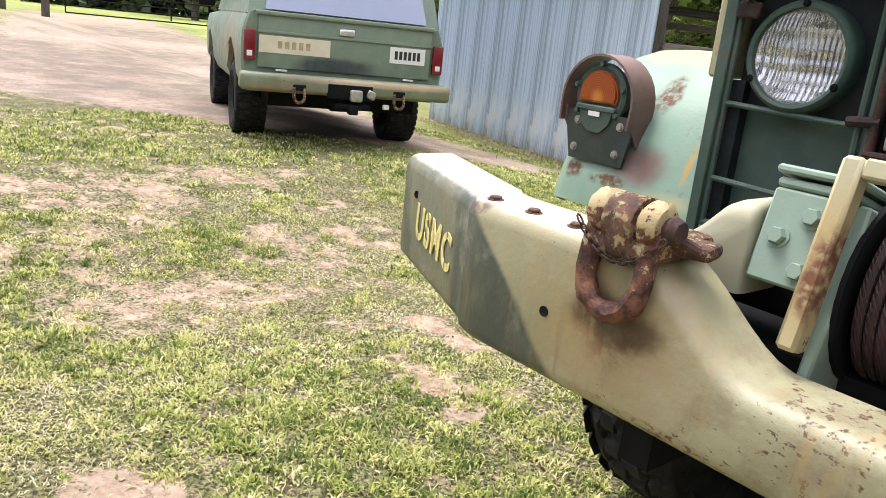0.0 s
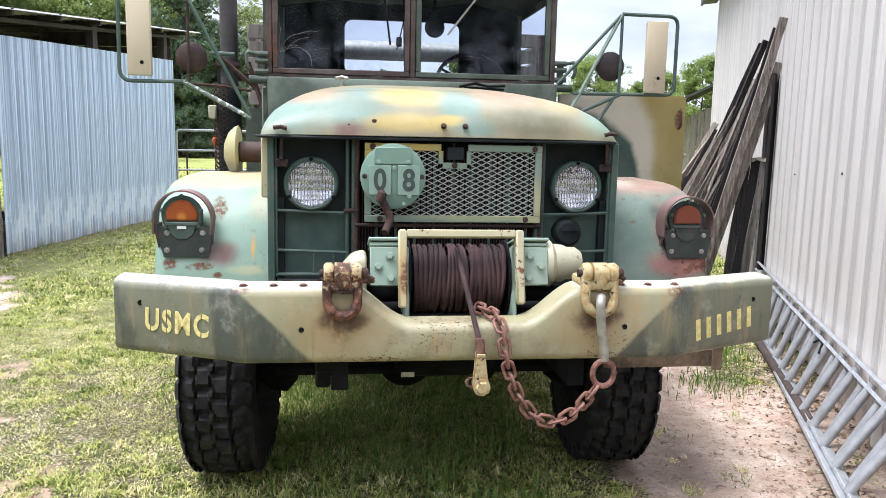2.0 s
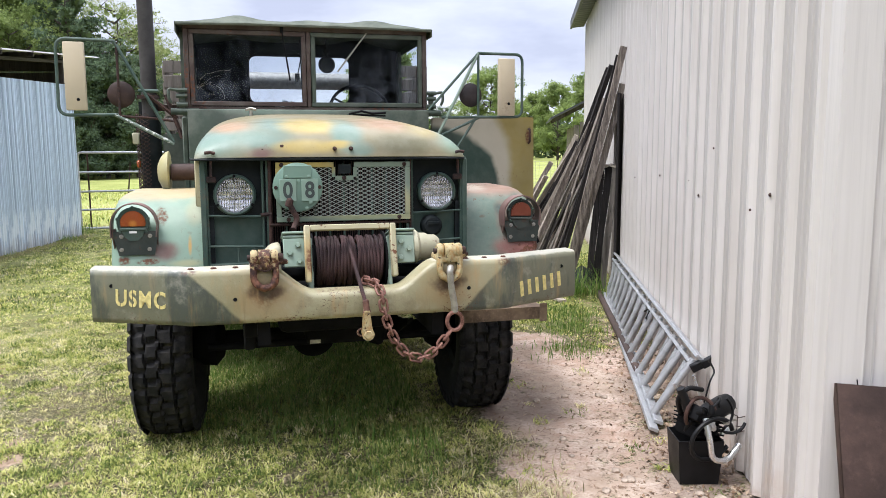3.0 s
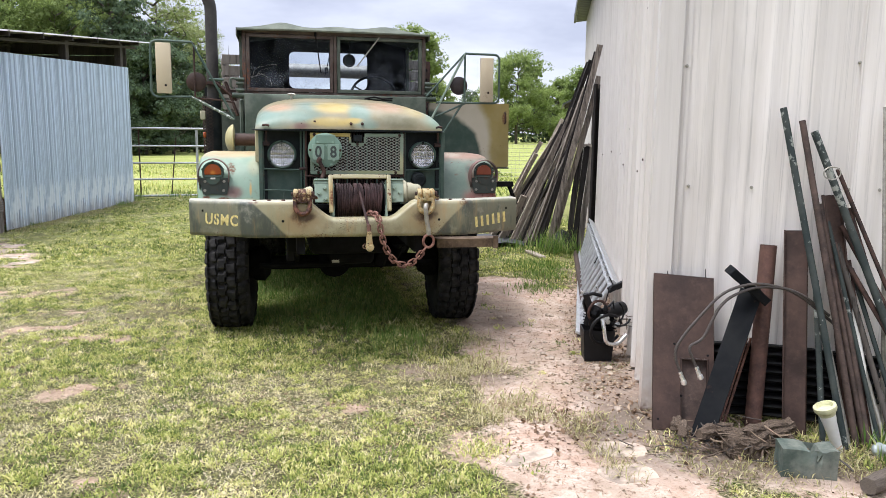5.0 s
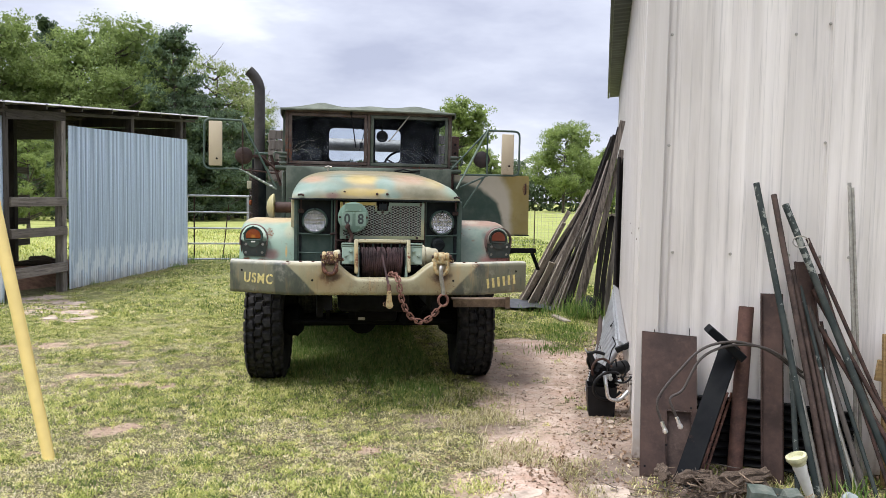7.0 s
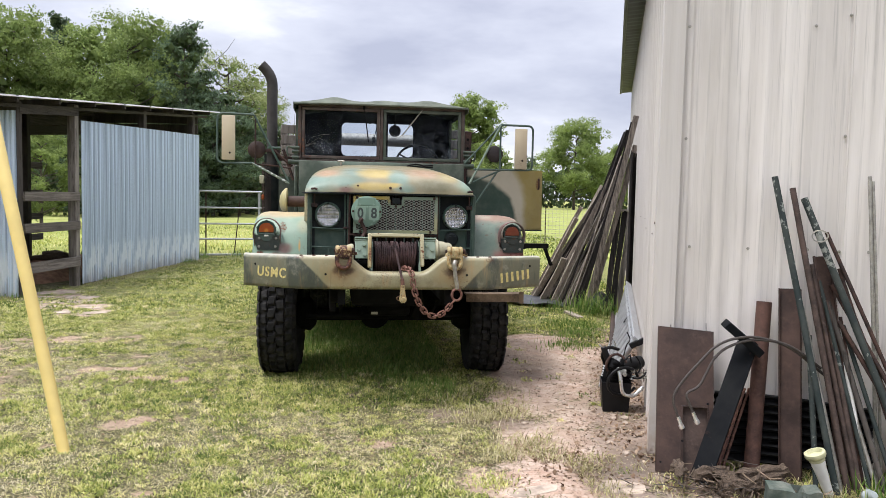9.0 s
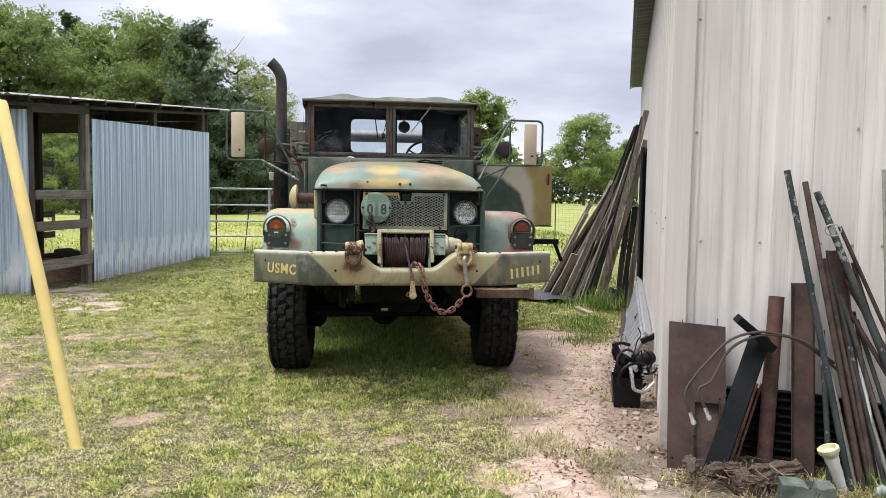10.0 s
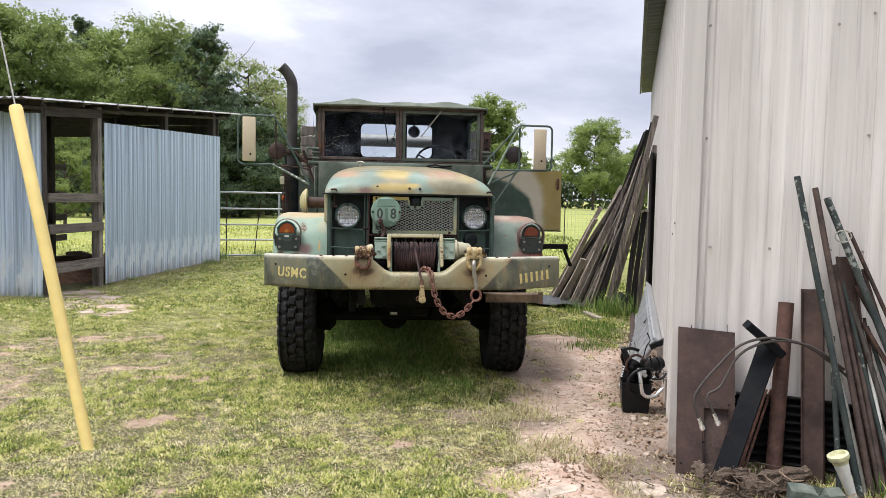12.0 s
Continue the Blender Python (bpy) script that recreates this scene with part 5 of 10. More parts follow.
def put_trees():
    kinds = [
        make_tree("broad oak with fresh green spring leaves", 15, 5.6, M_LEAF_A, 1, 18000, 0.16, 0.10),
        make_tree("tall dark green cedar at the wood edge", 17, 3.6, M_LEAF_B, 2, 11000, 0.05, 0.12, "cone"),
        make_tree("thin tree with pale yellow green leaves", 15, 4.2, M_LEAF_C, 3, 8500, 0.22, 0.085, "round", 0.22),
        make_tree("broad dark cedar standing in the wood edge", 15.5, 5.4, M_LEAF_B, 6, 14000, 0.05, 0.11),
        make_tree("dense oak of the wood edge", 16, 6.0, M_LEAF_A, 4, 19000, 0.10, 0.10),
        make_tree("tree with pale spring foliage in the wood edge", 15.5, 5.2, M_LEAF_C, 12, 13000, 0.15, 0.10, "round", 0.7),
        make_tree("distant oak in fresh spring leaf", 15, 5.8, M_LEAF_A, 15, 9500, 0.14, 0.16),
        make_tree("wide pointed cedar at the wood edge", 15, 5.2, M_LEAF_B, 22, 22000, 0.04, 0.09, "cone"),
    ]
    lone = make_tree("large spreading oak standing alone in the pasture", 15.4, 7.0, M_LEAF_A, 9, 24000, 0.20, 0.13)
    rng = random.Random(5)
    used = set()

    def place(k, deg, dist, scale, wide=1.0):
        x, y = -0.47 + dist * math.sin(radians(deg)), -6.2 + dist * math.cos(radians(deg))
        m = pose(x, y, 0, 0, 0, rng.uniform(0, 360)) @ Matrix.Diagonal((scale * wide * rng.uniform(0.92, 1.08), scale * wide * rng.uniform(0.92, 1.08), scale, 1))
        if k in used:
            copy_thing(kinds[k], m)
        else:
            used.add(k)
            kinds[k].matrix_basis = m

    # (bearing, distance, scale, kind): the wood edge, the drive, the far pasture
    wood = [(-26.2, 62, 0.98, 4), (-23.6, 64, 0.92, 5), (-21.4, 62, 0.93, 0), (-18.5, 74, 1.0, 1), (-19.6, 66, 0.90, 5), (-16.6, 60, 0.91, 0), (-14.4, 63, 0.93, 4), (-13.9, 58, 0.72, 0), (-12.8, 68, 0.95, 3), (-10.7, 58, 0.93, 7), (-12.0, 68, 0.90, 3), (-9.2, 64, 0.72, 7), (-7.9, 64, 0.86, 2),
            (-6.4, 66, 0.90, 2), (-5.0, 72, 0.84, 2), (-8.4, 76, 0.66, 3), (-13.4, 50, 0.42, 3), (-3.2, 84, 0.45, 3), (-5.6, 66, 0.55, 3), (-8.8, 58, 0.62, 3), (-7.0, 59, 0.55, 3), (-4.2, 64, 0.48, 3), (-10.8, 57, 0.6, 3), (-17.8, 52, 0.40, 3), (-22.0, 52, 0.45, 3)]
    far = [(9.6, 98, 0.93, 6), (8.4, 112, 0.72, 6), (11.4, 104, 0.62, 6), (11.6, 110, 0.5, 6), (14.0, 160, 0.72, 3), (20.4, 150, 0.86, 6), (22.2, 130, 0.86, 6), (24.5, 120, 0.95, 6), (27, 120, 0.95, 6), (19.4, 170, 0.7, 5)]
    drive = [(-29, 60, 1.05, 6), (-32.5, 58, 1.05, 5), (-36, 60, 1.0, 2), (-40, 58, 1.0, 6), (-45, 60, 1.05, 2), (-51, 61, 1.05, 5), (-57, 64, 1.05, 2), (-64, 62, 1.05, 5), (-24.0, 38, 0.33, 6), (-19.7, 37, 0.33, 0)]
    for deg, dist, s, k in wood + far + drive:
        place(k, deg, dist, s)
    lone.matrix_basis = pose(-0.47 + 140 * math.sin(radians(17.4)), -6.2 + 140 * math.cos(radians(17.4)), 0, 0, 0, 40)
    # undergrowth; the wood's dark depth is put into its leaf colour
    g = np.random.default_rng(8)
    n = 42000
    deg = np.radians(g.uniform(-75, 30, n))
    dist = np.where(deg > radians(12), 165, np.where(deg > radians(-4), 104, 76)) + g.normal(0, 2.5, n)
    top = np.where(deg > radians(12), 8.0, 6.5) * (0.75 + 0.5 * cloud(np.degrees(deg), dist * 0, 0.4, 4))
    z = top * g.uniform(0, 1, n) ** 0.8
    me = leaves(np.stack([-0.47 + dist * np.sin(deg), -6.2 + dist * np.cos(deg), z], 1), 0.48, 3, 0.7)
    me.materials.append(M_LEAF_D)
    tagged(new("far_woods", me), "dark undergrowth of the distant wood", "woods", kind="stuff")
    # wood added out of view across the yard: mirrored in the windscreen, cuts low light
    n = 14000
    deg = np.radians(g.uniform(105, 255, n))
    dist = 52 + g.normal(0, 2.0, n)
    z = (13.0 + 6.0 * (cloud(np.degrees(deg), dist * 0, 0.12, 6) - 0.3)) * g.uniform(0, 1, n) ** 0.8
    me = leaves(np.stack([-0.47 + dist * np.sin(deg), -6.2 + dist * np.cos(deg), z], 1), 0.6, 7, 0.8)
    me.materials.append(M_LEAF_D)
    tagged(new("far_woods", me), "dense dark wood added out of view across the yard", "woods", kind="stuff")


put_trees()


# ==== the army truck (front bumper at the origin, body along +y) ====
TRUCK = thing("military_truck", (0, 0, 0), 0, "faded camouflage army cargo truck with a front winch", "truck")


def bump_y(x):
    """Front face of the bumper: straight in the middle, ends swept back."""
    k = max(0.0, abs(x) - 0.72)
    return -0.175 + 0.37 * (k if k > 0.06 else k * k / 0.12 + k * 0.0) if k > 0.06 else -0.175 + 0.37 * k * k / 0.12


def bump_top(x):
    s = min(1.0, max(0.0, (abs(x) - 0.19) / 0.22))
    return 1.088 + (1.215 - 1.088) * (s * s * (3 - 2 * s))


def build_bumper():
    bm = bmn()
    xs = [-1.195 + 2.39 * i / 96 for i in range(97)]
    rows = []
    r, t, deep = 0.03, 0.011, 0.13
    for x in xs:
        y, zt = bump_y(x), bump_top(x)
        zb = 0.955 + 0.010 * max(0.0, abs(x) - 0.75) / 0.44
        prof = [(deep, zb), (r, zb)] + [(r - r * math.sin(a), zb + r - r * math.cos(a)) for a in (0.5, 1.05)] + [(0, zb + r), (0, zt - r)]
        prof += [(r - r * math.cos(a), zt - r + r * math.sin(a)) for a in (0.5, 1.05)] + [(r, zt), (deep, zt), (deep, zt - t), (r, zt - t), (t, zt - r), (t, zb + r), (r, zb + t), (deep, zb + t)]
        rows.append([(x, y + a, b) for a, b in prof])
    vs = grid(bm, rows, True)
    for ring in (vs[0], vs[-1]):
        bm.faces.new(ring)
    b = part("bumper", bm, M_BUMPER, TRUCK, "cream and grey-green steel bumper with rust chips", 50)
    for side in (-1, 1):
        for x in (0.55, 0.647, 0.746):
            part("bumper_bolt", bolt(bmn(), (side * x, bump_y(x) + 0.042, 1.215), (0, 0, 1), 0.0115, 0.007), M_RUSTRED, b)
        for x, z in ((0.555, 1.075), (1.10, 1.14)):
            part("bolt_hole", lathe(bmn(), [(0, 0.0), (0.0075, 0.0), (0.009, 0.001), (0.009, -0.01)], pose(side * x, bump_y(x) - 0.0015, z, 90, 0, 0), 12), M_DARK, b)
    # stencilled letters on the swept end
    c = bpy.data.curves.new("letters", "FONT")
    c.body, c.size, c.extrude, c.offset, c.space_character = "USMC", 0.106, 0.0008, 0.0028, 1.2
    src = new("letters_source", c)
    dg = bpy.context.evaluated_depsgraph_get()
    dg.update()
    me = bpy.data.meshes.new_from_object(src.evaluated_get(dg))
    bpy.data.objects.remove(src)
    me.materials.clear()
    me.materials.append(M_STENCIL)
    w = max(v.co.x for v in me.vertices)
    for v in me.vertices:
        v.co.x *= 0.24 / w
    bm = bmn()
    bm.from_mesh(me)
    # bridges of the stencil
    for x in (0.0245, 0.0835, 0.213):
        for e in (-0.0022, 0.0022):
            bmesh.ops.bisect_plane(bm, geom=bm.verts[:] + bm.edges[:] + bm.faces[:], plane_co=(x + e, 0, 0), plane_no=(1, 0, 0))
        bmesh.ops.delete(bm, geom=[f for f in bm.faces if abs(f.calc_center_median().x - x) < 0.002], context="FACES")
    bm.to_mesh(me)
    bm.free()
    ob = new("lettering", me)
    ob.parent = b
    tagged(ob, "yellow stencilled letters")
    ob.matrix_basis = pose(-1.088, bump_y(-1.088) - 0.0025, 1.052, 90, 0, -20.3) @ pose(0, 0, 0, 0, 0, -3.0)
    for i in range(6):
        x = 0.848 + i * 0.0475
        bm = box(bmn(), (x, bump_y(x) - 0.002, 1.048 + i * 0.0055), (0.021, 0.002, 0.078), (0, -6, 20.3), 0.0)
        part("painted_bar", bm, M_STENCIL, b, "yellow stencilled mark")


build_bumper()


def shackle(x, y, z, m_body, m_ring, hung):
    """A tow shackle on a cast bracket."""
    s = thing("tow_shackle", (x, y, z), 0)
    s.parent = TRUCK
    bm = bmn()
    box(bm, (0, 0.04, 0.0), (0.115, 0.17, 0.035), (0, 0, 0), 0.012, 2)
    box(bm, (0, -0.005, 0.022), (0.052, 0.095, 0.085), (0, 0, 0), 0.022, 3)
    lathe(bm, [(0, -0.026), (0.040, -0.026), (0.040, 0.026), (0, 0.026)], pose(0, -0.012, 0.035, 0, 90, 0), 18)
    part("bracket", bm, m_body, s)
    part("bracket_foot", box(bmn(), (0.075, 0.045, 0.008), (0.06, 0.06, 0.022), (0, 0, 15), 0.008, 2), m_body, s)
    bm = bmn()
    pts = [(-0.046, -0.014, 0.035), (-0.049, -0.028, 0.008)]
    pts += [(-0.050 * math.cos(a), -0.036 - 0.006 * math.sin(a), -0.045 - 0.055 * math.sin(a)) for a in [i * math.pi / 12 for i in range(13)]]
    pts += [(0.049, -0.028, 0.008), (0.046, -0.014, 0.035)]
    n = len(pts)
    tube(bm, pts, 0.017, 10, False, [0.021 if i in (0, n - 1) else 0.0165 + 0.002 * math.sin(i * 1.7) for i in range(n)])
    for e in (-1, 1):
        lathe(bm, [(0, -0.016), (0.030, -0.016), (0.037, -0.008), (0.037, 0.008), (0.030, 0.016), (0, 0.016)], pose(e * 0.045, -0.014, 0.038, 0, 90, 0), 16)
    for v in bm.verts:
        v.co += v.co.normalized() * 0.004 * noise.noise(v.co * 60)
    part("ring", bm, m_ring, s)
    bm = rod(bmn(), (-0.075, -0.014, 0.038), (0.075, -0.014, 0.038), 0.014, None, 10)
    lathe(bm, [(0, 0.014), (0.016, 0.012), (0.021, 0), (0.016, -0.012), (0, -0.014)], pose(0.072, -0.014, 0.038, 0, 90, 0), 10)
    rod(bm, (0.07, -0.01, 0.03), (0.10, 0.01, 0.015), 0.008, None, 8)
    part("pin", bm, M_RUST, s)
    if hung:
        bm = bmn()
        pts = [(0.06 + 0.014 * math.cos(a) , -0.03 + 0.0 * a, 0.02 + 0.012 * math.sin(a)) for a in [i * 0.7 for i in range(3)]]
        path = hang((-0.07, -0.02, 0.03), (0.08, -0.012, 0.03), 0.05, 17)
        for i in range(16):
            m = path[i].lerp(path[i + 1], 0.5)
            a = (path[i + 1] - path[i]).normalized()
            n = Vector((0, -1, 0)) if i % 2 else Vector((0, 0, 1))
            q = a.cross(n).normalized()
            tube(bm, [m - Vector((0, 0.03, 0)) + a * 0.0085 * math.cos(u) + q * 0.0045 * math.sin(u) for u in [v * math.pi / 4 for v in range(8)]], 0.0016, 5, True)
        part("keeper_chain", bm, M_RUST, s)
    return s


shackle(-0.420, -0.155, 1.225, M_RUSTPAINT, M_SHACKLE, True)
shackle(0.455, -0.155, 1.225, M_PALEPEEL, M_PALEPEEL, False)


def build_winch():
    w = thing("winch", (0, 0.05, 1.21))
    w.parent = TRUCK
    # guard frame of angle steel in front of the drum, leaning back like the side plates
    tip = pose(0, 0, 0, -15.5, 0, 0)
    bm = bmn()
    span(bm, -0.226, -0.196, -0.095, -0.055, -0.115, 0.162, 0.006)
    span(bm, 0.196, 0.226, -0.095, -0.055, -0.105, 0.162, 0.006)
    span(bm, -0.196, 0.196, -0.095, -0.06, 0.134, 0.162, 0.004)
    bm.transform(tip)
    part("guard_frame", bm, M_GUARD, w, "cream paint stained with rust")
    for s in (-1, 1):
        bm = bmn()
        span(bm, s * 0.205, s * 0.325, -0.045, -0.03, -0.035, 0.106, 0.004)
        bm.transform(tip)
        part("side_plate", bm, M_SAGE, w, "pale green steel plate")
        for x0, x1, y0, y1, z0, z1 in ((0.205, 0.325, -0.045, 0.10, 0.108, 0.122), (0.200, 0.330, -0.052, 0.11, 0.127, 0.140), (0.185, 0.204, -0.045, 0.16, -0.2, 0.105)):
            bm = span(bmn(), s * x0, s * x1, y0, y1, z0, z1, 0.004)
            bm.transform(tip)
            part("plate_flange", bm, M_SAGE, w)
        for z, dx in ((0.072, 0.255), (0.035, 0.295), (-0.008, 0.250)):
            p = tip @ Vector((s * dx, -0.045, z))
            q = tip.to_3x3() @ Vector((0, -1, 0))
            part("bolt", bolt(bmn(), p, q, 0.0135, 0.014), M_SAGE, w)
    # cast arms and gear housing
    hump = rounded([(-0.335, -0.06, 0), (-0.335, 0.088, 0), (-0.385, 0.080, 0), (-0.44, 0.018, 0), (-0.49, -0.012, 0), (-0.49, -0.06, 0)], 0.045, 6)
    rows = []
    for y, k2 in ((0.0, 0.80), (0.006, 0.92), (0.02, 0.98), (0.04, 1.0), (0.13, 1.0), (0.15, 0.96)):
        rows.append([(-0.41 + (p.x + 0.41) * (0.5 + 0.5 * k2), -0.035 + y, -0.06 + (p.y + 0.06) * k2) for p in hump])
    vs = grid(bm := bmn(), rows)
    bm.faces.new(vs[0])
    bm.faces.new(vs[-1])
    part("cast_arm", bm, M_CREAM, w, "", 60)
    bm = bmn()
    lathe(bm, [(0.0, 0.0), (0.085, 0.0), (0.088, 0.02), (0.072, 0.035), (0.07, 0.07), (0.062, 0.085), (0.06, 0.12), (0.045, 0.14), (0.0, 0.145)], pose(0.325, 0.045, 0.045, 0, 90, 0), 28)
    part("gear_housing", bm, M_CREAM, w)
    bm = rod(bmn(), (-0.6, 0.09, -0.08), (0.6, 0.09, -0.08), 0.03, None, 12)
    part("cross_shaft", bm, M_DARK, w)
    part("base_channel", span(bmn(), -0.62, 0.62, 0.02, 0.24, -0.24, -0.14), M_DARK, w)
    # drum with wire rope wraps
    part("drum", rod(bmn(), (-0.186, 0.085, -0.02), (0.186, 0.085, -0.02), 0.085, None, 24), M_DARK, w)
    for s in (-1, 1):
        part("drum_flange", rod(bmn(), (s * 0.178, 0.085, -0.02), (s * 0.186, 0.085, -0.02), 0.145, None, 28), M_DARK, w)
    rng = random.Random(3)
    for layer, (r0, n) in enumerate(((0.108, 21), (0.121, 20))):
        for i in range(n):
            x = -0.166 + (i + 0.5) * 0.332 / n
            r = r0 + rng.uniform(-0.004, 0.004)
            tilt = rng.uniform(-0.008, 0.012)
            pts = [(x + tilt * math.sin(a), 0.085 + r * math.cos(a), -0.02 + r * math.sin(a)) for a in [2 * math.pi * j / 30 for j in range(30)]]
            part("rope_wrap", tube(bmn(), pts, 0.0082, 6, True), M_ROPE, w)
    # the free end, led over the bumper
    lead = rounded([(-0.01, 0.0, 0.105), (-0.004, -0.045, 0.06), (0.022, -0.22, -0.10), (0.035, -0.255, -0.16), (0.040, -0.262, -0.19)], 0.05, 4)
    part("rope_lead", tube(bmn(), lead, 0.0095, 8), M_ROPE, w, "loose wire rope end")


build_winch()


def build_hook():
    h = thing("rope_end_clevis", (0.04, -0.215, 1.02), 0, "rusty cream wire rope socket with a clevis pin", "clevis")
    bm = lathe(bmn(), [(0, 0.03), (0.012, 0.03), (0.016, 0.02), (0.015, -0.015), (0.02, -0.03), (0, -0.03)], pose(0, 0, 0, 0, -6, 0), 12)
    part("socket", bm, M_RUSTRED, h)
    bm = bmn()
    for y in (-0.018, 0.018):
        prism(bm, [(-0.012, -0.02), (0.014, -0.02), (0.024, -0.10), (0.030, -0.13), (0.015, -0.155), (-0.012, -0.155), (-0.024, -0.13), (-0.018, -0.1)], pose(0, y + 0.004, 0, 90, 0, 0), 0.009)
    part("clevis", bm, M_PALEPEEL, h)
    bm = rod(bmn(), (0.003, -0.04, -0.13), (0.003, 0.04, -0.13), 0.017, None, 12)
    bolt(bm, (0.003, -0.034, -0.13), (0, -1, 0), 0.022, 0.014)
    part("pin", bm, M_PALEPEEL, h)
    part("split_ring", tube(bmn(), [(-0.024 + 0.016 * math.cos(a), 0.02, -0.13 + 0.016 * math.sin(a)) for a in [i * math.pi / 6 for i in range(12)]], 0.005, 6, True), M_RUSTPAINT, h)


build_hook()


def build_chain():
    c = thing("tow_chain", (0.3, -0.2, 0.9), 0, "rusty heavy steel chain hanging from the bumper shackle", "chain")
    o = Vector((0.3, -0.2, 0.9))
    # path: out of the winch, over the lip, down in a bight, up to the long hook
    ctrl = [(0.055, -0.03, 1.115), (0.10, -0.135, 1.118), (0.115, -0.215, 1.085), (0.125, -0.225, 0.98), (0.165, -0.225, 0.86), (0.225, -0.225, 0.775), (0.30, -0.225, 0.745), (0.375, -0.225, 0.785), (0.435, -0.225, 0.86), (0.465, -0.225, 0.905)]
    pts = [Vector(p) for p in rounded(ctrl, 0.06, 5)]
    run = [0.0]
    for a, b in zip(pts, pts[1:]):
        run.append(run[-1] + (b - a).length)

    def at(s):
        for i in range(len(run) - 1):
            if s <= run[i + 1]:
                return pts[i].lerp(pts[i + 1], (s - run[i]) / max(1e-6, run[i + 1] - run[i]))
        return pts[-1]

    step = 0.040
    n = int(run[-1] / step)
    for i in range(n):
        a, b = at(i * step), at((i + 1) * step)
        d = (b - a).normalized()
        q = d.cross(Vector((0, -1, 0.25))).normalized()
        if i % 2:
            q = d.cross(q).normalized()
        m = a.lerp(b, 0.5)
        loop = []
        for k2 in range(16):
            u = 2 * math.pi * k2 / 16
            l = 0.018 * (1 if math.cos(u) > 0 else -1) * (1 if abs(math.cos(u)) > 0.3 else abs(math.cos(u)) / 0.3)
            loop.append(m + d * (l + 0.0125 * math.cos(u)) + q * 0.0185 * math.sin(u) - o)
        part("chain_link", tube(bmn(), loop, 0.0062, 6, True), M_CHAIN, c)
    # long grab hook from the shackle ring down to the chain
    bm = bmn()
    hook = [(0.455, -0.205, 1.175), (0.45, -0.222, 1.19), (0.443, -0.236, 1.17), (0.452, -0.232, 1.08), (0.466, -0.228, 1.02), (0.470, -0.226, 0.97)]
    tube(bm, [Vector(p) - o for p in rounded(hook, 0.03, 3)], 0.0165, 10, False, None)
    part("long_link", bm, M_GALV, c, "worn bright steel link")
    ring = [(0.468 + 0.038 * math.cos(a), -0.228, 0.925 + 0.045 * math.sin(a)) for a in [i * math.pi / 8 for i in range(16)]]
    part("grab_hook", tube(bmn(), [Vector(p) - o for p in ring], 0.010, 8, True), M_CHAIN, c)


build_chain()


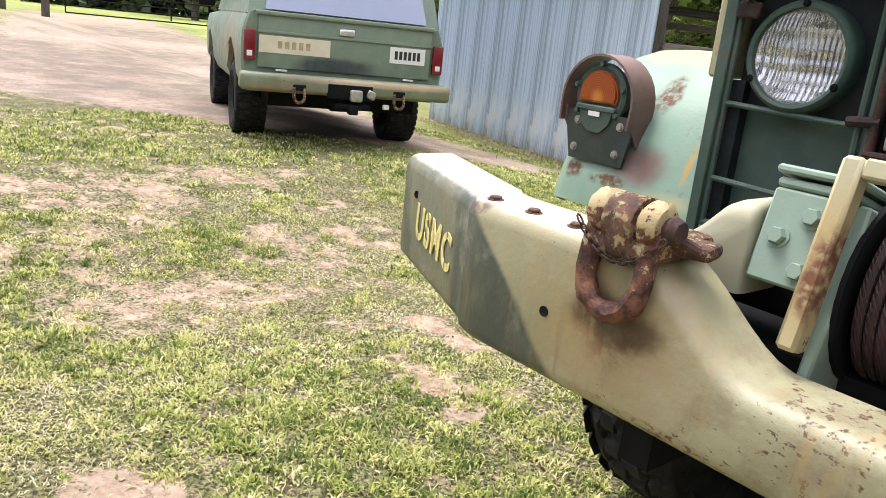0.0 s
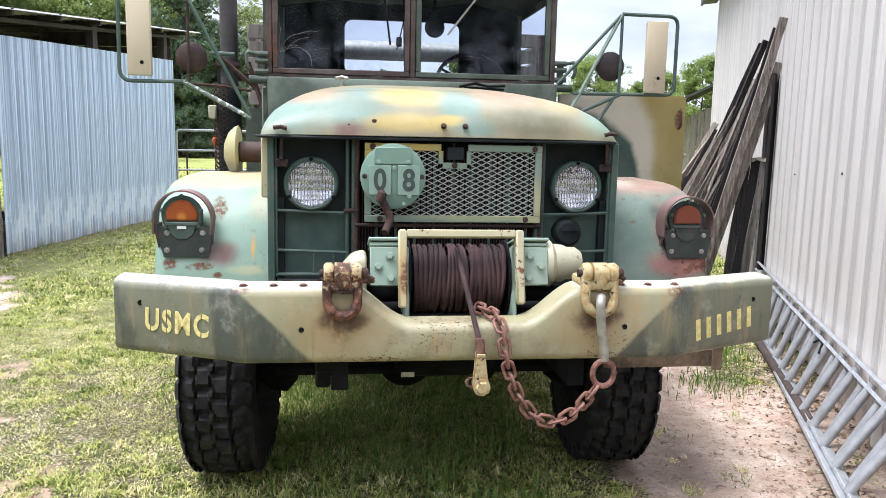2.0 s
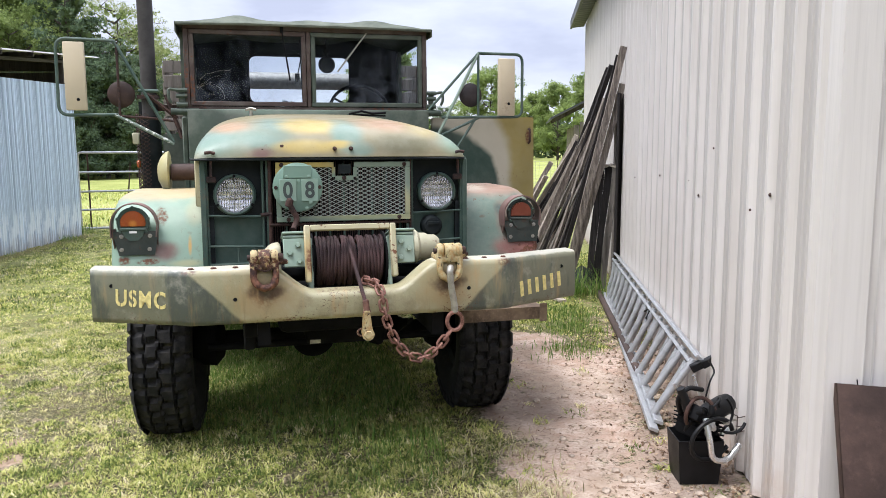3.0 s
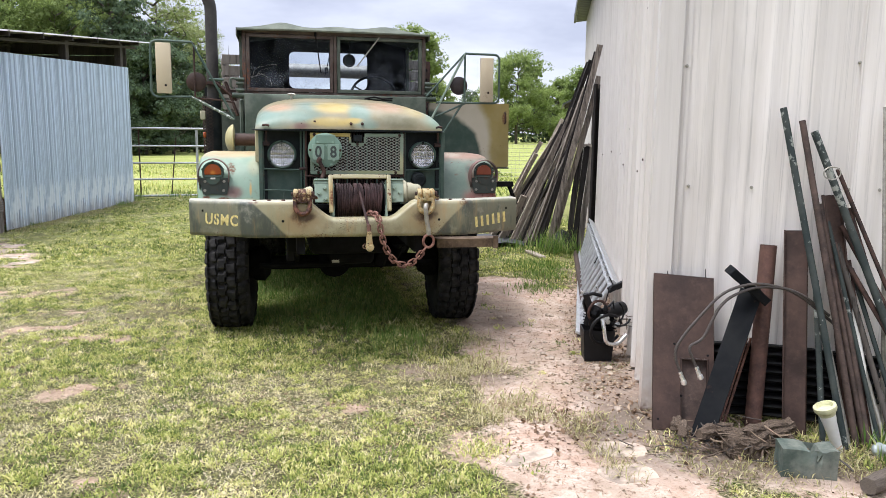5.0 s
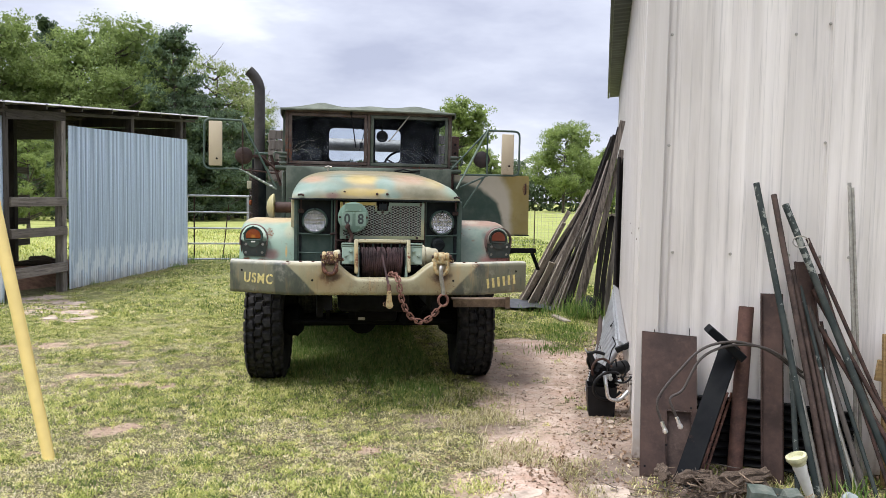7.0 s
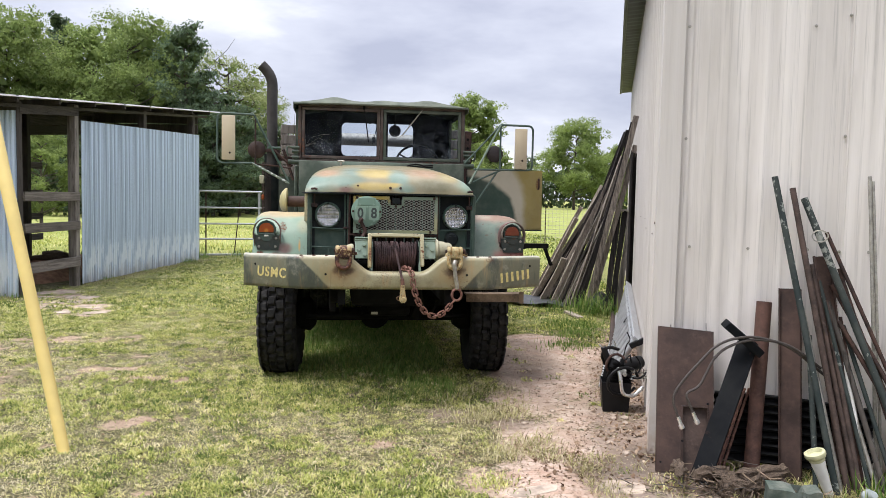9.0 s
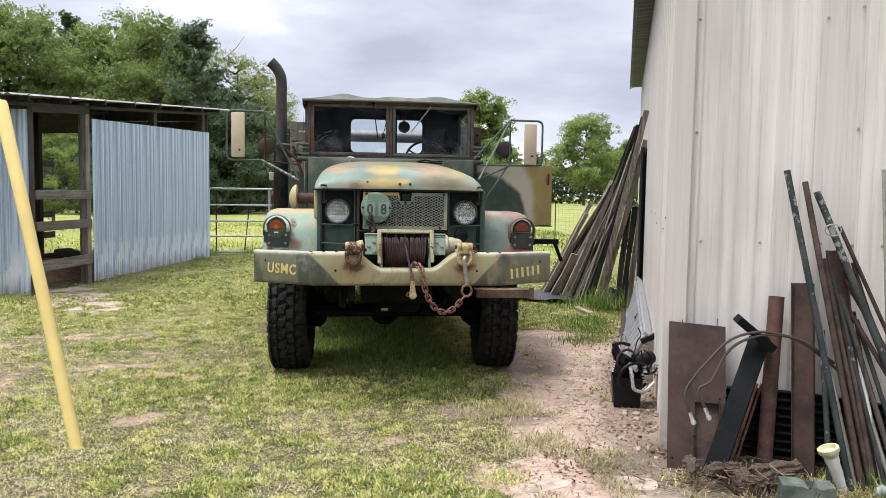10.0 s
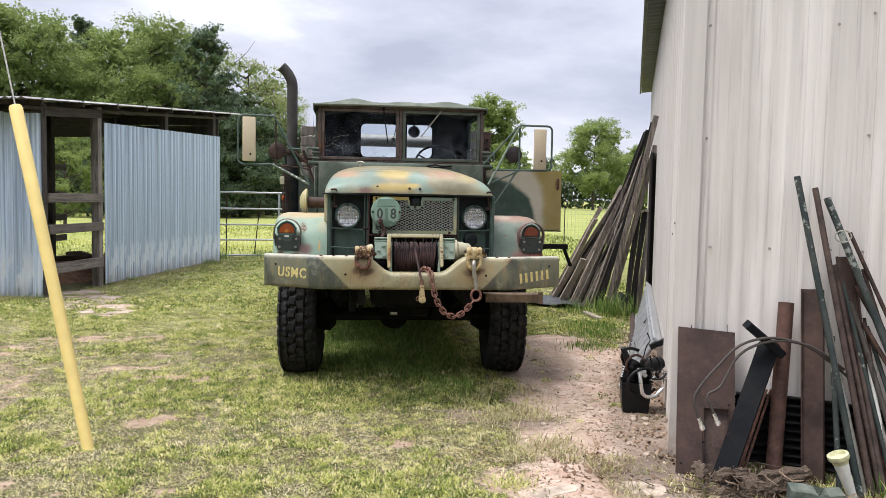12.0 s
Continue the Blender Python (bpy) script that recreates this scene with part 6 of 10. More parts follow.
def build_nose():
    n = TRUCK
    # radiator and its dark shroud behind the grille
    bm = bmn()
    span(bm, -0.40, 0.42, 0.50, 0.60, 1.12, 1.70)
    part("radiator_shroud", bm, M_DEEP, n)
    bm = bmn()
    span(bm, -0.385, 0.405, 0.493, 0.499, 1.13, 1.70)
    core = part("radiator", bm, M_DARK, n, "black radiator core with upright fins")
    fin = mesh_of(span(bmn(), 0, 0.004, 0.480, 0.492, 1.14, 1.69), M_RUST)
    for i in range(62):
        ob = new("fin", fin)
        ob.parent, ob.matrix_basis = core, pose(-0.37 + i * 0.0123, 0, 0)
    for i in range(9):
        x = -0.285 + i * 0.078
        part("grille_bar", rod(bmn(), (x, 0.46, 1.14), (x, 0.46, 1.69), 0.006, None, 6), M_GREEN, n)
    # guard with expanded metal
    g = thing("grille_guard", (0.025, 0.415, 1.53))
    g.parent = n
    bm = bmn()
    x0, x1, z0, z1, t = -0.362, 0.362, -0.160, 0.157, 0.028
    span(bm, x0, x1, -0.006, 0.006, z0, z0 + t, 0.002)
    span(bm, x0, x0 + t, -0.006, 0.006, z0 + t, z1 - t, 0.002)
    span(bm, x1 - t, x1, -0.006, 0.006, z0 + t, z1 - t, 0.002)
    span(bm, x0, -0.055, -0.006, 0.006, z1 - t, z1, 0.002)
    span(bm, 0.055, x1, -0.006, 0.006, z1 - t, z1, 0.002)
    for x in (-0.065, 0.050):
        span(bm, x, x + 0.018, -0.006, 0.006, z1 - 0.08, z1 - t)
    span(bm, -0.047, 0.05, -0.006, 0.006, z1 - 0.098, z1 - 0.074)
    part("guard_frame", bm, M_GRILLE, g)
    bm = bmn()
    cw, ch = 0.0455, 0.0225
    cols, rws = 15, 12
    for j in range(rws):
        for i in range(cols):
            cx, cz = x0 + t + (i + 0.5) * (x1 - x0 - 2 * t) / cols, z0 + t + (j + 0.5) * (z1 - z0 - 2 * t) / rws
            hx, hz = (x1 - x0 - 2 * t) / cols / 2, (z1 - z0 - 2 * t) / rws / 2
            if abs(cx) < 0.06 and cz > z1 - 0.1:
                continue
            for a, b in (((cx - hx, cz), (cx, cz + hz)), ((cx, cz + hz), (cx + hx, cz)), ((cx - hx, cz), (cx, cz - hz)), ((cx, cz - hz), (cx + hx, cz))):
                bar(bm, (a[0], 0.0, a[1]), (b[0], 0.003, b[1]), 0.0042, 0.0034)
    part("expanded_mesh", bm, M_MESH, g, smooth=0)
    part("latch_plate", span(bmn(), -0.03, 0.035, -0.012, -0.004, z1 - 0.062, z1 - 0.012), M_DEEP, g)
    for x, z in ((0, z1 - 0.085), (-0.33, z1 - 0.014), (0.33, z1 - 0.014), (0.3, z0 + 0.014), (-0.3, z0 + 0.014)):
        part("bolt", bolt(bmn(), (x, -0.007, z), (0, -1, 0), 0.009, 0.008), M_RUST, g)
    # round marking plate with two number tiles
    b = thing("marking_plate", (-0.225, 0.385, 1.556))
    b.parent = n
    part("disc", lathe(bmn(), [(0, 0.012), (0.124, 0.012), (0.130, 0.008), (0.130, -0.004), (0, -0.004)], pose(0, 0, 0, 90, 0, 0), 40), M_BADGE, b)
    part("header_tile", box(bmn(), (0.0, -0.016, 0.082), (0.148, 0.006, 0.066), (0, 0, 0), 0.002), M_BADGE, b)
    for x, ch2 in ((-0.052, "0"), (0.062, "8")):
        tile = part("number_tile", box(bmn(), (x, -0.017, -0.014), (0.088, 0.005, 0.118), (0, 0, 0), 0.0015), M_TILE, b)
        c = bpy.data.curves.new("numeral", "FONT")
        c.body, c.size, c.extrude, c.offset, c.align_x = ch2, 0.118, 0.0008, 0.0032, "CENTER"
        src = new("numeral_source", c)
        dg = bpy.context.evaluated_depsgraph_get()
        dg.update()
        me = bpy.data.meshes.new_from_object(src.evaluated_get(dg))
        bpy.data.objects.remove(src)
        me.materials.clear()
        me.materials.append(M_BADGELETTER)
        ob = new("numeral", me)
        ob.parent = tile
        ob.matrix_basis = pose(x, -0.0206, -0.053, 90, 0, 0) @ Matrix.Diagonal((0.86, 1, 1, 1))
    for x, z in ((-0.058, 0.058), (0.058, 0.058), (-0.055, -0.079), (0.065, -0.079), (-0.113, 0.0), (0.115, 0.0), (0.045, -0.11), (0.004, 0.035)):
        part("bolt", bolt(bmn(), (x, -0.012 if abs(x) > 0.1 or abs(z) > 0.1 else -0.018, z), (0, -1, 0), 0.0075, 0.006), M_RUST if abs(x) > 0.1 else M_TILE, b)
    # rusty crank handle
    bm = tube(bmn(), rounded([(-0.272, 0.33, 1.475), (-0.265, 0.335, 1.455), (-0.235, 0.34, 1.395), (-0.245, 0.33, 1.365), (-0.26, 0.30, 1.34)], 0.025, 4), 0.0155, 10)
    lathe(bm, [(0, 0.03), (0.018, 0.018), (0.020, 0), (0.016, -0.02), (0, -0.025)], pose(-0.274, 0.33, 1.478, 0, 20, 0), 14)
    part("crank_handle", bm, M_RUST, n)
    # headlight bays
    for s in (-1, 1):
        bm = bmn()
        span(bm, s * 0.40, s * 0.69, 0.50, 0.52, 1.13, 1.70)
        part("headlight_panel", bm, M_GREEN, n)
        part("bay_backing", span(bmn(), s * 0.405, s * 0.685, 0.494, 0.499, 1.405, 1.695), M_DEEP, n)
        # thin guard rods
        rods = [((0.405, 1.40), (0.69, 1.41), 0.0065), ((0.405, 1.238), (0.69, 1.248), 0.0065), ((0.405, 1.14), (0.405, 1.70), 0.0075), ((0.69, 1.14), (0.69, 1.70), 0.0075), ((0.405, 1.148), (0.69, 1.148), 0.0075)]
        if s < 0:
            rods += [((0.54, 1.148), (0.54, 1.238), 0.005), ((0.46, 1.148), (0.46, 1.235), 0.005)]
        for (xa, za), (xb, zb), r in rods:
            part("guard_rod", tube(bmn(), [(s * xa, 0.455, za), (s * xb, 0.455, zb)], r, 8), M_GREEN, n)
        hl = thing("headlight", (s * 0.549, 0.455, 1.517))
        hl.parent = n
        m = pose(0, 0, 0, 90, 0, 0)
        part("ring", lathe(bmn(), [(0.109, -0.045), (0.110, 0.0), (0.107, 0.009), (0.100, 0.014), (0.094, 0.012), (0.092, 0.0)], m, 48), M_GREEN, hl)
        part("reflector", lathe(bmn(), [(0.093, 0.002), (0.085, -0.012), (0.066, -0.024), (0.04, -0.031), (0.02, -0.0345), (0.0, -0.035)], m, 40), M_BOWL, hl)
        part("bulb_shield", lathe(bmn(), [(0.0, -0.02), (0.006, -0.021), (0.007, -0.028), (0.004, -0.036)], m, 12), M_BOWL, hl)
        part("lens", lathe(bmn(), [(0.0, 0.030), (0.03, 0.028), (0.06, 0.021), (0.08, 0.012), (0.0935, 0.002)], m, 36), M_LENS, hl, "clear fluted glass")
        for a in (90, 210, 330):
            part("screw", bolt(bmn(), (0.101 * math.cos(radians(a)), -0.014, 0.101 * math.sin(radians(a))), (0, -1, 0), 0.006, 0.005), M_DARK, hl)
    bm = lathe(bmn(), [(0, 0.04), (0.045, 0.035), (0.058, 0.02), (0.06, 0.0), (0.06, -0.03)], pose(0.52, 0.47, 1.325, 90, 0, 0), 24)
    span(bm, 0.49, 0.56, 0.42, 0.44, 1.335, 1.350)
    part("blackout_lamp", bm, M_DEEP, n)
    # edge posts, hinges and hood catches
    for s in (-1, 1):
        part("grille_post", span(bmn(), s * 0.372, s * 0.388, 0.44, 0.47, 1.13, 1.70, 0.003), M_GREEN, n)
        bm = bmn()
        bar(bm, (s * 0.662, 0.425, 1.73), (s * 0.665, 0.425, 1.615), 0.014, 0.012)
        box(bm, (s * 0.665, 0.44, 1.600), (0.05, 0.02, 0.032), (0, 0, 0), 0.004)
        tube(bm, [(s * 0.640, 0.39, 1.735), (s * 0.662, 0.385, 1.742), (s * 0.690, 0.39, 1.738)], 0.009, 6)
        part("hood_catch", bm, M_RUST, n)
    part("hinge_bolt", rod(bmn(), (-0.42, 0.435, 1.41), (-0.36, 0.435, 1.415), 0.010, None, 8), M_RUST, n)
    part("hinge_rod", rod(bmn(), (-0.372, 0.437, 1.13), (-0.366, 0.437, 1.70), 0.010, None, 10), M_RUST, n)
    part("hinge_rod", rod(bmn(), (0.392, 0.437, 1.18), (0.392, 0.437, 1.70), 0.007, None, 8), M_RUST, n)
    part("cross_rod", rod(bmn(), (-0.375, 0.43, 1.355), (0.39, 0.43, 1.355), 0.008, None, 8), M_RUST, n)
    part("bottom_bar", span(bmn(), -0.69, 0.69, 0.44, 0.50, 1.10, 1.130, 0.004), M_DEEP, n)


build_nose()


def build_hood():
    bm = bmn()
    st = [(0.385, 1.715), (0.392, 1.752), (0.415, 1.795), (0.46, 1.838), (0.53, 1.872), (0.65, 1.900), (0.85, 1.922), (1.15, 1.950), (1.5, 1.978), (1.9, 2.005), (2.08, 2.015)]
    rows = []
    for y, top in st:
        side = 1.708 + 0.030 * (y - 0.385)
        w = 0.722 + 0.018 * (y - 0.385)
        row = []
        for i in range(41):
            u = -1 + 2 * i / 40
            x = w * math.sin(u * math.pi / 2)
            k = (1 - abs(math.sin(u * math.pi / 2)) ** 3.6) ** (1 / 2.6)
            row.append((x - 0.022, y + 0.035 * abs(u) ** 3 * max(0, 1 - (y - 0.385) / 0.2), side + (top - side) * k))
        rows.append(row)
    grid(bm, rows)
    hood = part("hood", thicken(bm, 0.012), M_HOOD, TRUCK, "rounded hood sprayed yellow, teal and tan", 60)
    part("hood_lip", tube(bmn(), rounded([(-0.765, 0.46, 1.706), (-0.75, 0.395, 1.704), (0.69, 0.395, 1.704), (0.705, 0.46, 1.706)], 0.05, 3), 0.007, 6), M_DEEP, TRUCK)
    for s in (-1, 1):
        bm = bmn()
        span(bm, s * 0.695 - 0.012, s * 0.735 - 0.012, 0.455, 2.0, 1.46, 1.712, 0.006)
        sp = part("engine_side_panel", bm, M_CREAMY if s < 0 else M_GREEN, TRUCK)
        bm = bmn()
        span(bm, s * 0.694, s * 0.722, 0.440, 0.4555, 1.12, 1.70, 0.003)
        part("nose_edge", bm, M_GREEN, TRUCK)
    for x in (-0.025, 0.062):
        part("hood_bolt", bolt(bmn(), (x, 0.389, 1.758), (0, -1, 0.35), 0.009, 0.012), M_RUST, hood)
    part("hood_stop", box(bmn(), (-0.30, 0.41, 1.765), (0.02, 0.02, 0.03), (0, 0, 0), 0.004), M_RUST, hood)
    part("hood_stop", box(bmn(), (-0.40, 0.405, 1.750), (0.012, 0.02, 0.02), (0, 0, 0), 0.003), M_RUST, hood)
    bm = bmn()
    rod(bm, (-0.44, 1.9, 1.99), (-0.44, 1.9, 2.03), 0.012)
    tube(bm, [(-0.475, 1.88, 2.035), (-0.44, 1.9, 2.045), (-0.405, 1.88, 2.035)], 0.010, 6)
    part("hood_latch", bm, M_GALV, TRUCK)
    bm = bmn()
    bar(bm, (0.28, 1.9, 2.005), (0.52, 1.93, 2.0), 0.03, 0.012)
    tube(bm, [(0.25, 1.9, 2.01), (0.34, 1.88, 2.03), (0.42, 1.9, 2.015), (0.52, 1.89, 2.02)], 0.008, 6)
    part("wiper_linkage", bm, M_DARK, TRUCK)
    # round air intake on a stub out of the hood side
    a = thing("air_intake", (-0.955, 1.29, 1.62))
    a.parent = TRUCK
    part("stub", rod(bmn(), (0.02, 0, 0.0), (0.25, 0, 0.0), 0.052, None, 20), M_BROWNSTEEL, a)
    part("cap", lathe(bmn(), [(0.0, 0.062), (0.05, 0.056), (0.095, 0.036), (0.124, 0.008), (0.130, -0.008), (0.122, -0.014), (0.05, -0.014)], pose(0, 0, 0, 0, -90, 0), 32), paint("intake_cap_paint", (0.40, 0.36, 0.17), (((0, 0, -0.08), (0.1, 0.15, 0.05), (0.16, 0.18, 0.13), 0.5),), 0.1, 0.5), a, "yellow green domed cap")


build_hood()


def build_fender(s, mat):
    prof = [(0.475, 1.100), (0.480, 1.135), (0.500, 1.20), (0.535, 1.285), (0.580, 1.365), (0.64, 1.435), (0.715, 1.485), (0.81, 1.510), (0.95, 1.520), (1.3, 1.522), (1.7, 1.50), (1.85, 1.44), (1.97, 1.30), (2.03, 1.10)]
    bm = bmn()
    rows = []
    inner, outer, rad = 0.700, 1.187, 0.075
    c = Vector((1.25, 0.95))
    for y, z in prof:
        row = [(s * inner, y, z), (s * 0.85, y, z), (s * (outer - rad), y, z)]
        d = (c - Vector((y, z))).normalized()
        for a in (0.35, 0.7, 1.05, 1.4, 1.571):
            q = rad * (1 - math.cos(a))
            row.append((s * (outer - rad + rad * math.sin(a)), y + d.x * q * 0.6, z + (d.y * q if y < 1.7 else -q * 0.5)))
        q = rad + 0.05
        row.append((s * outer, y + d.x * q * 0.6, z + d.y * q))
        rows.append(row)
    grid(bm, rows)
    f = part("fender", thicken(bm, 0.008), mat, TRUCK, "" if s < 0 else "dark green fender with red-brown patches", 50)
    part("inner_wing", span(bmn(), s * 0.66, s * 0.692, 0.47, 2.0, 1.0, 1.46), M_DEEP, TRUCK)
    # marker lamp with its guard
    l = thing("marker_lamp", (s * 1.065, 0.575, 1.316))
    l.parent = TRUCK
    bm = bmn()
    prism(bm, [(-0.10, -0.005), (-0.075, -0.105), (0.10, -0.105), (0.115, -0.02), (0.115, 0.02), (-0.10, 0.02)], pose(0, -0.075, 0.0, 90 - 0, 0, 0), 0.008)
    part("bracket", bm, M_BRACKET, l, "dark green steel bracket")
    for e in (-0.105, 0.11):
        bm = bmn()
        prism(bm, [(0.0, -0.01), (0.0, 0.03), (0.17, 0.03), (0.12, -0.06), (0.06, -0.09)], pose(e, -0.085, 0.0, 90, 0, 90), 0.006)
        part("bracket_cheek", bm, M_HOOP, l)
    arch = [(-0.118 + 0.006, -0.01)] + [(0.004 - 0.116 * math.cos(a), 0.05 + 0.118 * math.sin(a)) for a in [i * math.pi / 14 for i in range(15)]] + [(0.114, -0.01)]
    bm = bmn()
    grid(bm, [[(x, y, z) for x, z in arch] for y in (-0.100, -0.055, -0.010)])
    part("guard_hoop", thicken(bm, 0.006), M_HOOP, l, "red-brown steel hoop", 50)
    m = pose(0.0, -0.05, 0.065, 90, 0, 0)
    part("housing", lathe(bmn(), [(0.0, -0.07), (0.055, -0.07), (0.066, -0.02), (0.070, 0.012), (0.081, 0.016), (0.081, 0.028), (0.072, 0.034), (0.062, 0.030), (0.0, 0.028)], m, 32), M_GREEN if s < 0 else M_BRACKET, l)
    bm = bmn()
    half = [(0.062 * math.cos(a), 0.062 * math.sin(a)) for a in [radians(-18 + 216 * i / 20) for i in range(21)]]
    prism(bm, half, pose(0.0, -0.078, 0.065, 90, 0, 0), 0.014)
    bmesh.ops.bevel(bm, geom=[e for e in bm.edges if min(v.co.y for v in e.verts) < -0.09 and max(v.co.y for v in e.verts) < -0.09], offset=0.005, segments=2, affect="EDGES")
    part("lens", bm, M_AMBER if s < 0 else M_AMBERDULL, l, "amber lens")
    bm = bmn()
    box(bm, (0, -0.088, 0.032), (0.128, 0.016, 0.014), (0, 0, 0), 0.003)
    prism(bm, [(-0.055, 0.03), (-0.045, -0.005), (-0.02, -0.028), (0.02, -0.028), (0.045, -0.005), (0.055, 0.03)], pose(0, -0.078, 0.0, 90, 0, 0), 0.012)
    part("lower_cap", bm, M_GREEN if s < 0 else M_BRACKET, l)
    if s < 0:
        part("label_plate", box(bmn(), (0.0, -0.0945, 0.018), (0.036, 0.003, 0.012)), M_PLATEW, l)
    for x, z in ((-0.062, -0.075), (0.075, -0.075), (-0.06, -0.005), (0.08, -0.005)):
        part("bolt", bolt(bmn(), (x, -0.083, z), (0, -1, 0), 0.0085, 0.006), M_GALV, l)
    for a in (15, 90, 165, 215, 325):
        part("screw", bolt(bmn(), (0.077 * math.cos(radians(a)), -0.081, 0.065 + 0.077 * math.sin(radians(a))), (0, -1, 0), 0.0075, 0.012), M_GREEN, l)


build_fender(-1, M_FENDER_L)
build_fender(1, M_FENDER_R)


def make_wheel():
    w = thing("wheel", (0, 0, 0))
    R, half = 0.555, 0.148
    m = pose(0, 0, 0, 0, 90, 0)
    # one moulded skin: four rows of staggered tread blocks that run down over the shoulders
    side = [(0.27, 0.11), (0.30, 0.145), (0.37, 0.165), (0.43, 0.166), (0.468, 0.163)]
    shoulder = [(0.470, 0.1625), (0.485, 0.161), (0.500, 0.158), (0.512, 0.156), (0.522, 0.152), (0.529, 0.147)]
    across = [(R - 0.024 - 0.02 * (x / 0.144) ** 4, x) for x in np.linspace(0.144, -0.144, 37)]
    prof = side + shoulder + across + [(r, -x) for r, x in shoulder[::-1]] + [(r, -x) for r, x in side[::-1]]
    n, per = 30, 6
    pts = []
    for i in range(n * per):
        a = 2 * math.pi * i / (n * per)
        f = i / per
        for r, x in prof:
            h = 0.0
            if r > 0.469:
                u = max(-1.0, min(1.0, x / 0.148))
                wig = 0.035 * math.sin(2 * math.pi * f)
                col = 0 if u < -0.52 + wig else 1 if u < wig * 1.6 else 2 if u < 0.52 + wig else 3
                gap = min(abs(u + 0.52 - wig), abs(u - wig * 1.6), abs(u - 0.52 - wig))
                v = (f + (0.0, 0.45, 0.05, 0.5)[col] + 0.12 * u) % 1.0
                if gap > 0.035 and 0.10 < v < 0.90:
                    h = 0.026 if r > 0.5 else 0.014
            if r > 0.525:
                r, xx = r + h, x
            else:
                xx = x + math.copysign(h * 0.6, x)
                r = r + h * 0.3
            pts.append((xx, r * math.cos(a), r * math.sin(a)))
    k = len(prof)
    faces = [(i * k + j, i * k + j + 1, ((i + 1) % (n * per)) * k + j + 1, ((i + 1) % (n * per)) * k + j) for i in range(n * per) for j in range(k - 1)]
    me = bpy.data.meshes.new("tyre")
    me.from_pydata(pts, [], faces)
    me.materials.append(M_TYRE)
    me.shade_smooth()
    me.set_sharp_from_angle(angle=radians(35))
    ob = new("tyre", me)
    ob.parent = w
    tagged(ob, "chunky black off-road tyre")
    bm = lathe(bmn(), [(0.0, 0.05), (0.10, 0.05), (0.11, 0.03), (0.20, 0.02), (0.24, 0.05), (0.265, 0.10), (0.285, 0.12), (0.285, 0.09), (0.27, 0.07), (0.27, -0.1), (0.285, -0.12), (0.24, -0.09), (0.22, -0.02), (0.1, 0.0), (0, 0.0)], m, 40)
    part("rim", bm, M_DEEP, w)
    bm = lathe(bmn(), [(0, 0.16), (0.045, 0.16), (0.055, 0.14), (0.06, 0.06), (0.09, 0.05)], m, 16)
    for i in range(6):
        a = i * math.pi / 3
        bolt(bm, (0.052, 0.085 * math.cos(a), 0.085 * math.sin(a)), (1, 0, 0), 0.012, 0.02)
    part("hub", bm, M_CREAM, w)
    return w


WHEEL = make_wheel()
WHEEL.parent = TRUCK
AXLE_Y = 1.27
WHEEL.matrix_basis = pose(0.965, AXLE_Y, 0.545, 0, 0, -3)
copy_thing(WHEEL, pose(-0.975, AXLE_Y, 0.545, 40, 0, 177))
for y in (5.1, 6.35):
    for x in (0.66, 1.02):
        copy_thing(WHEEL, pose(x, y, 0.545, 20, 0, 0))
        copy_thing(WHEEL, pose(-x, y, 0.545, 70, 0, 180))


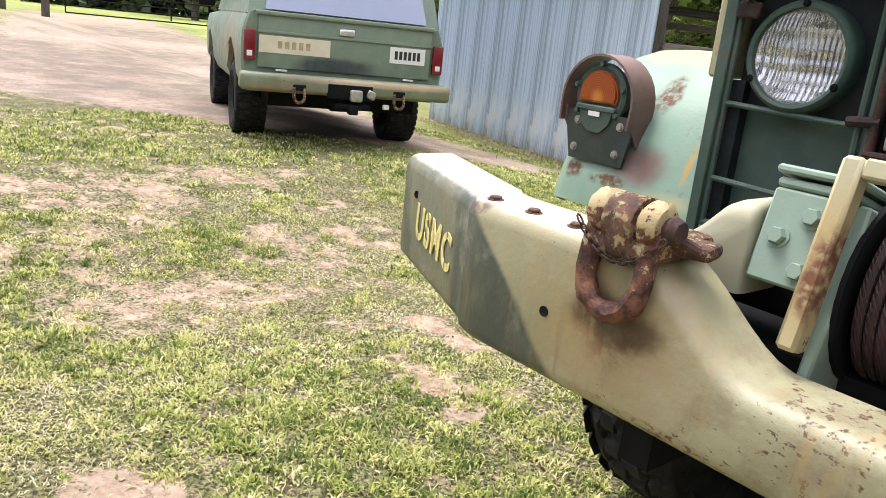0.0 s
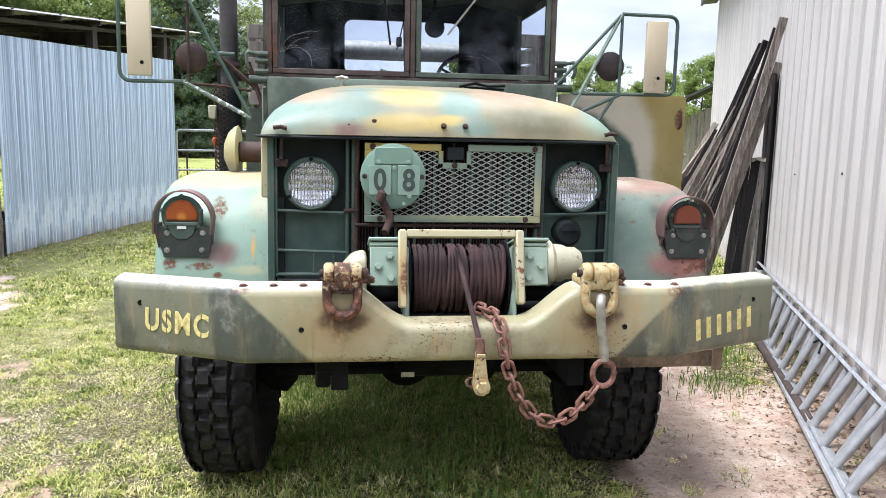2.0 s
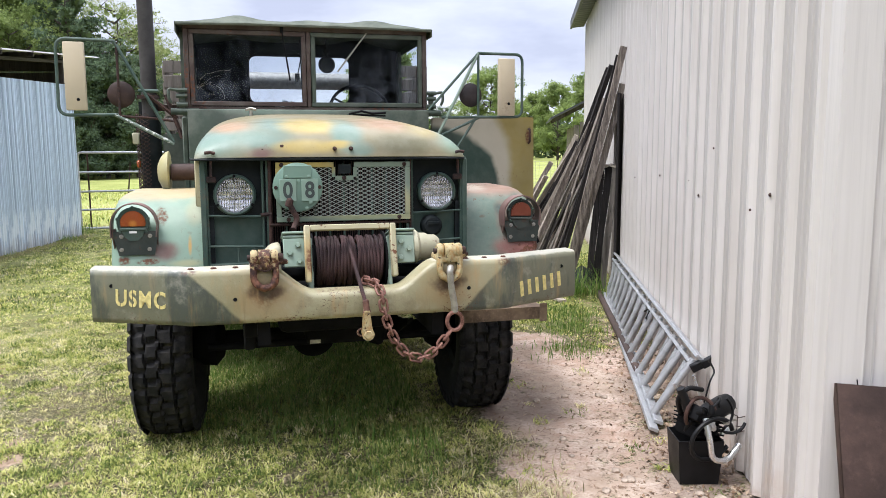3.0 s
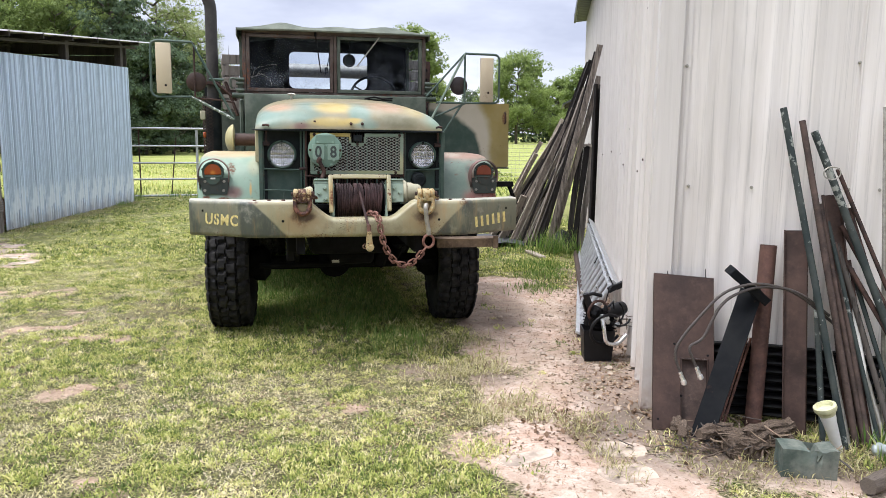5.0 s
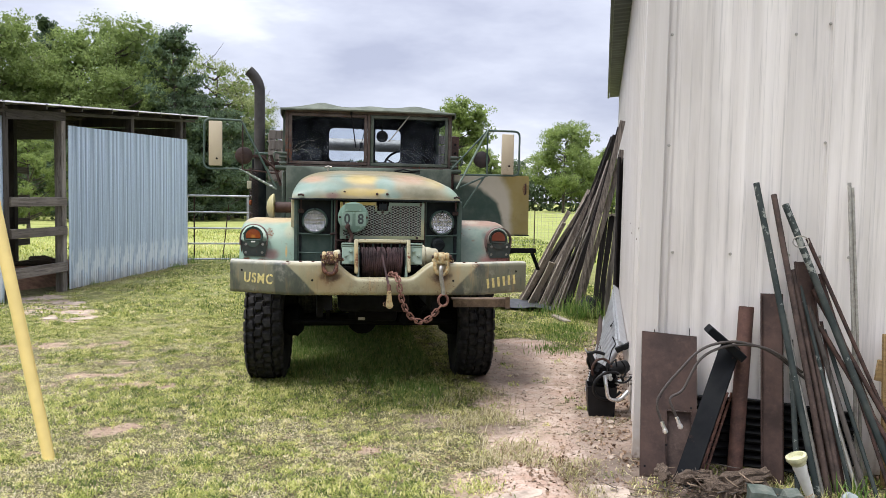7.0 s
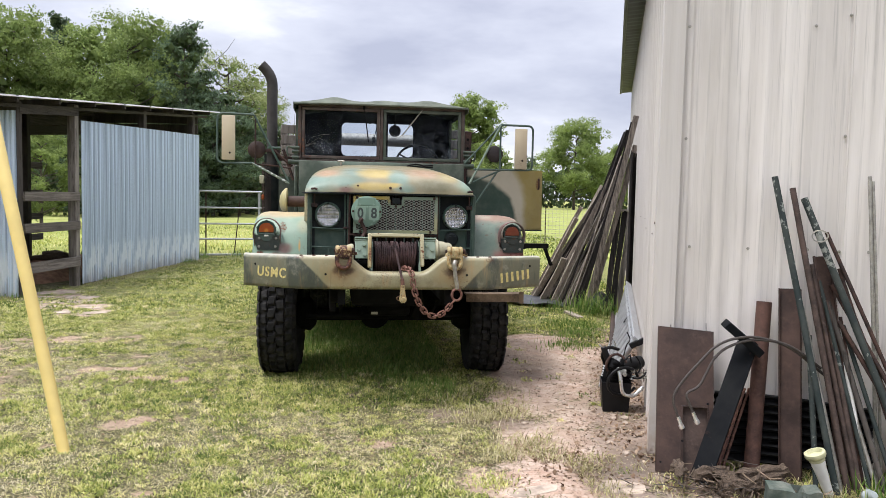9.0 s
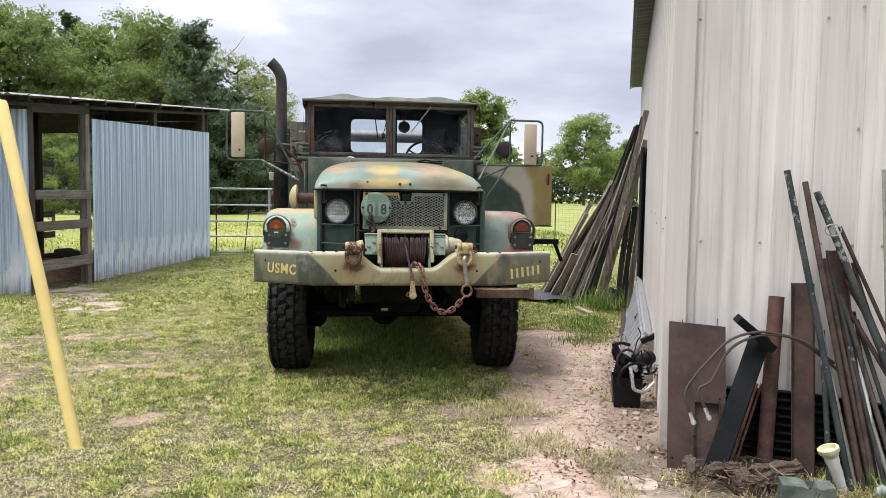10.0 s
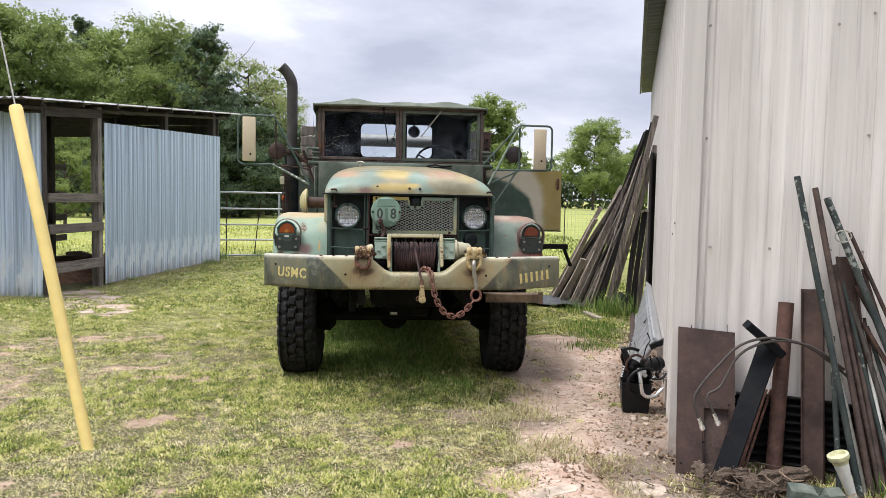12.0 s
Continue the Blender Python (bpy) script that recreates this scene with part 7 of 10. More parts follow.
def build_chassis():
    n = TRUCK
    for s in (-1, 1):
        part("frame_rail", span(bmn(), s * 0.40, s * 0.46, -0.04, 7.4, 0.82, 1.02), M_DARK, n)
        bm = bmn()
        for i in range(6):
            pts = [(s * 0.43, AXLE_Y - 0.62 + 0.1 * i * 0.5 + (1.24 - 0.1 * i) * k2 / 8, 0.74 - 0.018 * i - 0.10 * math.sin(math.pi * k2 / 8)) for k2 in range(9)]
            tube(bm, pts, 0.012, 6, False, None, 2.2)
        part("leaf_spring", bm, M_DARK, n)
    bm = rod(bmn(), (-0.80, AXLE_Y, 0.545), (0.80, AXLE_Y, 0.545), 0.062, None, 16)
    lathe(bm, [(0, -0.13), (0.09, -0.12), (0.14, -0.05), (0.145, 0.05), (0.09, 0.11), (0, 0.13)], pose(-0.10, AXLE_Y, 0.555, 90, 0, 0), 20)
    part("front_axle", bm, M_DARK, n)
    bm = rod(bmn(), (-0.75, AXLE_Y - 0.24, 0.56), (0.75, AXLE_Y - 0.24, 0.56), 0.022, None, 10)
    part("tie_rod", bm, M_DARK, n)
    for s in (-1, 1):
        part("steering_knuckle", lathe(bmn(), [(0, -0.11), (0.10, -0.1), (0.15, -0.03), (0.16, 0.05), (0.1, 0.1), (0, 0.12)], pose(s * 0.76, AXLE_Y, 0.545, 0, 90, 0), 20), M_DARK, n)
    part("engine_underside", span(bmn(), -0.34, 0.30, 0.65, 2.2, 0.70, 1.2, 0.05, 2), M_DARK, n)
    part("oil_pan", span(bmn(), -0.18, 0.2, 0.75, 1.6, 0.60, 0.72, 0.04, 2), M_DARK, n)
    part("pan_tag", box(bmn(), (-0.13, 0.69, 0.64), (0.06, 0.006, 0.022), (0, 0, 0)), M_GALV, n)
    # unseen aprons, added to keep light off the ground beneath
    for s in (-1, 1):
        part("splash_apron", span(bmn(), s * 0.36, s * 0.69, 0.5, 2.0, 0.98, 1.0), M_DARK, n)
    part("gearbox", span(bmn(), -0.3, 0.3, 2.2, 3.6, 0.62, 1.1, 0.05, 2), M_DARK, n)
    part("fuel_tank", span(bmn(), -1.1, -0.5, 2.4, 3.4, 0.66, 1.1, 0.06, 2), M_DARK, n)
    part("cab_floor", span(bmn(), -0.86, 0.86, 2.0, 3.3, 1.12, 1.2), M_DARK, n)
    # hidden boxes, case and bogie, added to block light under the truck
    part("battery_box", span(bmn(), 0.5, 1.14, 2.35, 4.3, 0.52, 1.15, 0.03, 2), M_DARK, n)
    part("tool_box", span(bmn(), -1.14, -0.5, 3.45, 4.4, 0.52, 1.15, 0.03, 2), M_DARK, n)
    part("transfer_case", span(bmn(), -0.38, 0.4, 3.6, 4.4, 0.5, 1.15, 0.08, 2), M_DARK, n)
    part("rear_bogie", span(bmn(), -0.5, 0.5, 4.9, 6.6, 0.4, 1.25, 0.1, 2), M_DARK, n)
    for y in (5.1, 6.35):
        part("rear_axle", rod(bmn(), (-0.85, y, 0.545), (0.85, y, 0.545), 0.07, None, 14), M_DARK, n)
    # rusty step bracket under the bumper
    bm = bmn()
    span(bm, 0.62, 1.10, 0.20, 0.34, 0.865, 0.878)
    span(bm, 0.62, 1.10, 0.20, 0.212, 0.81, 0.865)
    part("step_bracket", bm, M_STEP, n, "tan rusted steel step bracket")
    part("step_end", span(bmn(), 1.07, 1.11, 0.18, 0.19, 0.80, 0.90), M_STEP, n)
    bm = bmn()
    box(bm, (-0.48, 0.3, 0.86), (0.1, 0.1, 0.14), (0, 0, 0), 0.01)
    box(bm, (-0.5, 0.35, 0.76), (0.06, 0.08, 0.1), (0, 0, 0), 0.01)
    part("spring_hanger", bm, M_DARK, n)
    part("tow_pintle", box(bmn(), (0.28, 0.95, 0.62), (0.1, 0.1, 0.16), (0, 20, 0), 0.02), M_DARK, n)


build_chassis()


def build_cab():
    n = TRUCK
    part("cowl", span(bmn(), -0.875, 0.875, 2.02, 2.20, 1.45, 2.045, 0.012, 2), M_CAB, n)
    # windscreen: two framed panes in an outer frame
    w = thing("windscreen", (0, 2.16, 2.04))
    w.parent = n
    bm = bmn()
    span(bm, -0.89, 0.885, -0.03, 0.03, 0.0, 0.030, 0.004)
    span(bm, -0.89, 0.885, -0.03, 0.03, 0.575, 0.61, 0.004)
    span(bm, -0.89, -0.855, -0.03, 0.03, 0.03, 0.575, 0.004)
    span(bm, 0.85, 0.885, -0.03, 0.03, 0.03, 0.575, 0.004)
    span(bm, -0.026, 0.004, -0.03, 0.03, 0.03, 0.575, 0.003)
    part("frame", bm, M_WSFRAME, w)
    for x0, x1, mt in ((-0.852, -0.030, M_WSFRAME), (0.008, 0.847, M_CAB)):
        bm = bmn()
        t = 0.032
        span(bm, x0, x1, -0.036, 0.0, 0.033, 0.033 + t, 0.004)
        span(bm, x0, x1, -0.036, 0.0, 0.572 - t, 0.572, 0.004)
        span(bm, x0, x0 + t, -0.036, 0.0, 0.033 + t, 0.572 - t, 0.004)
        span(bm, x1 - t, x1, -0.036, 0.0, 0.033 + t, 0.572 - t, 0.004)
        part("sash", bm, mt, w, "rust-brown painted sash" if mt is M_WSFRAME else "")
        g = part("pane", span(bmn(), x0 + t, x1 - t, -0.022, -0.016, 0.033 + t, 0.572 - t), M_WSGLASS, w)
        g.visible_shadow = False
    # cracks in one pane, seen as fine pale lines
    rng = random.Random(11)
    bm = bmn()
    for a0, reach in ((40, 0.2), (62, 0.3), (20, 0.26), (100, 0.14), (5, 0.12)):
        p = Vector((-0.81, -0.0235, 0.16))
        a = radians(a0)
        pts = [p.copy()]
        for i in range(9):
            p = p + Vector((math.cos(a), 0, math.sin(a))) * reach / 9
            a += rng.uniform(-0.45, 0.25)
            pts.append(p.copy())
        tube(bm, pts, 0.0006, 4)
    part("glass_crack", bm, M_GALV, w)
    bm = bmn()
    rod(bm, (-0.20, -0.05, 0.60), (-0.20, -0.05, 0.56), 0.012)
    tube(bm, [(-0.20, -0.055, 0.58), (-0.15, -0.05, 0.22)], 0.006, 6)
    part("wiper", bm, M_DARK, w)
    part("wiper", rod(bmn(), (0.42, -0.05, 0.575), (0.20, -0.045, 0.29), 0.006, None, 6), M_GALV, w)
    for s in (-1, 1):
        bm = bmn()
        rod(bm, (s * 0.80, -0.05, -0.01), (s * 0.99, -0.05, -0.01), 0.024, None, 12)
        box(bm, (s * 0.915, -0.04, 0.085), (0.04, 0.03, 0.14), (0, 0, 0), 0.006)
        for z in (0.04, 0.10, 0.14):
            rod(bm, (s * 0.875, -0.055, z), (s * 0.95, -0.055, z), 0.016, None, 8)
        tube(bm, rounded([(s * 0.95, -0.06, 0.14), (s * 1.0, -0.07, 0.15), (s * 1.0, -0.08, 0.08), (s * 0.985, -0.07, 0.05)], 0.02, 3), 0.011, 6)
        part("windscreen_hinge", bm, M_CAB, w)
    # canvas roof
    def roof_height(x, y):
        ridge = 0.032 * math.exp(-((x + 0.50) / 0.14) ** 2) + 0.036 * math.exp(-((x - 0.50) / 0.16) ** 2) + 0.012 * math.exp(-(x / 0.12) ** 2)
        return 2.655 + (0.055 + ridge + 0.005 * math.sin(9 * x + 3 * y)) * (1 - abs((x + 0.01) / 0.93) ** 7)

    bm = bmn()
    rows = []
    for y in (2.085, 2.10, 2.16, 2.3, 2.6, 2.95, 3.25, 3.36, 3.38):
        row = []
        f = min(1.0, (y - 2.085) / 0.12)
        for i in range(33):
            u = -1 + 2 * i / 32
            x = 0.93 * u - 0.01
            z = 2.655 + f * (roof_height(x, y) - 2.655)
            if y > 3.3:
                z -= 0.06 * (y - 3.3) / 0.08
            row.append((x, y, z))
        rows.append([(row[0][0], y, 2.585)] + row + [(row[-1][0], y, 2.600)])
    grid(bm, rows)
    part("canvas_roof", thicken(bm, 0.008), M_CANVAS, n, "faded green canvas roof with sagging ridges", 60)
    part("roof_seam", tube(bmn(), [(-0.93, 2.083, 2.64), (-0.5, 2.078, 2.65), (0, 2.078, 2.65), (0.5, 2.078, 2.65), (0.91, 2.083, 2.645)], 0.012, 6), M_CANVAS, n)
    # rear wall of the cab with two clear openings
    bm = bmn()
    y0, y1 = 3.30, 3.33
    for x0, x1, z0, z1 in ((-0.90, 0.90, 1.2, 2.17), (-0.90, 0.90, 2.57, 2.62), (-0.90, -0.43, 2.17, 2.57), (0.05, 0.13, 2.17, 2.57), (0.44, 0.90, 2.17, 2.57)):
        span(bm, x0, x1, y0, y1, z0, z1)
    for cx, cz, sx, sz in ((-0.43, 2.17, 1, 1), (-0.43, 2.57, 1, -1), (0.44, 2.17, -1, 1), (0.44, 2.57, -1, -1)):
        r = 0.06
        poly = [(cx, cz)] + [(cx + sx * r * (1 - math.sin(a)), cz + sz * r * (1 - math.cos(a))) for a in [i * math.pi / 12 for i in range(7)]]
        prism(bm, poly if sx * sz > 0 else poly[::-1], pose(0, 3.33, 0, 90, 0, 0), 0.03)
    for i in range(32):
        xa, xb = -0.90 + 1.8 * i / 32, -0.90 + 1.8 * (i + 1) / 32
        span(bm, xa, xb, y0, y1, 2.62, roof_height((xa + xb) / 2, 3.3) - 0.012)
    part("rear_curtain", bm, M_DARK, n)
    for s in (-1, 1):
        part("side_post", span(bmn(), s * 0.872, s * 0.90, 2.2, 2.25, 2.05, 2.64), M_CAB, n)
        part("side_post", span(bmn(), s * 0.872, s * 0.90, 3.2, 3.3, 1.2, 2.62), M_CAB, n)
    # closed door with its window on the far side, seen from the front only at its edge
    d = thing("cab_door", (-0.90, 2.2, 1.2))
    d.parent = n
    part("door_skin", span(bmn(), -0.03, 0.012, 0.02, 0.98, 0.0, 0.80, 0.01), M_CAB, d)
    bm = bmn()
    span(bm, -0.02, 0.004, 0.05, 0.09, 0.80, 1.40)
    span(bm, -0.02, 0.004, 0.92, 0.96, 0.80, 1.40)
    span(bm, -0.02, 0.004, 0.09, 0.92, 1.36, 1.40)
    part("window_frame", bm, M_CAB, d)
    # open door standing straight out
    d = thing("cab_door", (0.93, 2.15, 1.35))
    d.parent = n
    bm = bmn()
    prism(bm, [(0.0, 0.0), (0.852, 0.0), (0.845, 0.655), (0.0, 0.648)], pose(0, 0.06, 0, 90, 0, 0), 0.05)
    bmesh.ops.bevel(bm, geom=bm.edges[:], offset=0.007, segments=2, affect="EDGES")
    skin = part("door_skin", bm, M_DOOR, d, "open door in green, tan and olive bands")
    bm = tube(bmn(), rounded([(0.80, 0.005, 0.56), (0.80, -0.02, 0.56), (0.80, -0.025, 0.46), (0.80, 0.005, 0.45)], 0.015, 3), 0.009, 6)
    part("door_handle", bm, M_RUST, d)
    part("bottom_hem", span(bmn(), 0.0, 0.855, 0.004, 0.066, -0.014, -0.002), M_DEEP, d)
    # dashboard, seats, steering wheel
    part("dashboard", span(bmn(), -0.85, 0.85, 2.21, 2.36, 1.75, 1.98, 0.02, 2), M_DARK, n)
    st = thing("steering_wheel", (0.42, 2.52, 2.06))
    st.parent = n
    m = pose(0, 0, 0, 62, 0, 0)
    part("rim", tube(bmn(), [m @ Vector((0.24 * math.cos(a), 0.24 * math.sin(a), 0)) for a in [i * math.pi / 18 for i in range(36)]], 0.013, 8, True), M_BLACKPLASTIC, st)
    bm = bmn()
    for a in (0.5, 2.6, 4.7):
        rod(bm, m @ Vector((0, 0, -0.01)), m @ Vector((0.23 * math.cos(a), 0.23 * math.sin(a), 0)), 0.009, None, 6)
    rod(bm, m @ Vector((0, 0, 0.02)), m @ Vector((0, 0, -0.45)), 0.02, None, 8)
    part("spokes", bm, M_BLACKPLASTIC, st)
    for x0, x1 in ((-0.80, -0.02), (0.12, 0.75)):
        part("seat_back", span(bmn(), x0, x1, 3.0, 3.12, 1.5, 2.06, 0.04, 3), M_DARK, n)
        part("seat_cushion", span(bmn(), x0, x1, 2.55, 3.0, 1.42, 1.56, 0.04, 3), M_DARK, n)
    # odds and ends on cords behind the glass
    bm = bmn()
    tube(bm, hang((-0.06, 2.3, 2.58), (-0.05, 2.3, 2.15), 0.0, 6), 0.004, 5)
    tube(bm, hang((-0.03, 2.3, 2.58), (-0.10, 2.3, 2.25), 0.02, 8), 0.004, 5)
    tube(bm, [(-0.10 + 0.045 * math.cos(a), 2.3, 2.49 + 0.018 * math.sin(2 * a)) for a in [i * math.pi / 8 for i in range(16)]], 0.005, 5, True)
    box(bm, (-0.085, 2.3, 2.30), (0.035, 0.03, 0.06), (0, 0, 0), 0.006)
    part("hanging_cords", bm, M_BLACKPLASTIC, n)
    bm = rod(bmn(), (0.15, 2.4, 2.6), (0.15, 2.4, 2.46), 0.01, None, 6)
    lathe(bm, [(0, 0.02), (0.05, 0.018), (0.065, 0), (0.05, -0.018), (0, -0.02)], pose(0.15, 2.4, 2.41, 90, 0, 0), 20)
    box(bm, (0.15, 2.4, 2.51), (0.045, 0.03, 0.03), (0, 0, 0), 0.005)
    part("cab_fan", bm, M_BLACKPLASTIC, n)
    bm = bmn()
    rng = random.Random(4)
    for i in range(16):
        box(bm, (-0.16 + rng.uniform(-0.07, 0.06), 2.28 + rng.uniform(-0.03, 0.03), 2.03 + rng.uniform(0, 0.08)), (0.07, 0.05, 0.012), (rng.uniform(-50, 50), rng.uniform(-50, 50), rng.uniform(0, 180)))
    part("crumpled_paper", bm, M_PLATEW, n)


build_cab()


def build_mirror(s):
    a = thing("mirror_bracket", (s * 0.97, 2.0, 2.0))
    a.parent = TRUCK
    k = -s
    # coordinates grow outward along s

    def q(o, y, z):
        return (s * o, y, z)

    if s < 0:
        tall, out = 0.505, 0.725
        bm = tube(bmn(), rounded([q(0.36, 0, 0.495), q(out, 0, tall), q(out + 0.005, 0, -0.005), q(0.355, 0, 0.0)], 0.07, 5), 0.0115, 8)
        part("hoop", bm, M_GREEN, a)
        bm = tube(bmn(), [q(0.36, 0, 0.495), q(0.0, 0.0, -0.19)], 0.011, 8)
        part("upper_strut", bm, M_GREEN, a)
        bm = tube(bmn(), [q(0.375, 0, 0.0), q(0.0, 0, -0.20)], 0.0125, 8)
        part("lower_strut", bm, paint("chipped_white_green", (0.14, 0.19, 0.15), (), 0.9, 0.5, 0.2, 0.7, (0.6, 0.62, 0.58)), a)
        bm = tube(bmn(), [q(0.345, 0.0, 0.49), q(0.345, 0.0, -0.02)], 0.009, 6)
        tube(bm, [q(0.345, 0.0, -0.01), q(0.16, 0.02, -0.02), q(0.0, 0.05, -0.04)], 0.009, 6)
        tube(bm, [q(0.2, 0.1, 0.17), q(-0.02, 0.12, -0.02)], 0.014, 6)
        part("rusty_rod", bm, M_RUST, a)
        part("arm", rod(bmn(), q(0.22, 0.0, 0.165), q(0.09, 0.02, 0.165), 0.012, None, 8), M_GREEN, a)
        bm = box(bmn(), q(0.615, 0.0, 0.255), (0.132, 0.04, 0.455), (0, 0, 0), 0.008, 2)
        rx, rz, rc = 0.085, 0.092, q(0.335, 0.03, 0.14)
    else:
        tall, out = 0.475, 0.645
        bm = tube(bmn(), rounded([q(0.29, 0, 0.478), q(out, 0, tall), q(out, 0, 0.0), q(0.0, 0, -0.005)], 0.06, 5), 0.0115, 8)
        part("hoop", bm, M_GREEN, a)
        bm = tube(bmn(), [q(0.29, 0, 0.478), q(-0.04, 0.0, -0.16)], 0.012, 8)
        part("upper_strut", bm, M_SAGE, a)
        bm = tube(bmn(), [q(0.29, 0, 0.478), q(-0.10, 0.0, 0.05)], 0.010, 8)
        part("strut", bm, M_GREEN, a)
        for p, r in ((((0.29, 0, 0.478), (0.29, 0, -0.02)), 0), (((0.29, 0, -0.01), (0.0, 0, -0.14)), 0), (((0.27, 0, -0.01), (0.04, 0, -0.36)), 0)):
            part("strut", tube(bmn(), [q(*p[0]), q(*p[1])], 0.010, 8), M_GREEN, a)
        bm = box(bmn(), q(0.515, 0.0, 0.225), (0.132, 0.04, 0.435), (0, 0, 0), 0.008, 2)
        rx, rz, rc = 0.09, 0.095, q(0.235, 0.02, 0.165)
    mr = part("flat_mirror", bm, M_MIRRORBACK, a, "cream painted mirror back")
    part("bolt", bolt(bmn(), (q(0.60 if s < 0 else 0.53, 0, 0)[0], -0.02, 0.10), (0, -1, 0), 0.008, 0.006), M_DARK, mr)
    bm = lathe(bmn(), [(0, 0.018), (0.04, 0.016), (0.075, 0.008), (0.09, -0.004), (0.088, -0.012), (0, -0.012)], pose(*rc, 90, 0, 0) , 28)
    part("round_mirror", bm, M_BROWNSTEEL if s < 0 else M_MIRRORDARK, a, "brown round mirror back")


M_MIRRORBACK = paint("mirror_cream_paint", (0.56, 0.47, 0.33), (), 0.12, 0.5, 0.08)
M_MIRRORDARK = plain("dark_mirror_shell", (0.035, 0.026, 0.026), 0.5, 0, 0.3, 12)
build_mirror(-1)
build_mirror(1)


def build_stack():
    e = thing("exhaust_stack", (-1.225, 2.95, 1.1))
    e.parent = TRUCK
    pipe = [(0, 0, 0.9)] + [(-0.125 * f * f, -0.02 * f * f, 1.82 + 0.27 * f - 0.035 * f * f) for f in [i / 10 for i in range(11)]]
    bm = tube(bmn(), pipe, 0.060, 18)
    part("pipe", bm, M_STACK, e, "sooty brown exhaust pipe with a curved tip")
    bm = rod(bmn(), (0.0, 0, -0.4), (0.0, 0, 0.93), 0.078, None, 20)
    part("muffler", bm, M_DEEP, e)
    bm = bmn()
    for i in range(24):
        for j in range(4):
            a0 = radians(150 + j * 30)
            a1 = radians(150 + (j + 1) * 30)
            z = 0.18 + i * 0.032
            z2 = z + 0.032
            f = lambda a, h: (0.11 * math.cos(a), 0.11 * math.sin(a), h)
            am = (a0 + a1) / 2
            for p, q in ((f(a0, z + 0.016), f(am, z2)), (f(a0, z + 0.016), f(am, z)), (f(am, z2), f(a1, z + 0.016)), (f(am, z), f(a1, z + 0.016))):
                bar(bm, p, q, 0.005, 0.004)
    part("heat_guard", bm, M_BROWNSTEEL, e, smooth=0)
    for c, d in (((0.0, -0.05, 1.08), (0.16, 0.10, 0.03)), ((0.13, 0.05, 1.0), (0.2, 0.04, 0.05)), ((0.06, 0.0, 0.1), (0.22, 0.2, 0.04))):
        part("bracket", box(bmn(), c, d), M_RUST, e)
    part("brace", bar(bmn(), (0.13, -0.02, 1.1), (0.25, -0.1, 0.75), 0.03, 0.02), M_RUST, e)
    part("side_marker", box(bmn(), (-0.085, -0.16, 0.55), (0.03, 0.05, 0.06), (0, 0, 0), 0.01), M_AMBER, e)
    part("side_box", box(bmn(), (-0.10, -0.12, 0.75), (0.05, 0.06, 0.09), (0, 0, 0), 0.006), M_CREAM, e)
    part("support_post", span(bmn(), -0.09, -0.05, 0.04, 0.14, -0.1, 1.05), M_DEEP, e)


M_STACK = plain("sooty_exhaust_steel", (0.055, 0.05, 0.047), 0.7, 0.1, 0.35, 6)
build_stack()


def build_bed():
    n = TRUCK
    part("bed_floor", span(bmn(), -1.19, 1.19, 3.55, 7.6, 1.28, 1.36), M_DARKWOOD, n)
    part("bed_front", span(bmn(), -1.19, 1.19, 3.50, 3.54, 1.36, 1.90), M_CAB, n)
    for s in (-1, 1):
        part("bed_side", span(bmn(), s * 1.17, s * 1.19, 3.55, 7.6, 1.36, 1.75), M_CAB, n)
        for i in range(5):
            z = 1.80 + i * 0.145
            part("rack_board", box(bmn(), (s * 1.16, 5.55, z + 0.055), (0.022, 4.05, 0.115), (0, 0, 0), 0.004), M_GREYWOOD, n)
        for y in (3.7, 5.0, 6.3, 7.5):
            part("rack_stake", span(bmn(), s * 1.10, s * 1.145, y, y + 0.08, 1.36, 2.53), M_GREYWOOD, n)
    for i in range(5):
        z = 1.93 + i * 0.125
        for x0, x1 in ((-1.16, -0.80), (0.92, 1.16)):
            part("rack_board", span(bmn(), x0, x1, 3.50, 3.522, z, z + 0.105, 0.003), M_GREYWOOD, n)
    part("rack_stake", span(bmn(), 1.10, 1.19, 3.44, 3.50, 1.36, 2.52), M_RUST, n, "rusty steel corner stake")
    for i in range(5):
        part("stake_rivet", bolt(bmn(), (1.145, 3.44, 1.98 + 0.11 * i), (0, -1, 0), 0.012, 0.006), M_DARK, n)
    part("stowed_roll", rod(bmn(), (-0.9, 4.0, 2.42), (0.9, 4.0, 2.42), 0.08, None, 14), M_GALV, n, "grey roll lying across the bed")
    part("step_tank", span(bmn(), 0.95, 1.22, 2.35, 3.1, 0.75, 1.1, 0.03, 2), M_CAB, n)


build_bed()


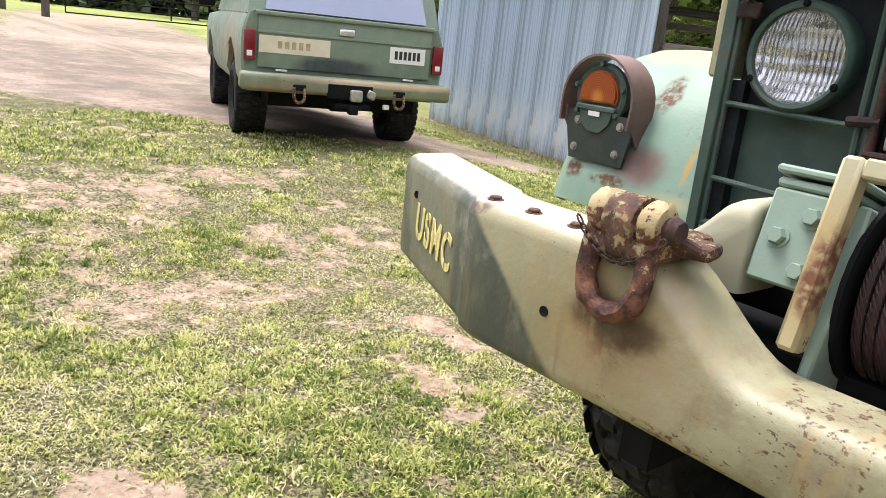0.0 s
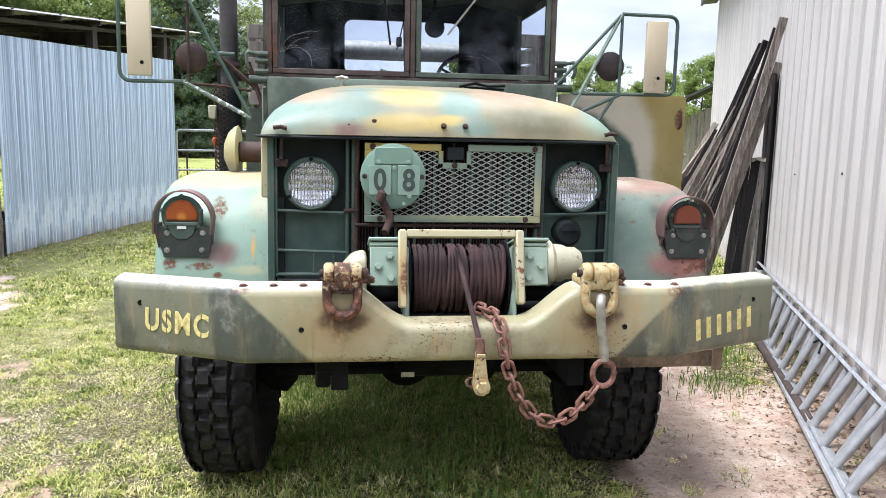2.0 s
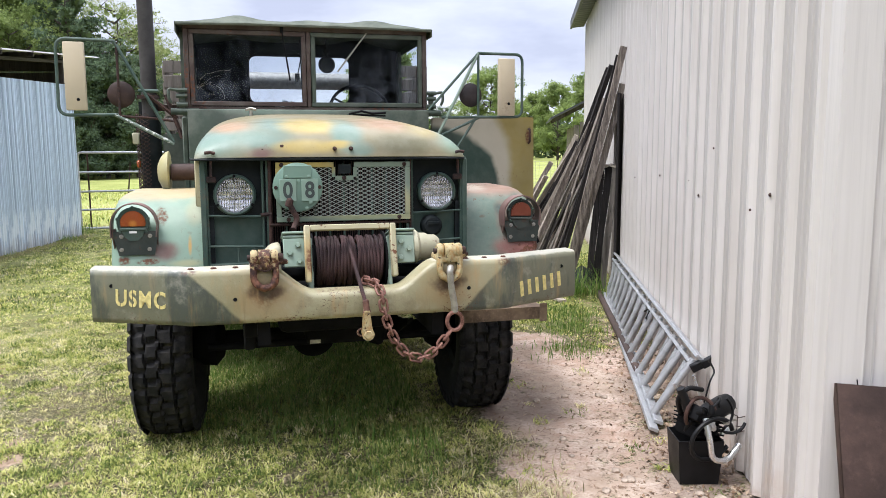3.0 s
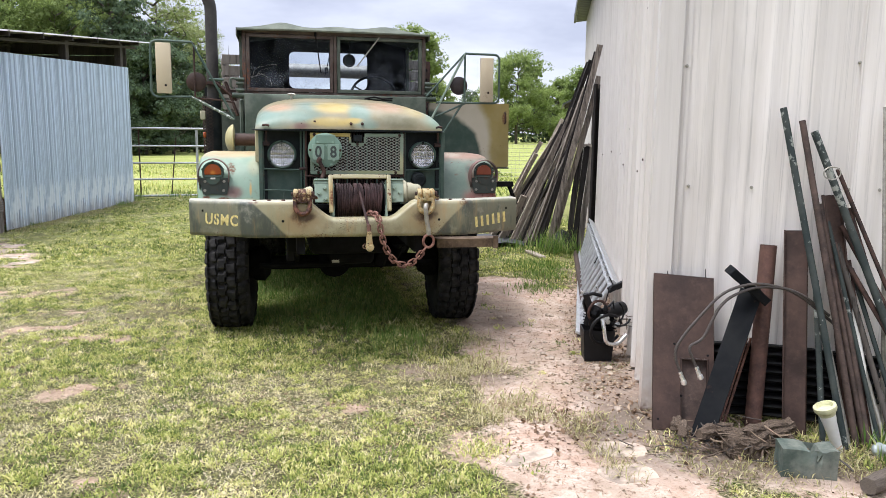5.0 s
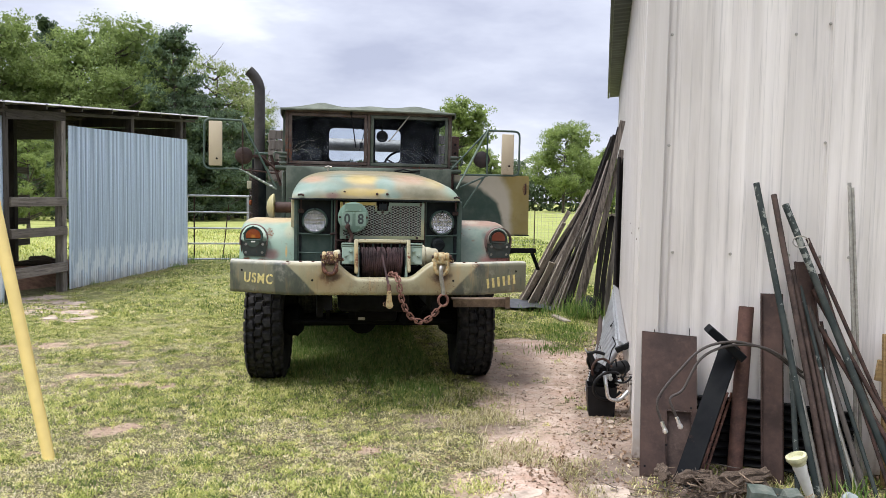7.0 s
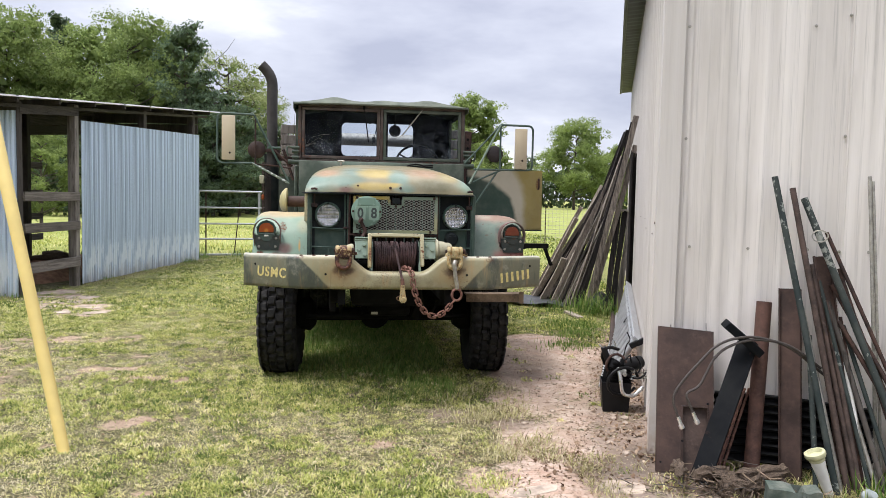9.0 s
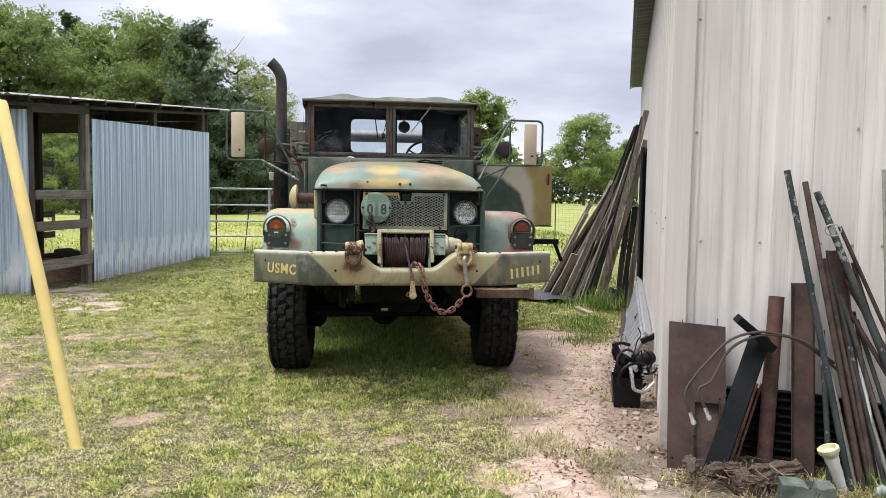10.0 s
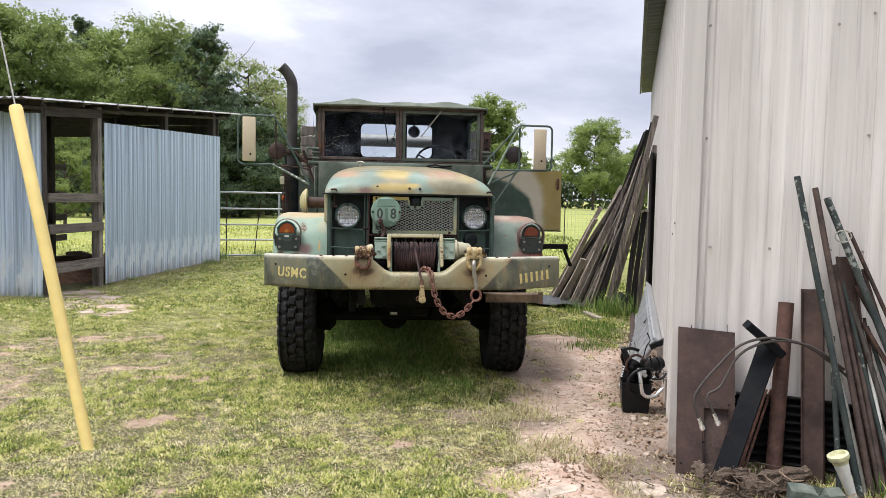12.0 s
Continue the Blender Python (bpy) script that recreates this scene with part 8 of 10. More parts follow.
# ==== the parked off-road wagon (rear bumper at its origin, nose along local +y) ====
def build_wagon():
    c = thing("parked_suv", (-6.66, 3.24, 0.19), 72.0, "faded green camouflage off-road wagon parked on the drive", "car")

    def arch(y):
        z = 0.42
        for yc in (1.12, 3.85):
            d = abs(y - yc)
            if d < 0.47:
                z = max(z, 0.34 + math.sqrt(0.47**2 - d * d))
        return z

    ys = [0.14, 0.16, 0.3, 0.5] + [0.64 + 0.06 * i for i in range(17)] + [1.8, 2.4, 3.0, 3.36] + [3.38 + 0.06 * i for i in range(17)] + [4.45, 4.6, 4.64]
    bm = bmn()
    rows = []
    for y in ys:
        top = 1.06 if y < 3.2 else 1.04 - 0.03 * (y - 3.2)
        zb = arch(y)
        k = 0.985 if 0.15 < y < 4.6 else 0.965
        half = [(0.93, zb), (0.985, max(zb, 0.52) + 0.005), (1.0, max(0.74, zb + 0.01)), (0.995, 0.90), (0.965, 1.0), (0.94, top)]
        rows.append([(-x * k, y, z) for x, z in half] + [(x * k, y, z) for x, z in half[::-1]])
    vs = grid(bm, rows)
    bm.faces.new(vs[0])
    bm.faces.new(vs[-1])
    part("body", bm, M_SUV, c, "", 30)
    part("underbody", span(bmn(), -0.72, 0.72, 0.2, 4.5, 0.30, 0.9), M_DARK, c)
    part("rear_axle", rod(bmn(), (-0.7, 1.12, 0.33), (0.7, 1.12, 0.33), 0.06, None, 12), M_DARK, c)
    # cabin shell
    bm = bmn()
    rows = []
    for y, top, inset in ((0.17, 1.07, 0.0), (0.30, 1.42, 0.07), (0.42, 1.72, 0.12), (0.6, 1.78, 0.14), (2.4, 1.80, 0.14), (2.75, 1.74, 0.14), (3.05, 1.40, 0.08), (3.3, 1.06, 0.0)):
        w = 0.935
        rows.append([(-w, y, 1.05), (-w + inset * 0.85, y, top - 0.04), (-w + inset + 0.06, y, top), (w - inset - 0.06, y, top), (w - inset * 0.85, y, top - 0.04), (w, y, 1.05)])
    vs = grid(bm, rows)
    part("cabin", bm, M_SUV, c, "", 30)
    tg = thing("tailgate", (0, 0.13, 0.62))
    tg.parent = c
    part("tailgate_skin", span(bmn(), -0.84, 0.84, -0.02, 0.03, 0.0, 0.45, 0.012, 2), M_SUV, tg)
    part("tailgate_ridge", span(bmn(), -0.84, 0.84, -0.034, -0.021, 0.28, 0.305, 0.005), M_SUV, tg)
    part("sill_moulding", span(bmn(), -0.86, 0.86, -0.05, 0.04, 0.425, 0.46, 0.012, 2), M_SUV, tg)
    bm = box(bmn(), (-0.02, -0.032, 0.345), (0.15, 0.03, 0.055), (0, 0, 0), 0.012, 2)
    part("handle", bm, M_CHROME, tg, "bright handle")
    part("number_panel", span(bmn(), -0.83, -0.17, -0.029, -0.0215, 0.125, 0.265), M_PLATE, tg, "cream painted panel")
    for i in range(5):
        part("painted_bar", span(bmn(), -0.66 + i * 0.065, -0.62 + i * 0.065, -0.032, -0.0295, 0.165, 0.225), M_INKFADED, tg)
    part("number_panel", span(bmn(), 0.42, 0.78, -0.029, -0.0215, 0.125, 0.265), M_PLATEW, tg, "white painted panel")
    for i in range(6):
        part("painted_bar", span(bmn(), 0.468 + i * 0.046, 0.498 + i * 0.046, -0.032, -0.0295, 0.16, 0.232), M_INK, tg)
    part("rear_glass", prism(bmn(), [(-0.78, 0.0), (0.78, 0.0), (0.68, 0.58), (-0.68, 0.58)], pose(0, 0.02, 0.47, 68, 0, 0), 0.012), M_SUVGLASS, tg, "rear window coloured as mirrored sky")
    for x in (-0.62, 0.62):
        part("hinge_tab", box(bmn(), (x, -0.03, -0.012), (0.1, 0.03, 0.014)), M_PLATEW, tg)
    for s in (-1, 1):
        l = thing("tail_lamp", (s * 0.915, 0.12, 0.80))
        l.parent = c
        part("lens", box(bmn(), (0, -0.01, 0.0), (0.105, 0.05, 0.25), (0, 0, 0), 0.012, 2), M_RED, l)
        part("reverse_lens", box(bmn(), (0, -0.035, -0.07), (0.05, 0.012, 0.045), (0, 0, 0), 0.004), M_WHITEPLASTIC, l)
    bm = box(bmn(), (0, -0.02, 0.515), (2.02, 0.20, 0.145), (0, 0, 0), 0.035, 3)
    bp = part("rear_bumper", bm, M_SUVBUMP, c, "olive bumper with a worn top edge")
    for s in (-0.48, 0.48):
        t = thing("tow_shackle", (s, -0.125, 0.46))
        t.parent = c
        part("ring", tube(bmn(), [(-0.045, 0, 0.03)] + [(-0.05 * math.cos(a), -0.015, -0.04 - 0.055 * math.sin(a)) for a in [i * math.pi / 8 for i in range(9)]] + [(0.045, 0, 0.03)], 0.014, 8), M_RUSTPAINT, t)
        part("bracket", box(bmn(), (0, 0.005, 0.03), (0.12, 0.03, 0.05), (0, 0, 0), 0.008), M_DARK, t)
    part("plate_recess", box(bmn(), (0, -0.115, 0.48), (0.44, 0.02, 0.13), (0, 0, 0), 0.01), M_DARK, c)
    bm = bmn()
    box(bm, (0.05, -0.15, 0.455), (0.12, 0.06, 0.10), (0, 0, 0), 0.02, 2)
    box(bm, (0.2, -0.14, 0.47), (0.08, 0.04, 0.07), (0, 20, 0), 0.01)
    part("tow_eye", bm, M_GALV, c)
    bm = box(bmn(), (0.03, -0.04, 0.355), (0.34, 0.16, 0.05), (0, 0, 0), 0.01)
    box(bm, (0.03, -0.13, 0.335), (0.09, 0.1, 0.08), (0, 0, 0), 0.01)
    part("hitch", bm, M_DARK, c)
    part("trailer_plug", box(bmn(), (0.37, -0.07, 0.37), (0.06, 0.04, 0.04), (0, 0, 0), 0.005), M_WHITEPLASTIC, c)
    for s in (-1, 1):
        part("side_mirror", box(bmn(), (s * 1.09, 3.0, 1.18), (0.2, 0.1, 0.2), (0, 0, 0), 0.03, 2), M_DARK, c)
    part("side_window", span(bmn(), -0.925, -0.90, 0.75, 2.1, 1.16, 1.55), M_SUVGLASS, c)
    # the body rides high: all but the wheels is stretched upward
    for ob in c.children_recursive:
        ob.location.z *= 1.19
        if ob.data:
            ob.data.transform(Matrix.Diagonal((1.08, 1.04, 1.19, 1)))
        ob.location.x *= 1.08
        if ob.parent is c:
            ob.location.z += 0.06
    w = thing("wheel", (0, 0, 0))
    m = pose(0, 0, 0, 0, 90, 0)
    bm = lathe(bmn(), [(0.22, -0.13), (0.30, -0.175), (0.36, -0.17), (0.385, -0.15), (0.395, 0.0), (0.385, 0.15), (0.36, 0.17), (0.30, 0.175), (0.22, 0.13)], m, 40)
    for i in range(34):
        for x in (-0.13, -0.045, 0.045, 0.13):
            mm = Matrix.Rotation(2 * math.pi * (i + (0.5 if x > 0 else 0)) / 34, 4, "X") @ Matrix.Translation((x, 0, 0.393))
            bmesh.ops.create_cube(bm, size=1.0, matrix=mm @ Matrix.Diagonal((0.07, 0.048, 0.022, 1)))
    part("tyre", bm, M_TYRE, w, "", 30)
    part("rim", lathe(bmn(), [(0, 0.02), (0.1, 0.02), (0.16, 0.05), (0.20, 0.03), (0.225, 0.09), (0.23, 0.0), (0.225, -0.1), (0.0, -0.06)], m, 28), M_DARK, w)
    w.parent = c
    w.matrix_basis = pose(0.87, 1.12, 0.395)
    copy_thing(w, pose(-0.87, 1.12, 0.395, 25, 0, 180))
    copy_thing(w, pose(0.87, 3.85, 0.395, 50, 0, 0))
    copy_thing(w, pose(-0.87, 3.85, 0.395, 10, 0, 180))


build_wagon()

# ==== the drive's field gate and posts ====
DRIVE_GATE = tube_gate("field_gate", (-34.5, 7.2, 0.72), 76.0, 9.5, 1.45, 5, "dark tube gate across the far end of the drive", M_DARK)
for x, y in ((-34.2, 6.4), (-36.0, 5.2), (-38.5, 4.4)):
    solid("wood_post", rod(bmn(), (0, 0, -0.3), (0.05, 0, 2.2), 0.16, 0.13, 10), M_BARK, "thick round wooden post by the drive gate", "post", "drive gate posts", at=(x, y, 0.6))


# ==== yellow guy-wire guard ====
def build_guy():
    g = thing("guy_wire_guard", (-2.20, -1.03, 0), 0, "yellow plastic guard on a leaning guy wire", "guard")
    d = Vector((-0.64, 0.55, 2.25)).normalized()
    bm = bmn()
    m = Matrix.Translation((0, 0, 0)) @ d.to_track_quat("Z", "Y").to_matrix().to_4x4()
    lathe(bm, [(0.0, -0.05), (0.036, -0.05), (0.039, 0.3), (0.041, 1.4), (0.045, 2.40), (0.038, 2.42), (0.008, 2.42)], m, 18)
    part("guard", bm, M_YELLOWPLASTIC, g)
    part("wire", rod(bmn(), tuple(d * 2.3), tuple(d * 14.0), 0.006, None, 6), M_GALV, g)


build_guy()

# ==== things along the building; (a, b): metres along the front wall and out from it ====
FU, FV = Vector((0.347, 0.938, 0)), Vector((0.938, -0.347, 0))
CORNER = Vector((1.64, -1.37, 0))


def fw(a, b, z=0.0):
    return CORNER + FV * a - FU * b + Vector((0, 0, z))


def sw(s, out, z=0.0):
    return CORNER + FU * s - FV * out + Vector((0, 0, z))


def lean(name, bm, material, label, category, group=""):
    return solid(name, bm, material, label, category, group)


def build_front_clutter():
    # brown plate with a shallow pan let into its lower half
    m = Matrix.Translation(fw(0.0, 0.33)) @ pose(0, 0, 0, 0, 0, -20.3) @ pose(0, 0, 0, 72, 0, 0)
    o = thing("steel_plate", (0, 0, 0), 0, "brown rusted steel plate with a pressed pan leaning on the wall", "steel plate")
    bm = prism(bmn(), [(0.0, 0.0), (0.155, 0.0), (0.155, 0.42), (0.315, 0.42), (0.315, 0.0), (0.345, 0.0), (0.345, 0.90), (0.0, 0.92)], m, 0.014)
    part("face", bm, M_BROWNSTEEL, o)
    bm = prism(bmn(), [(0.157, 0.0), (0.313, 0.0), (0.313, 0.418), (0.157, 0.418)], m @ pose(0, 0, -0.03), 0.006)
    part("pan", bm, M_PIPERUST, o, "darker pressed pan")
    bm = bmn()
    for x0, x1, y0, y1 in ((0.0, 0.006, 0.0, 0.92), (0.339, 0.345, 0.0, 0.90), (0.157, 0.162, 0.0, 0.418), (0.308, 0.313, 0.0, 0.418), (0.162, 0.308, 0.412, 0.418)):
        b2 = span(bmn(), x0, x1, y0, y1, -0.03, 0.0145)
        b2.transform(m)
        me = bpy.data.meshes.new("tmp")
        b2.to_mesh(me)
        b2.free()
        bm.from_mesh(me)
        bpy.data.meshes.remove(me)
    part("folded_edge", bm, M_BROWNSTEEL, o)
    for x, y in ((0.03, 0.06), (0.12, 0.50), (0.16, 0.20), (0.31, 0.44)):
        part("hole", lathe(bmn(), [(0, 0.016), (0.007, 0.016), (0.008, 0.012)], m @ pose(x, y, 0), 8), M_DARK, o)
    for x in (0.08, 0.30):
        part("hanger_wire", rod(bmn(), m @ Vector((x, 0.90, 0.0)), m @ Vector((x, 0.955, -0.01)), 0.0025, None, 5), M_DARK, o)
    # black angle beam with its end plate
    bm = bmn()
    a, b = fw(0.25, 0.45, 0.0), fw(0.53, 0.20, 0.82)
    bar(bm, a, b, 0.125, 0.012, 0.0, 20)
    bar(bm, a + FV * 0.055 - FU * -0.03, b + FV * 0.055 - FU * -0.03, 0.012, 0.08, 0.0, 20)
    o = thing("steel_beam", tuple(a), 0, "black painted steel angle beam with chipped rusty edges", "steel beam")
    bm.transform(Matrix.Translation(-a))
    part("web", bm, M_BLACKPAINT, o)
    bm = bmn()
    bar(bm, fw(0.38, 0.30, 0.955), fw(0.60, 0.24, 0.77), 0.085, 0.05, 0.004, 10)
    lathe(bm, [(0, 0.002), (0.012, 0.002), (0.012, -0.002)], Matrix.Translation(fw(0.40, 0.335, 0.925)) @ pose(0, 0, 0, 90, 0, 0), 8)
    bm.transform(Matrix.Translation(-a))
    part("end_plate", bm, M_BLACKPAINT, o)
    # two braided hoses with swivel ends
    for i, (dx, dz, end, low) in enumerate(((0.0, 0.0, (1.02, 0.22, 0.62), 0.375), (0.085, -0.05, (0.95, 0.24, 0.70), 0.41))):
        h = thing("braided_hose", tuple(fw(0.12 + dx, 0.5, low)), 0, "grey braided hydraulic hose with metal end fittings", "hose", "braided hoses")
        p0 = fw(0.12 + dx, 0.5, low)
        ctrl = [fw(0.12 + dx, 0.5, low), fw(0.065 + dx * 0.9, 0.49, low + 0.14), fw(0.14 + dx, 0.46, 0.63 + dz), fw(0.33, 0.40, 0.85 + dz), fw(0.52, 0.34, 0.895 + dz * 0.4), fw(0.75, 0.27, 0.84 - dz * 0.2), fw(*end)]
        pts = rounded(ctrl, 0.16, 7)
        part("hose", tube(bmn(), [p - p0 for p in pts], 0.0084, 8), M_HOSE, h)
        bm = bmn()
        d = (ctrl[0] - ctrl[1]).normalized()
        rod(bm, d * -0.03, d * 0.045, 0.0115, None, 8)
        rod(bm, d * 0.02, d * 0.04, 0.016, None, 6)
        part("fitting", bm, M_CHROME, h)
    # pipes and strips leaning against the sheeting
    def pipe(a0, b0, a1, b1, z, r, mat, label, hollow=True):
        p, q = fw(a0, b0, 0.0), fw(a1, b1, z)
        bm = bmn()
        mm, n = along(p, q)
        lathe(bm, [(r * 0.8, -n / 2), (r, -n / 2), (r, n / 2), (r * 0.8, n / 2), (r * 0.8, n / 2 - 0.08), (0, n / 2 - 0.08)], mm, 14)
        lean("pipe", bm, mat, label, "pipe", "pipes leaning on the wall")

    def strip(a0, b0, a1, b1, z, w, t, mat, label, roll=0.0, name="steel_strip"):
        if w < 0.09 or name != "steel_strip":
            lean(name, bar(bmn(), fw(a0, b0, 0.0), fw(a1, b1, z), w, t, 0.002, roll), mat, label, "steel strip", "strips leaning on the wall")
            return
        # wide bars: a web between two slightly raised rolled edges
        o = thing(name, (0, 0, 0), 0, label, "steel strip", "strips leaning on the wall")
        p, q = fw(a0, b0, 0.0), fw(a1, b1, z)
        part("web", bar(bmn(), p, q, w - 0.017, t * 0.7, 0.001, roll), mat, o)
        for e in (-1, 1):
            d = FV * (e * (w / 2 - 0.004))
            part("rolled_edge", bar(bmn(), p + d, q + d, 0.008, t + 0.006, 0.002, roll), mat, o)

    pipe(0.58, 0.24, 0.64, 0.07, 1.07, 0.047, M_REDPIPE, "thick rust-brown steel pipe leaning on the wall")
    pipe(1.02, 0.45, 0.67, 0.05, 1.86, 0.019, M_GREENPIPE, "tall green painted pipe with scraped patches")
    pipe(1.09, 0.42, 0.775, 0.06, 1.79, 0.018, M_PIPERUST, "slim rusty pipe leaning on the wall")
    pipe(1.50, 0.40, 0.845, 0.06, 1.73, 0.021, M_GREENPIPE, "green pipe with peeling pale paint")
    pipe(1.30, 0.22, 1.215, 0.05, 1.87, 0.011, M_GALV, "thin grey conduit with a rusty cap")
    pipe(1.33, 0.21, 1.235, 0.05, 1.84, 0.009, M_GALV, "thin grey conduit leaning on the wall")
    pipe(1.22, 0.36, 1.05, 0.10, 1.02, 0.014, M_WHITEPLASTIC, "white plastic pipe leaning among the scrap")
    pipe(1.16, 0.40, 0.99, 0.10, 1.10, 0.017, M_PIPERUST, "dark rusty rod leaning among the scrap")
    pipe(1.26, 0.38, 1.02, 0.10, 0.92, 0.013, M_GALV, "grey metal rod leaning among the scrap")
    pipe(0.92, 0.40, 0.90, 0.12, 0.88, 0.017, M_GREENPIPE, "short green grey pipe behind the taller ones")
    pipe(1.62, 0.35, 0.98, 0.08, 1.52, 0.012, M_RUST, "thin bent rusty rod leaning on the wall")
    pipe(1.66, 0.40, 1.02, 0.10, 1.20, 0.014, M_RUST, "rusty rod leaning on the wall")
    pipe(1.60, 0.46, 1.06, 0.14, 0.98, 0.014, M_RUST, "rusty rod crossing the other pipes")
    pipe(1.40, 0.50, 1.60, 0.30, 0.55, 0.016, M_WHITEPLASTIC, "short white pipe lying against the scrap")
    strip(0.80, 0.28, 0.79, 0.06, 1.16, 0.135, 0.012, M_BROWNSTEEL, "wide flat rusty bar leaning on the wall", -20)
    strip(1.12, 0.30, 0.965, 0.06, 1.37, 0.10, 0.02, M_BROWNSTEEL, "dark brown rusted channel leaning on the wall", -20)
    strip(1.20, 0.34, 1.06, 0.10, 1.00, 0.06, 0.012, M_RUST, "narrow rusty bar among the scrap", -20)
    strip(0.34, 0.32, 0.52, 0.12, 0.52, 0.10, 0.012, M_RUSTRED, "short red-rusted plate behind the beam", -20)
    for a0, a1, z, r, mt in ((1.14, 0.90, 1.32, 0.014, M_PIPERUST), (1.22, 0.95, 1.22, 0.012, M_GREENPIPE), (1.30, 1.00, 1.12, 0.016, M_DARKWOOD), (1.36, 1.10, 0.95, 0.013, M_GREENPIPE), (1.44, 1.06, 1.30, 0.012, M_RUST), (1.52, 1.14, 1.05, 0.015, M_PIPERUST), (1.06, 0.86, 1.05, 0.012, M_GALV)):
        pipe(a0, 0.40, a1, 0.09, z, r, mt, "thin weathered rod among the leaning pipes")
    # loose loop of wire round one pipe
    c0 = fw(0.92, 0.14, 1.50)
    lean("wire_loop", tube(bmn(), [c0 + FV * 0.045 * math.cos(a) - FU * 0.04 + Vector((0, 0, 0.035 * math.sin(a))) for a in [i * math.pi / 10 for i in range(20)]], 0.004, 5, True), M_GALV, "small loop of fence wire round a pipe", "wire")
    # corrugated black drain sheet
    bm = bmn()
    rows = []
    for i in range(60):
        z = 0.02 + i * 0.0075
        rows.append([fw(a, 0.13 - 0.05 * z + 0.02 * math.sin(i * 0.9), z + 0.03 * math.sin(a * 3)) for a in (0.36, 0.6, 0.9, 1.15, 1.3)])
    grid(bm, rows)
    lean("corrugated_sheet", thicken(bm, 0.004), M_BLACKPLASTIC, "black corrugated plastic sheet behind the pipes", "plastic sheet")
    # white funnel post with a yellow top
    f = thing("plastic_post", tuple(fw(0.97, 0.50)), -20, "dirty white tapered plastic post with a yellow cap", "post")
    t = pose(0, 0, 0, 4, -21, 0) @ Matrix.Diagonal((0.74, 0.74, 0.74, 1))
    part("shaft", lathe(bmn(), [(0.03, 0.0), (0.034, 0.02), (0.05, 0.26), (0.055, 0.28), (0.055, 0.31), (0, 0.31)], t @ pose(0, 0, 0), 20), M_WHITEPLASTIC, f)
    part("cap", lathe(bmn(), [(0.055, 0.31), (0.06, 0.315), (0.062, 0.335), (0.075, 0.345), (0.082, 0.36), (0.080, 0.385), (0.06, 0.39), (0.05, 0.36), (0, 0.36)], t, 24), M_LIME, f, "faded yellow flange")
    # green block: a sawn timber end, cracked down from the top
    bm = box(bmn(), (0, 0, 0.085), (0.31, 0.16, 0.17), (0, 0, 0))
    bmesh.ops.subdivide_edges(bm, edges=bm.edges[:], cuts=13, use_grid_fill=True)
    for v in bm.verts:
        q = v.co * 20
        line = 0.035 + 0.03 * (0.17 - v.co.z) * 3 + 0.012 * noise.noise(Vector((0, 0, v.co.z * 40)))
        near = max(0.0, 1 - abs(v.co.x - line) / 0.024)
        deep = near * max(0.0, min(1.0, (v.co.z - 0.02) / 0.15))
        if v.co.z > 0.16:
            v.co.z -= 0.075 * near + 0.03 * max(0.0, 1 - abs(v.co.x - line) / 0.07)
        if v.co.y < -0.07:
            v.co.y += 0.05 * deep
        v.co += Vector((noise.noise(q), noise.noise(q + Vector((7, 0, 0))), noise.noise(q + Vector((3, 5, 0))))) * 0.005
    solid("broken_block", bm, M_GREENBLOCK, "cracked timber block with faded green paint on the ground", "block", smooth=25, at=tuple(fw(0.70, 0.81)), turn=-20)
    bpy.data.objects["broken_block"].scale = (0.86, 0.86, 0.88)
    # rotten wood: cracked logs and a heap of splinters
    rng = random.Random(21)
    spots = [(0.40, 0.56, 0.26, 0.06, 75), (0.53, 0.56, 0.30, 0.065, 30), (0.12, 0.52, 0.30, 0.032, 70), (0.30, 0.56, 0.28, 0.035, 25), (0.46, 0.52, 0.34, 0.045, 50), (0.60, 0.50, 0.36, 0.045, 12), (0.70, 0.48, 0.30, 0.032, 130), (0.38, 0.44, 0.30, 0.04, 100)]
    for i, (a, b, l, r, turn) in enumerate(spots):
        bm = bmn()
        n = 15
        tube(bm, [(l * (j / (n - 1) - 0.5), 0.012 * math.sin(j * 0.7 + i), 0.01 * math.cos(j * 0.9 + i)) for j in range(n)], r, 24, False, [r * (0.78 + 0.22 * math.sin(math.pi * (0.12 + 0.76 * j / (n - 1)))) * rng.uniform(0.94, 1.04) for j in range(n)])
        for v in bm.verts:
            q = Vector((v.co.x * 7, v.co.y * 42, v.co.z * 42)) + Vector((i * 3, 0, 0))
            ridge = 0.16 * math.sin(7 * math.atan2(v.co.z, v.co.y) + 2 * noise.noise(q * 0.3)) + 0.14 * noise.noise(q)
            v.co += Vector((0.02 * noise.noise(q * 0.6 + Vector((0, 9, 0))), v.co.y * ridge, v.co.z * ridge))
        z = 0.04 + (0.06 if i in (2, 3, 5) else 0.0)
        ob = solid("rotten_log", bm, M_ROTWOOD, "rotten cracked log on the leaf litter", "log", "rotten wood pile", smooth=25)
        ob.matrix_basis = Matrix.Translation(fw(a, b, z)) @ pose(0, 0, 0, rng.uniform(-20, 20), rng.uniform(-18, 18), turn)
    for i in range(170):
        l, w = rng.uniform(0.05, 0.16), rng.uniform(0.003, 0.012)
        bm = bmn()
        rows = []
        for j in range(6):
            f = j / 5
            k2 = w * (0.35 + 0.65 * math.sin(math.pi * (0.15 + 0.7 * f))) / 2
            y = 0.012 * math.sin(3 * f + i)
